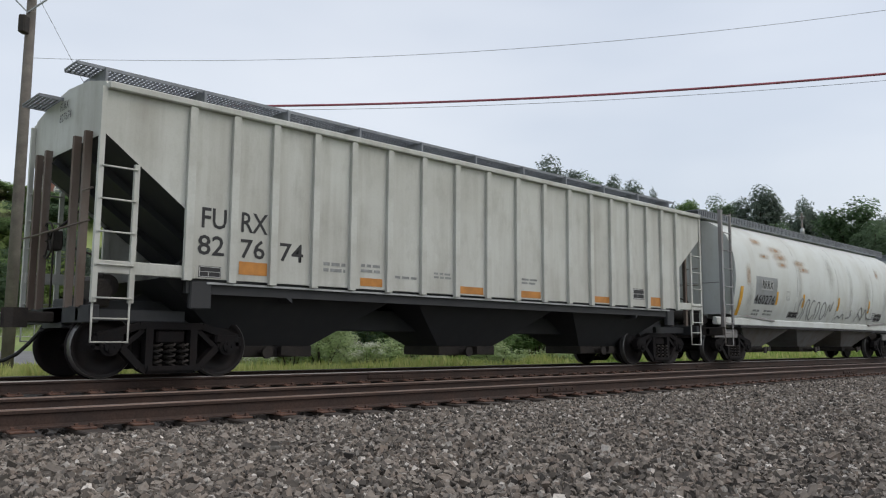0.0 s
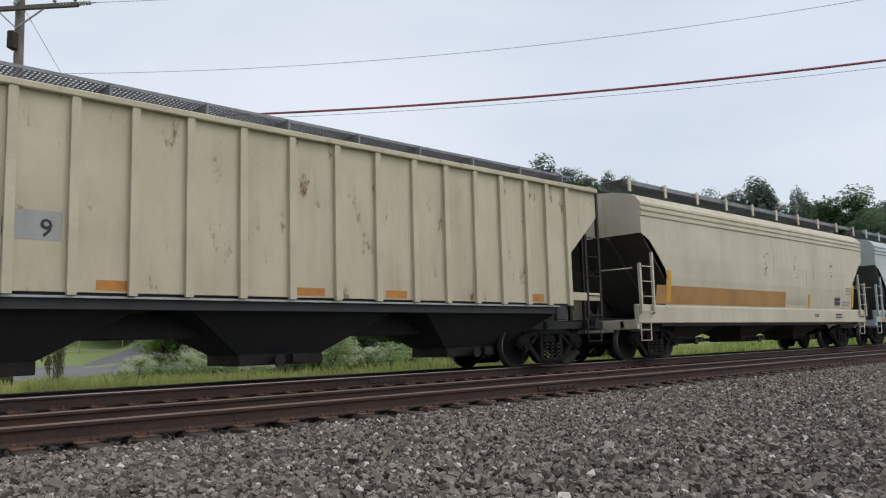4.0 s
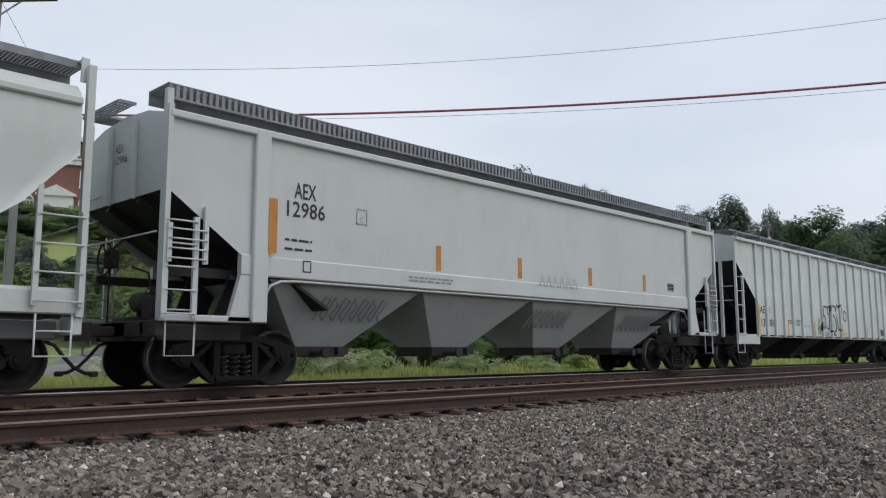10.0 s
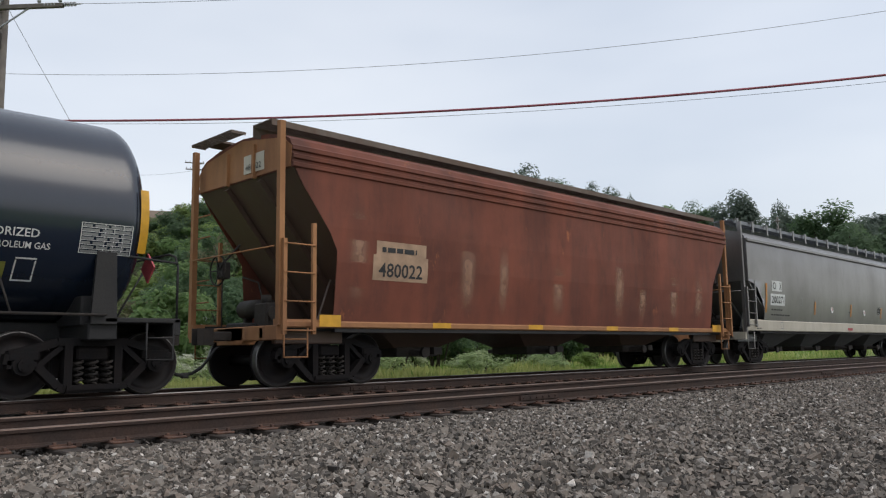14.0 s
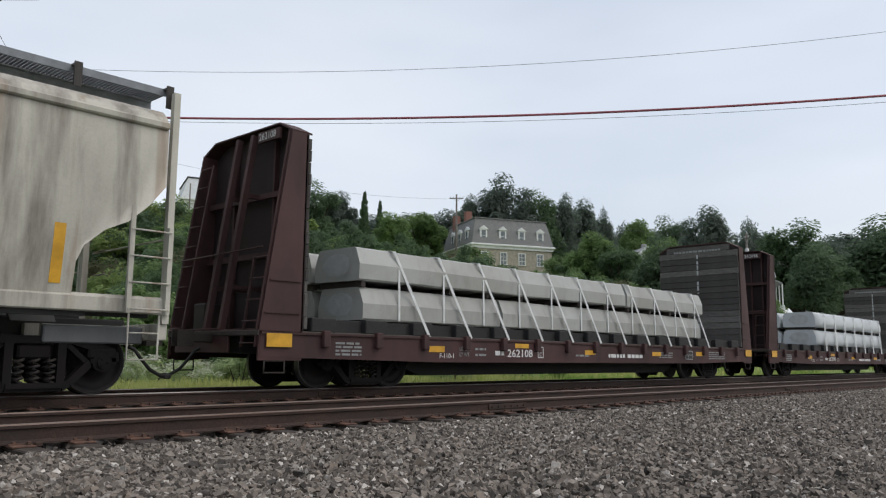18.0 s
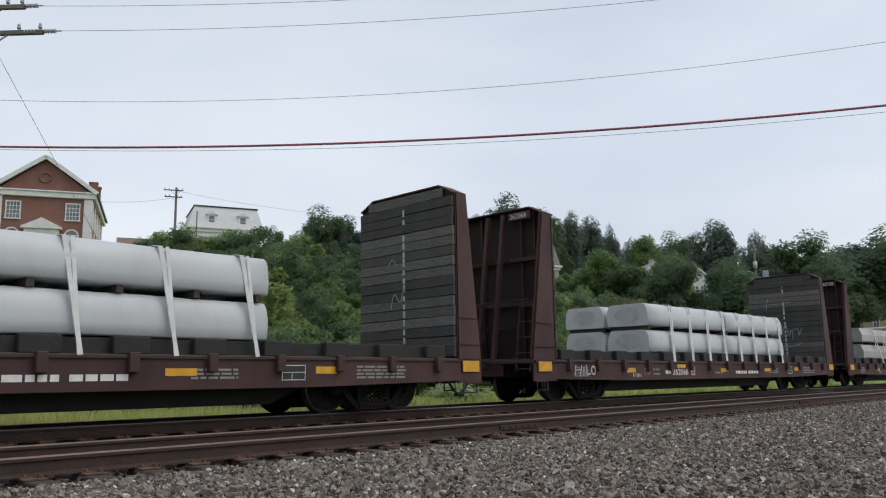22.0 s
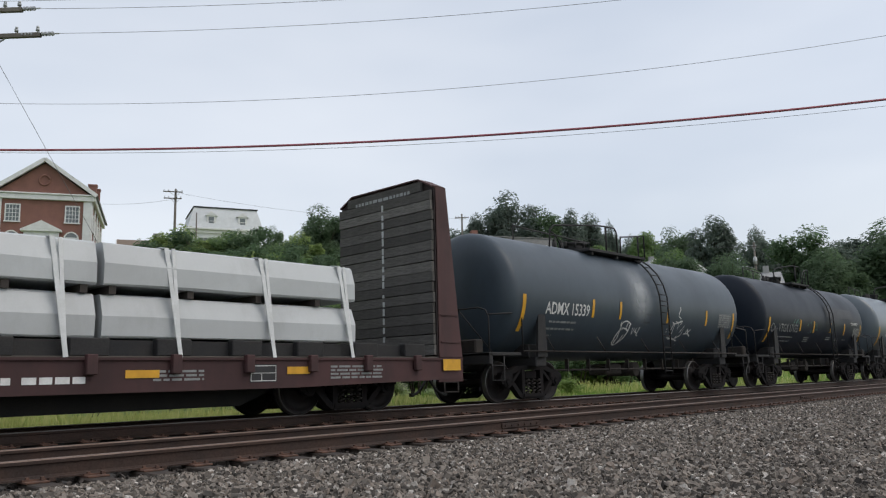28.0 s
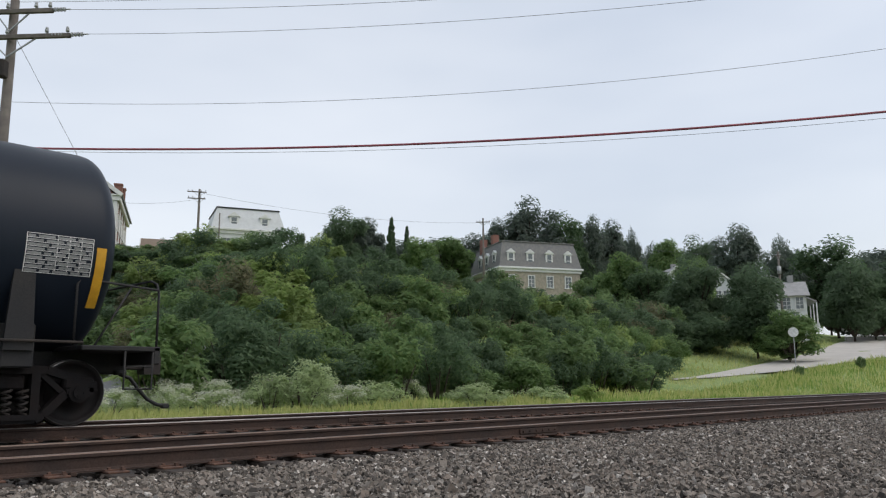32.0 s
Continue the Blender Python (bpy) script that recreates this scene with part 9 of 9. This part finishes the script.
def mansard_house(name, label, at, w, d, eave, top, wall, roof, dorm_front, dorm_side, win_front, inset=0.75, flat_col=None, side=-1):
    """A house under a steep mansard roof with dormers."""
    ob = place_house(name, label, at)
    g = Geo()
    g.box(-w / 2, w / 2, 0, d, -6, eave - 0.3)
    part("wall", g, wall, ob)
    g = Geo()
    k = g.add([(-w / 2 - 0.2, -0.2, eave), (w / 2 + 0.2, -0.2, eave), (w / 2 + 0.2, d + 0.2, eave), (-w / 2 - 0.2, d + 0.2, eave),
               (-w / 2 + inset * 0.35, inset * 0.35, eave + (top - eave) * 0.55), (w / 2 - inset * 0.35, inset * 0.35, eave + (top - eave) * 0.55), (w / 2 - inset * 0.35, d - inset * 0.35, eave + (top - eave) * 0.55), (-w / 2 + inset * 0.35, d - inset * 0.35, eave + (top - eave) * 0.55),
               (-w / 2 + inset, inset, top), (w / 2 - inset, inset, top), (w / 2 - inset, d - inset, top), (-w / 2 + inset, d - inset, top)])
    for r in (0, 4):
        for i in range(4):
            g.face([k + r + i, k + r + (i + 1) % 4, k + r + 4 + (i + 1) % 4, k + r + 4 + i])
    g.face([k + 8, k + 9, k + 10, k + 11])
    part("roof", g, roof, ob)
    g = Geo()
    g.block(-w / 2 - 0.45, w / 2 + 0.45, -0.45, d + 0.45, eave - 0.28, eave + 0.02, 0.05)
    g.block(-w / 2 - 0.2, w / 2 + 0.2, -0.2, d + 0.2, eave - 0.7, eave - 0.28, 0.03)
    part("cornice", g, TRIMW, ob)
    g = Geo()
    g.block(-w / 2 + inset - 0.15, w / 2 - inset + 0.15, inset - 0.15, d - inset + 0.15, top - 0.02, top + 0.14, 0.03)
    part("roof_curb", g, flat_col or SLATE, ob)

    def dormer(x, y, turn):
        m = pose(x, y, eave + 0.25, 0, 0, turn)
        hgt = (top - eave) * 0.5
        b = Geo()
        b.block(-0.6, 0.6, -0.05, 1.0, 0, hgt, 0.02)
        b.prism([(-0.8, hgt), (0.8, hgt), (0, hgt + 0.6)], -0.15, 1.0)
        dm = part("dormer", b, TRIMW, ob, at=m)
        p = Geo()
        p.box(-0.34, 0.34, -0.075, -0.05, 0.2, hgt - 0.15)
        part("pane", p, PANE, dm)
        q = Geo()
        q.box(-0.34, 0.34, -0.10, -0.075, hgt * 0.5 - 0.03, hgt * 0.5 + 0.03)
        part("glazing_bar", q, TRIMW, dm)
    for x in dorm_front:
        dormer(x, 0.05, 0)
    for y in dorm_side:
        dormer(side * (w / 2 - 0.05), y, 90 * side)
    for x in win_front:
        window(ob, x, 0, eave - 3.0, 0.95, 1.7, bars_n=1)
        window(ob, x, 0, eave - 5.9, 0.95, 1.7, bars_n=1)
    for y in dorm_side:
        window(ob, side * w / 2, y, eave - 3.0, 0.95, 1.7, side, bars_n=1, axis="x")
    return ob


white_roof = surface("white_roof_panels", (0.62, 0.64, 0.66), 0.6, scale=2, var=0.12)
mansard_house("white_house", "white house with a steep pale mansard roof and two dormers", pose(54.4, 90.5, 14.6, 0, 0, -22), 9.2, 9.5, 6.1, 8.9, SIDING, white_roof, (-1.9, 2.1), (), (-2.8, 0.3, 3.0), 0.6, INK)
stone = mansard_house("stone_house", "tan stone house with slate mansard roof and white dormers", pose(95.9, 74.6, 11.4, 0, 0, -27), 13.4, 12.5, 6.6, 10.6, STONEW, SLATE, (-4.9, -1.7, 1.5, 4.7), (2.5, 5.6, 8.7), (-4.8, -1.6, 1.5, 4.6), 0.7)
for x, y in ((-5.5, 5.0), (-5.7, 9.5)):
    g = Geo()
    g.block(x - 0.5, x + 0.5, y - 0.5, y + 0.5, 9.5, 12.3, 0.03)
    part("chimney", g, BRICK, stone)


def gable_house(label, at, w, d, eave, ridge, wall, roof, front_windows=(), porch=False, along=False):
    ob = place_house("gable_house", label, at)
    g = Geo()
    g.box(-w / 2, w / 2, 0, d, -4, eave)
    part("wall", g, wall, ob)
    g = Geo()
    if along:
        g.prism([(0.0, eave), (d, eave), (d / 2, ridge - 0.15)], -w / 2, w / 2, axis="x")
    else:
        g.prism([(-w / 2, eave), (w / 2, eave), (0, ridge - 0.15)], 0.02, d)
    part("gable", g, wall, ob)
    g = Geo()
    for s in (-1, 1):
        if along:
            g.beam((0, d / 2 + s * (d / 2 + 0.4), eave - 0.15), (0, d / 2, ridge), w + 0.8, 0.16)
        else:
            g.beam((s * (w / 2 + 0.4), d / 2, eave - 0.15), (0, d / 2, ridge), d + 0.8, 0.16)
    part("roof", g, roof, ob)
    for s in (-1, 1):
        g = Geo()
        if along:
            g.beam((-w / 2 - 0.42, d / 2 + s * (d / 2 + 0.4), eave - 0.2), (-w / 2 - 0.42, d / 2, ridge - 0.02), 0.12, 0.25)
        else:
            g.beam((s * (w / 2 + 0.4), -0.42, eave - 0.2), (0, -0.42, ridge - 0.02), 0.12, 0.25)
        part("verge_board", g, TRIMW, ob)
    for x, z in front_windows:
        window(ob, x, 0, z, 0.85, 1.4, bars_n=1)
    g = Geo()
    g.block(w * 0.2 - 0.35, w * 0.2 + 0.35, d * 0.5 - 0.3, d * 0.5 + 0.3, eave, ridge + 0.9, 0.03)
    part("chimney", g, SHINGLE, ob)
    if porch:
        g = Geo()
        g.beam((w / 2 + 1.1, d / 2, 2.75), (w / 2 - 0.1, d / 2, 3.3), d + 0.6, 0.14)
        part("porch_roof", g, SHINGLE, ob)
        for y in (0.2, d / 2, d - 0.2):
            g = Geo()
            g.block(w / 2 + 1.05, w / 2 + 1.2, y - 0.08, y + 0.08, 0.0, 2.7, 0.015)
            part("porch_post", g, TRIMW, ob)
        g = Geo()
        g.block(w / 2, w / 2 + 1.3, -0.1, d + 0.1, -0.9, 0.0, 0.03)
        part("porch_floor", g, TRIMW, ob)
    return ob


gable_house("white gabled house half hidden by trees", pose(112.5, 54.5, 10.0, 0, 0, -50), 6.0, 9.0, 4.6, 7.3, SIDING, SHINGLE, ((-1.2, 2.6), (0.2, 2.6), (1.4, 2.6)))
gable_house("white gabled house half hidden by trees", pose(107.0, 58.0, 10.5, 0, 0, -40), 5.0, 7.0, 4.6, 7.0, SIDING, SHINGLE, ((0.0, 2.8),))
gable_house("white farmhouse with grey roof and an open porch", pose(100.0, 39.4, 7.6, 0, 0, -62), 4.6, 5.6, 3.6, 5.5, SIDING, SHINGLE, ((-1.5, 1.9), (0.0, 1.9), (1.5, 1.9), (-0.9, 0.1), (0.9, 0.1)), porch=True, along=True)
gable_house("tan house with hipped brown roof on the hill", pose(40.5, 84.0, 12.8, 0, 0, -25), 5.5, 6.0, 2.6, 4.4, STONEW, surface("tan_shingle", (0.22, 0.17, 0.13), 0.85), ((-1.2, 0.8), (1.2, 0.8)), along=True)
gable_house("small yellow house with brown roof by the road", pose(150.0, 38.5, 7.4, 0, 0, -70), 7.0, 7.0, 2.9, 5.2, surface("yellow_siding", (0.42, 0.36, 0.24), 0.8), surface("brown_shingle", (0.16, 0.11, 0.09), 0.85), ((-1.5, 0.9), (1.5, 0.9)), along=True)


# ---- poles, wires, signs, fence ----
def pole(x, y, top, r, arms=(), label="weathered wooden utility pole with a crossarm", turn=0.0, transformer=False, base=None):
    z0 = ground_z(x, y) if base is None else base
    ob = thing("utility_pole", label, "utility pole", "utility poles", at=pose(x, y, 0, 0, 0, turn))
    part("mast", Geo().tube([(0, 0, z0 - 0.4), (0, 0, (z0 + top) / 2), (0, 0, top)], [r, r * 0.88, r * 0.72], 12), POLE, ob)
    for z, half, off in arms:
        g = Geo()
        g.block(-half + off, half + off, -r - 0.11, -r + 0.0, z - 0.06, z + 0.06, 0.008)
        arm = part("crossarm", g, POLE, ob)
        for s in (-1, 1):
            g = Geo()
            g.beam((off * 0.3 + s * half * 0.55, -r - 0.05, z - 0.03), (0, -r, z - 0.55), 0.035)
            part("arm_brace", g, GALV, arm)
        for x2 in (-half + off + 0.1, -half * 0.45 + off, half * 0.45 + off, half + off - 0.1):
            g = Geo()
            g.tube([(x2, -r - 0.05, z + 0.06), (x2, -r - 0.05, z + 0.12)], 0.02, 6)
            g.disc((x2, -r - 0.05, z + 0.15), "z", 0.05, 0.035, 10).disc((x2, -r - 0.05, z + 0.22), "z", 0.038, 0.03, 10)
            part("insulator", g, GALV, arm)
    if transformer:
        g = Geo()
        g.disc((0, -r - 0.28, transformer), "z", 0.24, 0.42, 16).disc((0, -r - 0.28, transformer + 0.46), "z", 0.16, 0.05, 14)
        part("transformer", g, GALV, ob)
    return ob


main = pole(6.25, 23.2, 11.3, 0.16, ((10.85, 0.9, 0.35), (10.1, 1.25, 0.55)), turn=-48)
g = Geo()
for z, o in ((10.1, 1.75), (10.1, 1.2), (10.85, 1.2)):
    for k in range(4):
        g.disc((o + 0.10 + 0.09 * k, -0.22, z + 0.02), "x", 0.06, 0.02, 12)
    g.tube([(o, -0.22, z + 0.02), (o + 0.55, -0.22, z + 0.02)], 0.02, 6)
parts("strain_insulator", g, GALV, main)
g = Geo()
g.block(-0.10, 0.10, -0.42, -0.16, 8.9, 9.4, 0.03)
part("cutout_switch", g, GRIME, main)
pole(44.6, 85.5, 23.6, 0.17, ((23.2, 1.1, -0.3), (22.4, 1.0, -0.3)), turn=-28, label="tall bare utility pole beside the white house")
pole(83.5, 75.2, 24.1, 0.16, ((23.5, 1.0, 0),), turn=-48)
lampole = pole(98.5, 39.4, 16.6, 0.17, ((16.0, 0.35, 0),), turn=-68, transformer=14.2, label="utility pole with transformer and a street lamp arm")
g = Geo()
g.tube([(0, 0, 13.2), (-1.0, -0.3, 13.55), (-2.4, -0.7, 13.5)], 0.045, 7)
part("lamp_arm", g, GALV, lampole)
g = Geo()
g.block(-2.95, -2.3, -0.85, -0.6, 13.42, 13.56, 0.03)
part("lamp_head", g, GALV, lampole)
pole(128.0, 36.8, 11.8, 0.12, (), label="slim street pole by the climbing road")
pole(46.2, 83.4, 20.6, 0.10, (), label="slim bare pole in front of the white house")

END = Vector((29.5, -5.2, 0))


def wire(name, label, z0, a, b, r, mat, off=(0, 0), tail=1.0):
    """A sagging line from the tall pole over the tracks to the next pole, out of view."""
    g = Geo()
    p0 = Vector((6.25 + off[0], 23.2 + off[1], 0))
    pts = [(*(p0.xy + (END.xy - p0.xy) * (i / 40 * tail)), z0 + a * (i / 40 * tail) + b * (i / 40 * tail) ** 2) for i in range(41)]
    g.tube(pts, r, 6)
    return solid(name, g, mat, label, "cable", "overhead lines")


wire("overhead_cable", "red-sheathed cable hung across the tracks", 7.0, -2.12, 3.63, 0.030, REDCABLE)
wire("overhead_wire", "thin messenger wire below the red cable", 6.93, -2.35, 3.75, 0.0055, WIRE)
wire("overhead_wire", "thin dark wire hung across the tracks", 8.31, -2.75, 5.4, 0.0055, WIRE)
wire("overhead_wire", "thin dark wire hung across the tracks", 10.25, -1.91, 4.0, 0.006, WIRE, (1.1, -1.2))
wire("overhead_wire", "thin dark wire hung across the tracks", 10.95, -2.24, 4.0, 0.006, WIRE, (0.7, -0.9))
wire("overhead_wire", "thin dark wire hung across the tracks", 11.25, -2.0, 4.2, 0.0055, WIRE, (-0.2, 0.2))
g = Geo()
g.tube([(6.3, 23.1, 10.2), (13.5, 27.5, 2.4)], 0.007, 6)
solid("guy_wire", g, WIRE, "thin steel guy wire running down from the pole", "cable", "overhead lines")
for a, b in (((44.4, 85.2, 23.1), (83.4, 75.0, 23.4)), ((44.4, 85.2, 22.3), (29.0, 93.0, 22.5)), ((83.4, 75.0, 23.4), (98.4, 39.3, 15.9)), ((98.4, 39.3, 15.9), (128, 36.8, 11.6))):
    g = Geo()
    a, b = Vector(a), Vector(b)
    g.tube([a + (b - a) * i / 16 - Vector((0, 0, 1.1 * (1 - (i / 8 - 1) ** 2))) for i in range(17)], 0.014, 5)
    solid("distant_line", g, WIRE, "thin power line strung between the hilltop poles", "cable", "overhead lines")


def sign(label, x, y, z, shape, size, mat, post=GALV, turn=0.0):
    z0 = ground_z(x, y)
    ob = thing("road_sign", label, "road sign", "signs by the road", at=pose(x, y, 0, 0, 0, turn))
    part("post", Geo().box(-0.035, 0.035, 0.02, 0.06, z0 - 0.2, z + size * 0.3), post, ob)
    n, a0 = {"round": (20, 0), "diamond": (4, 0), "square": (4, 0.7854)}[shape]
    part("sign_plate", Geo().prism([(size * math.cos(a0 + 6.2832 * i / n), z + size * math.sin(a0 + 6.2832 * i / n)) for i in range(n)], -0.02, 0.015), mat, ob)
    return ob


SIGNW = surface("sign_back_grey", (0.46, 0.48, 0.49), 0.5, 0.2, scale=3, var=0.15)
sign("round pale sign on a post by the road", 70.0, 27.2, 4.8, "round", 0.42, CHALK, turn=-70)
sign("square white sign on a post by the road", 111.0, 36.4, 7.6, "square", 0.62, CHALK, turn=-72)
sign("grey back of a diamond sign among weeds", 13.2, 25.2, 1.85, "diamond", 0.42, SIGNW, turn=-30)
g = Geo()
for i in range(7):
    p = pose(76 + rnd.uniform(-1.4, 1.4), 18.4 + rnd.uniform(-0.4, 0.4), ground_z(76, 18.4) + 0.06 + 0.06 * (i % 3), 0, rnd.uniform(-5, 5), rnd.uniform(-20, 20))
    q = Geo().block(-1.2, 1.2, -0.11, 0.11, 0, 0.16, 0.01)
    k = g.add([p @ Vector(v) for v in q.v])
    for f in q.f:
        g.face([k + j for j in f])
solid("tie_pile", g, TIE, "small heap of discarded dark wooden ties in the grass", "timber pile")

fence = thing("chain_fence", "low chain-link fence at the back of the lawn", "fence")
FENCE_Y = 50.0
for i in range(16):
    x = -6 + 2.6 * i
    part("fence_post", Geo().tube([(x, FENCE_Y, ground_z(x, FENCE_Y) - 0.2), (x, FENCE_Y, ground_z(x, FENCE_Y) + 1.5)], 0.035, 7), GALV, fence)
for dz in (1.48, 0.15):
    part("fence_rail", Geo().tube([(-6 + 2.6 * i, FENCE_Y, ground_z(-6 + 2.6 * i, FENCE_Y) + dz) for i in range(16)], 0.025, 6), GALV, fence)
g = Geo()
for i in range(130):
    x = -6 + 0.3 * i
    for s in (-1, 1):
        z = ground_z(x, FENCE_Y)
        g.beam((x, FENCE_Y, z + 0.1), (x + s * 1.3, FENCE_Y, z + 1.45), 0.008)
net = part("fence_mesh", g, GALV, fence)
net["kind"] = "stuff"


# ---- the pickup on the street ----
MAROON = paint("pickup_maroon", (0.026, 0.010, 0.013), (0.02, 0.012, 0.012), 0.1, 0.2, rough=0.28, spec=0.6)
BEIGE = paint("pickup_beige", (0.42, 0.38, 0.30), rough=0.4)
TYRE = surface("tyre_rubber", (0.022, 0.022, 0.023), 0.8)
pickup = thing("pickup_truck", "maroon and beige pickup truck driving along the street", "pickup truck")
g = Geo()
side = [(-2.75, 0.55), (-2.8, 0.85), (-2.72, 1.02), (-1.55, 1.12), (-0.75, 1.72), (0.55, 1.76), (0.85, 1.15), (2.78, 1.12), (2.82, 0.55)]
g.prism(side, -0.92, 0.92)
part("body", g, MAROON, pickup)
g = Geo()
g.prism([(-2.78, 0.42), (-2.82, 0.66), (2.84, 0.66), (2.8, 0.42)], -0.945, 0.945)
part("lower_panel", g, BEIGE, pickup)
for pts in ([(-1.32, 1.14), (-0.72, 1.60), (-0.35, 1.62), (-0.35, 1.14)], [(-0.25, 1.14), (-0.25, 1.62), (0.46, 1.64), (0.62, 1.16)]):
    g = Geo()
    g.prism(pts, -0.93, 0.93)
    part("side_window", g, PANE, pickup)
g = Geo()
g.block(-2.92, -2.74, -0.9, 0.9, 0.42, 0.62, 0.03)
part("front_bumper", g, GALV, pickup)
g = Geo()
g.block(2.80, 2.94, -0.9, 0.9, 0.45, 0.62, 0.03)
part("rear_bumper", g, GALV, pickup)
g = Geo()
g.block(-2.78, -2.7, -0.88, -0.55, 0.72, 0.92, 0.02)
part("headlight", g, CHALK, pickup)
g = Geo()
g.block(0.9, 2.7, -0.93, -0.86, 1.12, 1.17, 0.01)
g.block(0.9, 2.7, 0.86, 0.93, 1.12, 1.17, 0.01)
part("bed_rail", g, CHALK, pickup)
for x in (-1.82, 1.72):
    g = Geo()
    for y in (-0.95, 0.95):
        g.tube([(x + 0.47 * math.cos(radians(a)), y, 0.42 + 0.47 * math.sin(radians(a))) for a in range(0, 181, 15)], 0.035, 6)
    parts("wheel_flare", g, BEIGE, pickup)
g = Geo()
g.block(2.76, 2.83, -0.93, -0.80, 0.78, 1.02, 0.015)
g.block(2.76, 2.83, 0.80, 0.93, 0.78, 1.02, 0.015)
parts("tail_light", g, REDINK, pickup)
g = Geo()
g.block(-0.98, -0.78, -1.10, -0.93, 1.12, 1.32, 0.02)
part("side_mirror", g, INK, pickup)
tw = Geo()
lathe(tw, [(0.20, -0.11), (0.36, -0.12), (0.385, -0.08), (0.385, 0.08), (0.36, 0.12), (0.20, 0.11)], 22)
hub = Geo()
hub.disc((0, -0.08, 0), "y", 0.21, 0.03, 16).disc((0, -0.12, 0), "y", 0.07, 0.02, 10).disc((0, 0.08, 0), "y", 0.21, 0.03, 16)
for i in range(5):
    hub.block(0.13 * math.cos(i * 1.257) - 0.03, 0.13 * math.cos(i * 1.257) + 0.03, -0.125, -0.10, 0.13 * math.sin(i * 1.257) - 0.03, 0.13 * math.sin(i * 1.257) + 0.03, 0.005)
tm, hm = tw.mesh("tyre", TYRE), hub.mesh("rim", GALV)
PICKUP_WHEELS = []
for x in (-1.82, 1.72):
    for y in (-0.84, 0.84):
        w = part("wheel", tm, None, pickup)
        w.matrix_parent_inverse = pose(x, y, 0.385)
        part("rim", hm, None, w)
        PICKUP_WHEELS.append(w)


# ---- what moves ----
def motions():
    """The train runs through, a little faster towards its end, its wheels turning, and a pickup passes on the street behind."""
    times = [float(i) for i in range(33)]
    for ob, s in TRAIN:
        ahead = s + gained((s - 12.0) / SPEED)
        walk(ob, [(t, pose(ahead - run(t), TRACK_Y, RAIL_Z)) for t in times])
    first = WHEELSETS[0]
    walk(first, [(i / FPS, pose(0, 0, 0, 0, -math.degrees(run(i / FPS) / 0.457), 0)) for i in range(32 * FPS + 1)])
    act, slot = first.animation_data.action, first.animation_data.action_slot
    # rows: seconds and the place of the pickup along its street
    walk(pickup, [(t, pose(13.1 - 9.1 * (t - 11.85), 37.0, 0.01)) for t in (0.0, 16.0, 32.0)])
    walk(PICKUP_WHEELS[0], [(i / FPS, pose(0, 0, 0, 0, -math.degrees(9.1 * i / FPS / 0.385), 0)) for i in range(32 * FPS + 1)])
    roll = PICKUP_WHEELS[0].animation_data
    for w in PICKUP_WHEELS[1:]:
        w.rotation_mode = "QUATERNION"
        keys = w.animation_data_create()
        keys.action = roll.action
        keys.action_slot = roll.action_slot
    for w in WHEELSETS[1:]:
        w.rotation_mode = "QUATERNION"
        keys = w.animation_data_create()
        keys.action = act
        keys.action_slot = slot


motions()
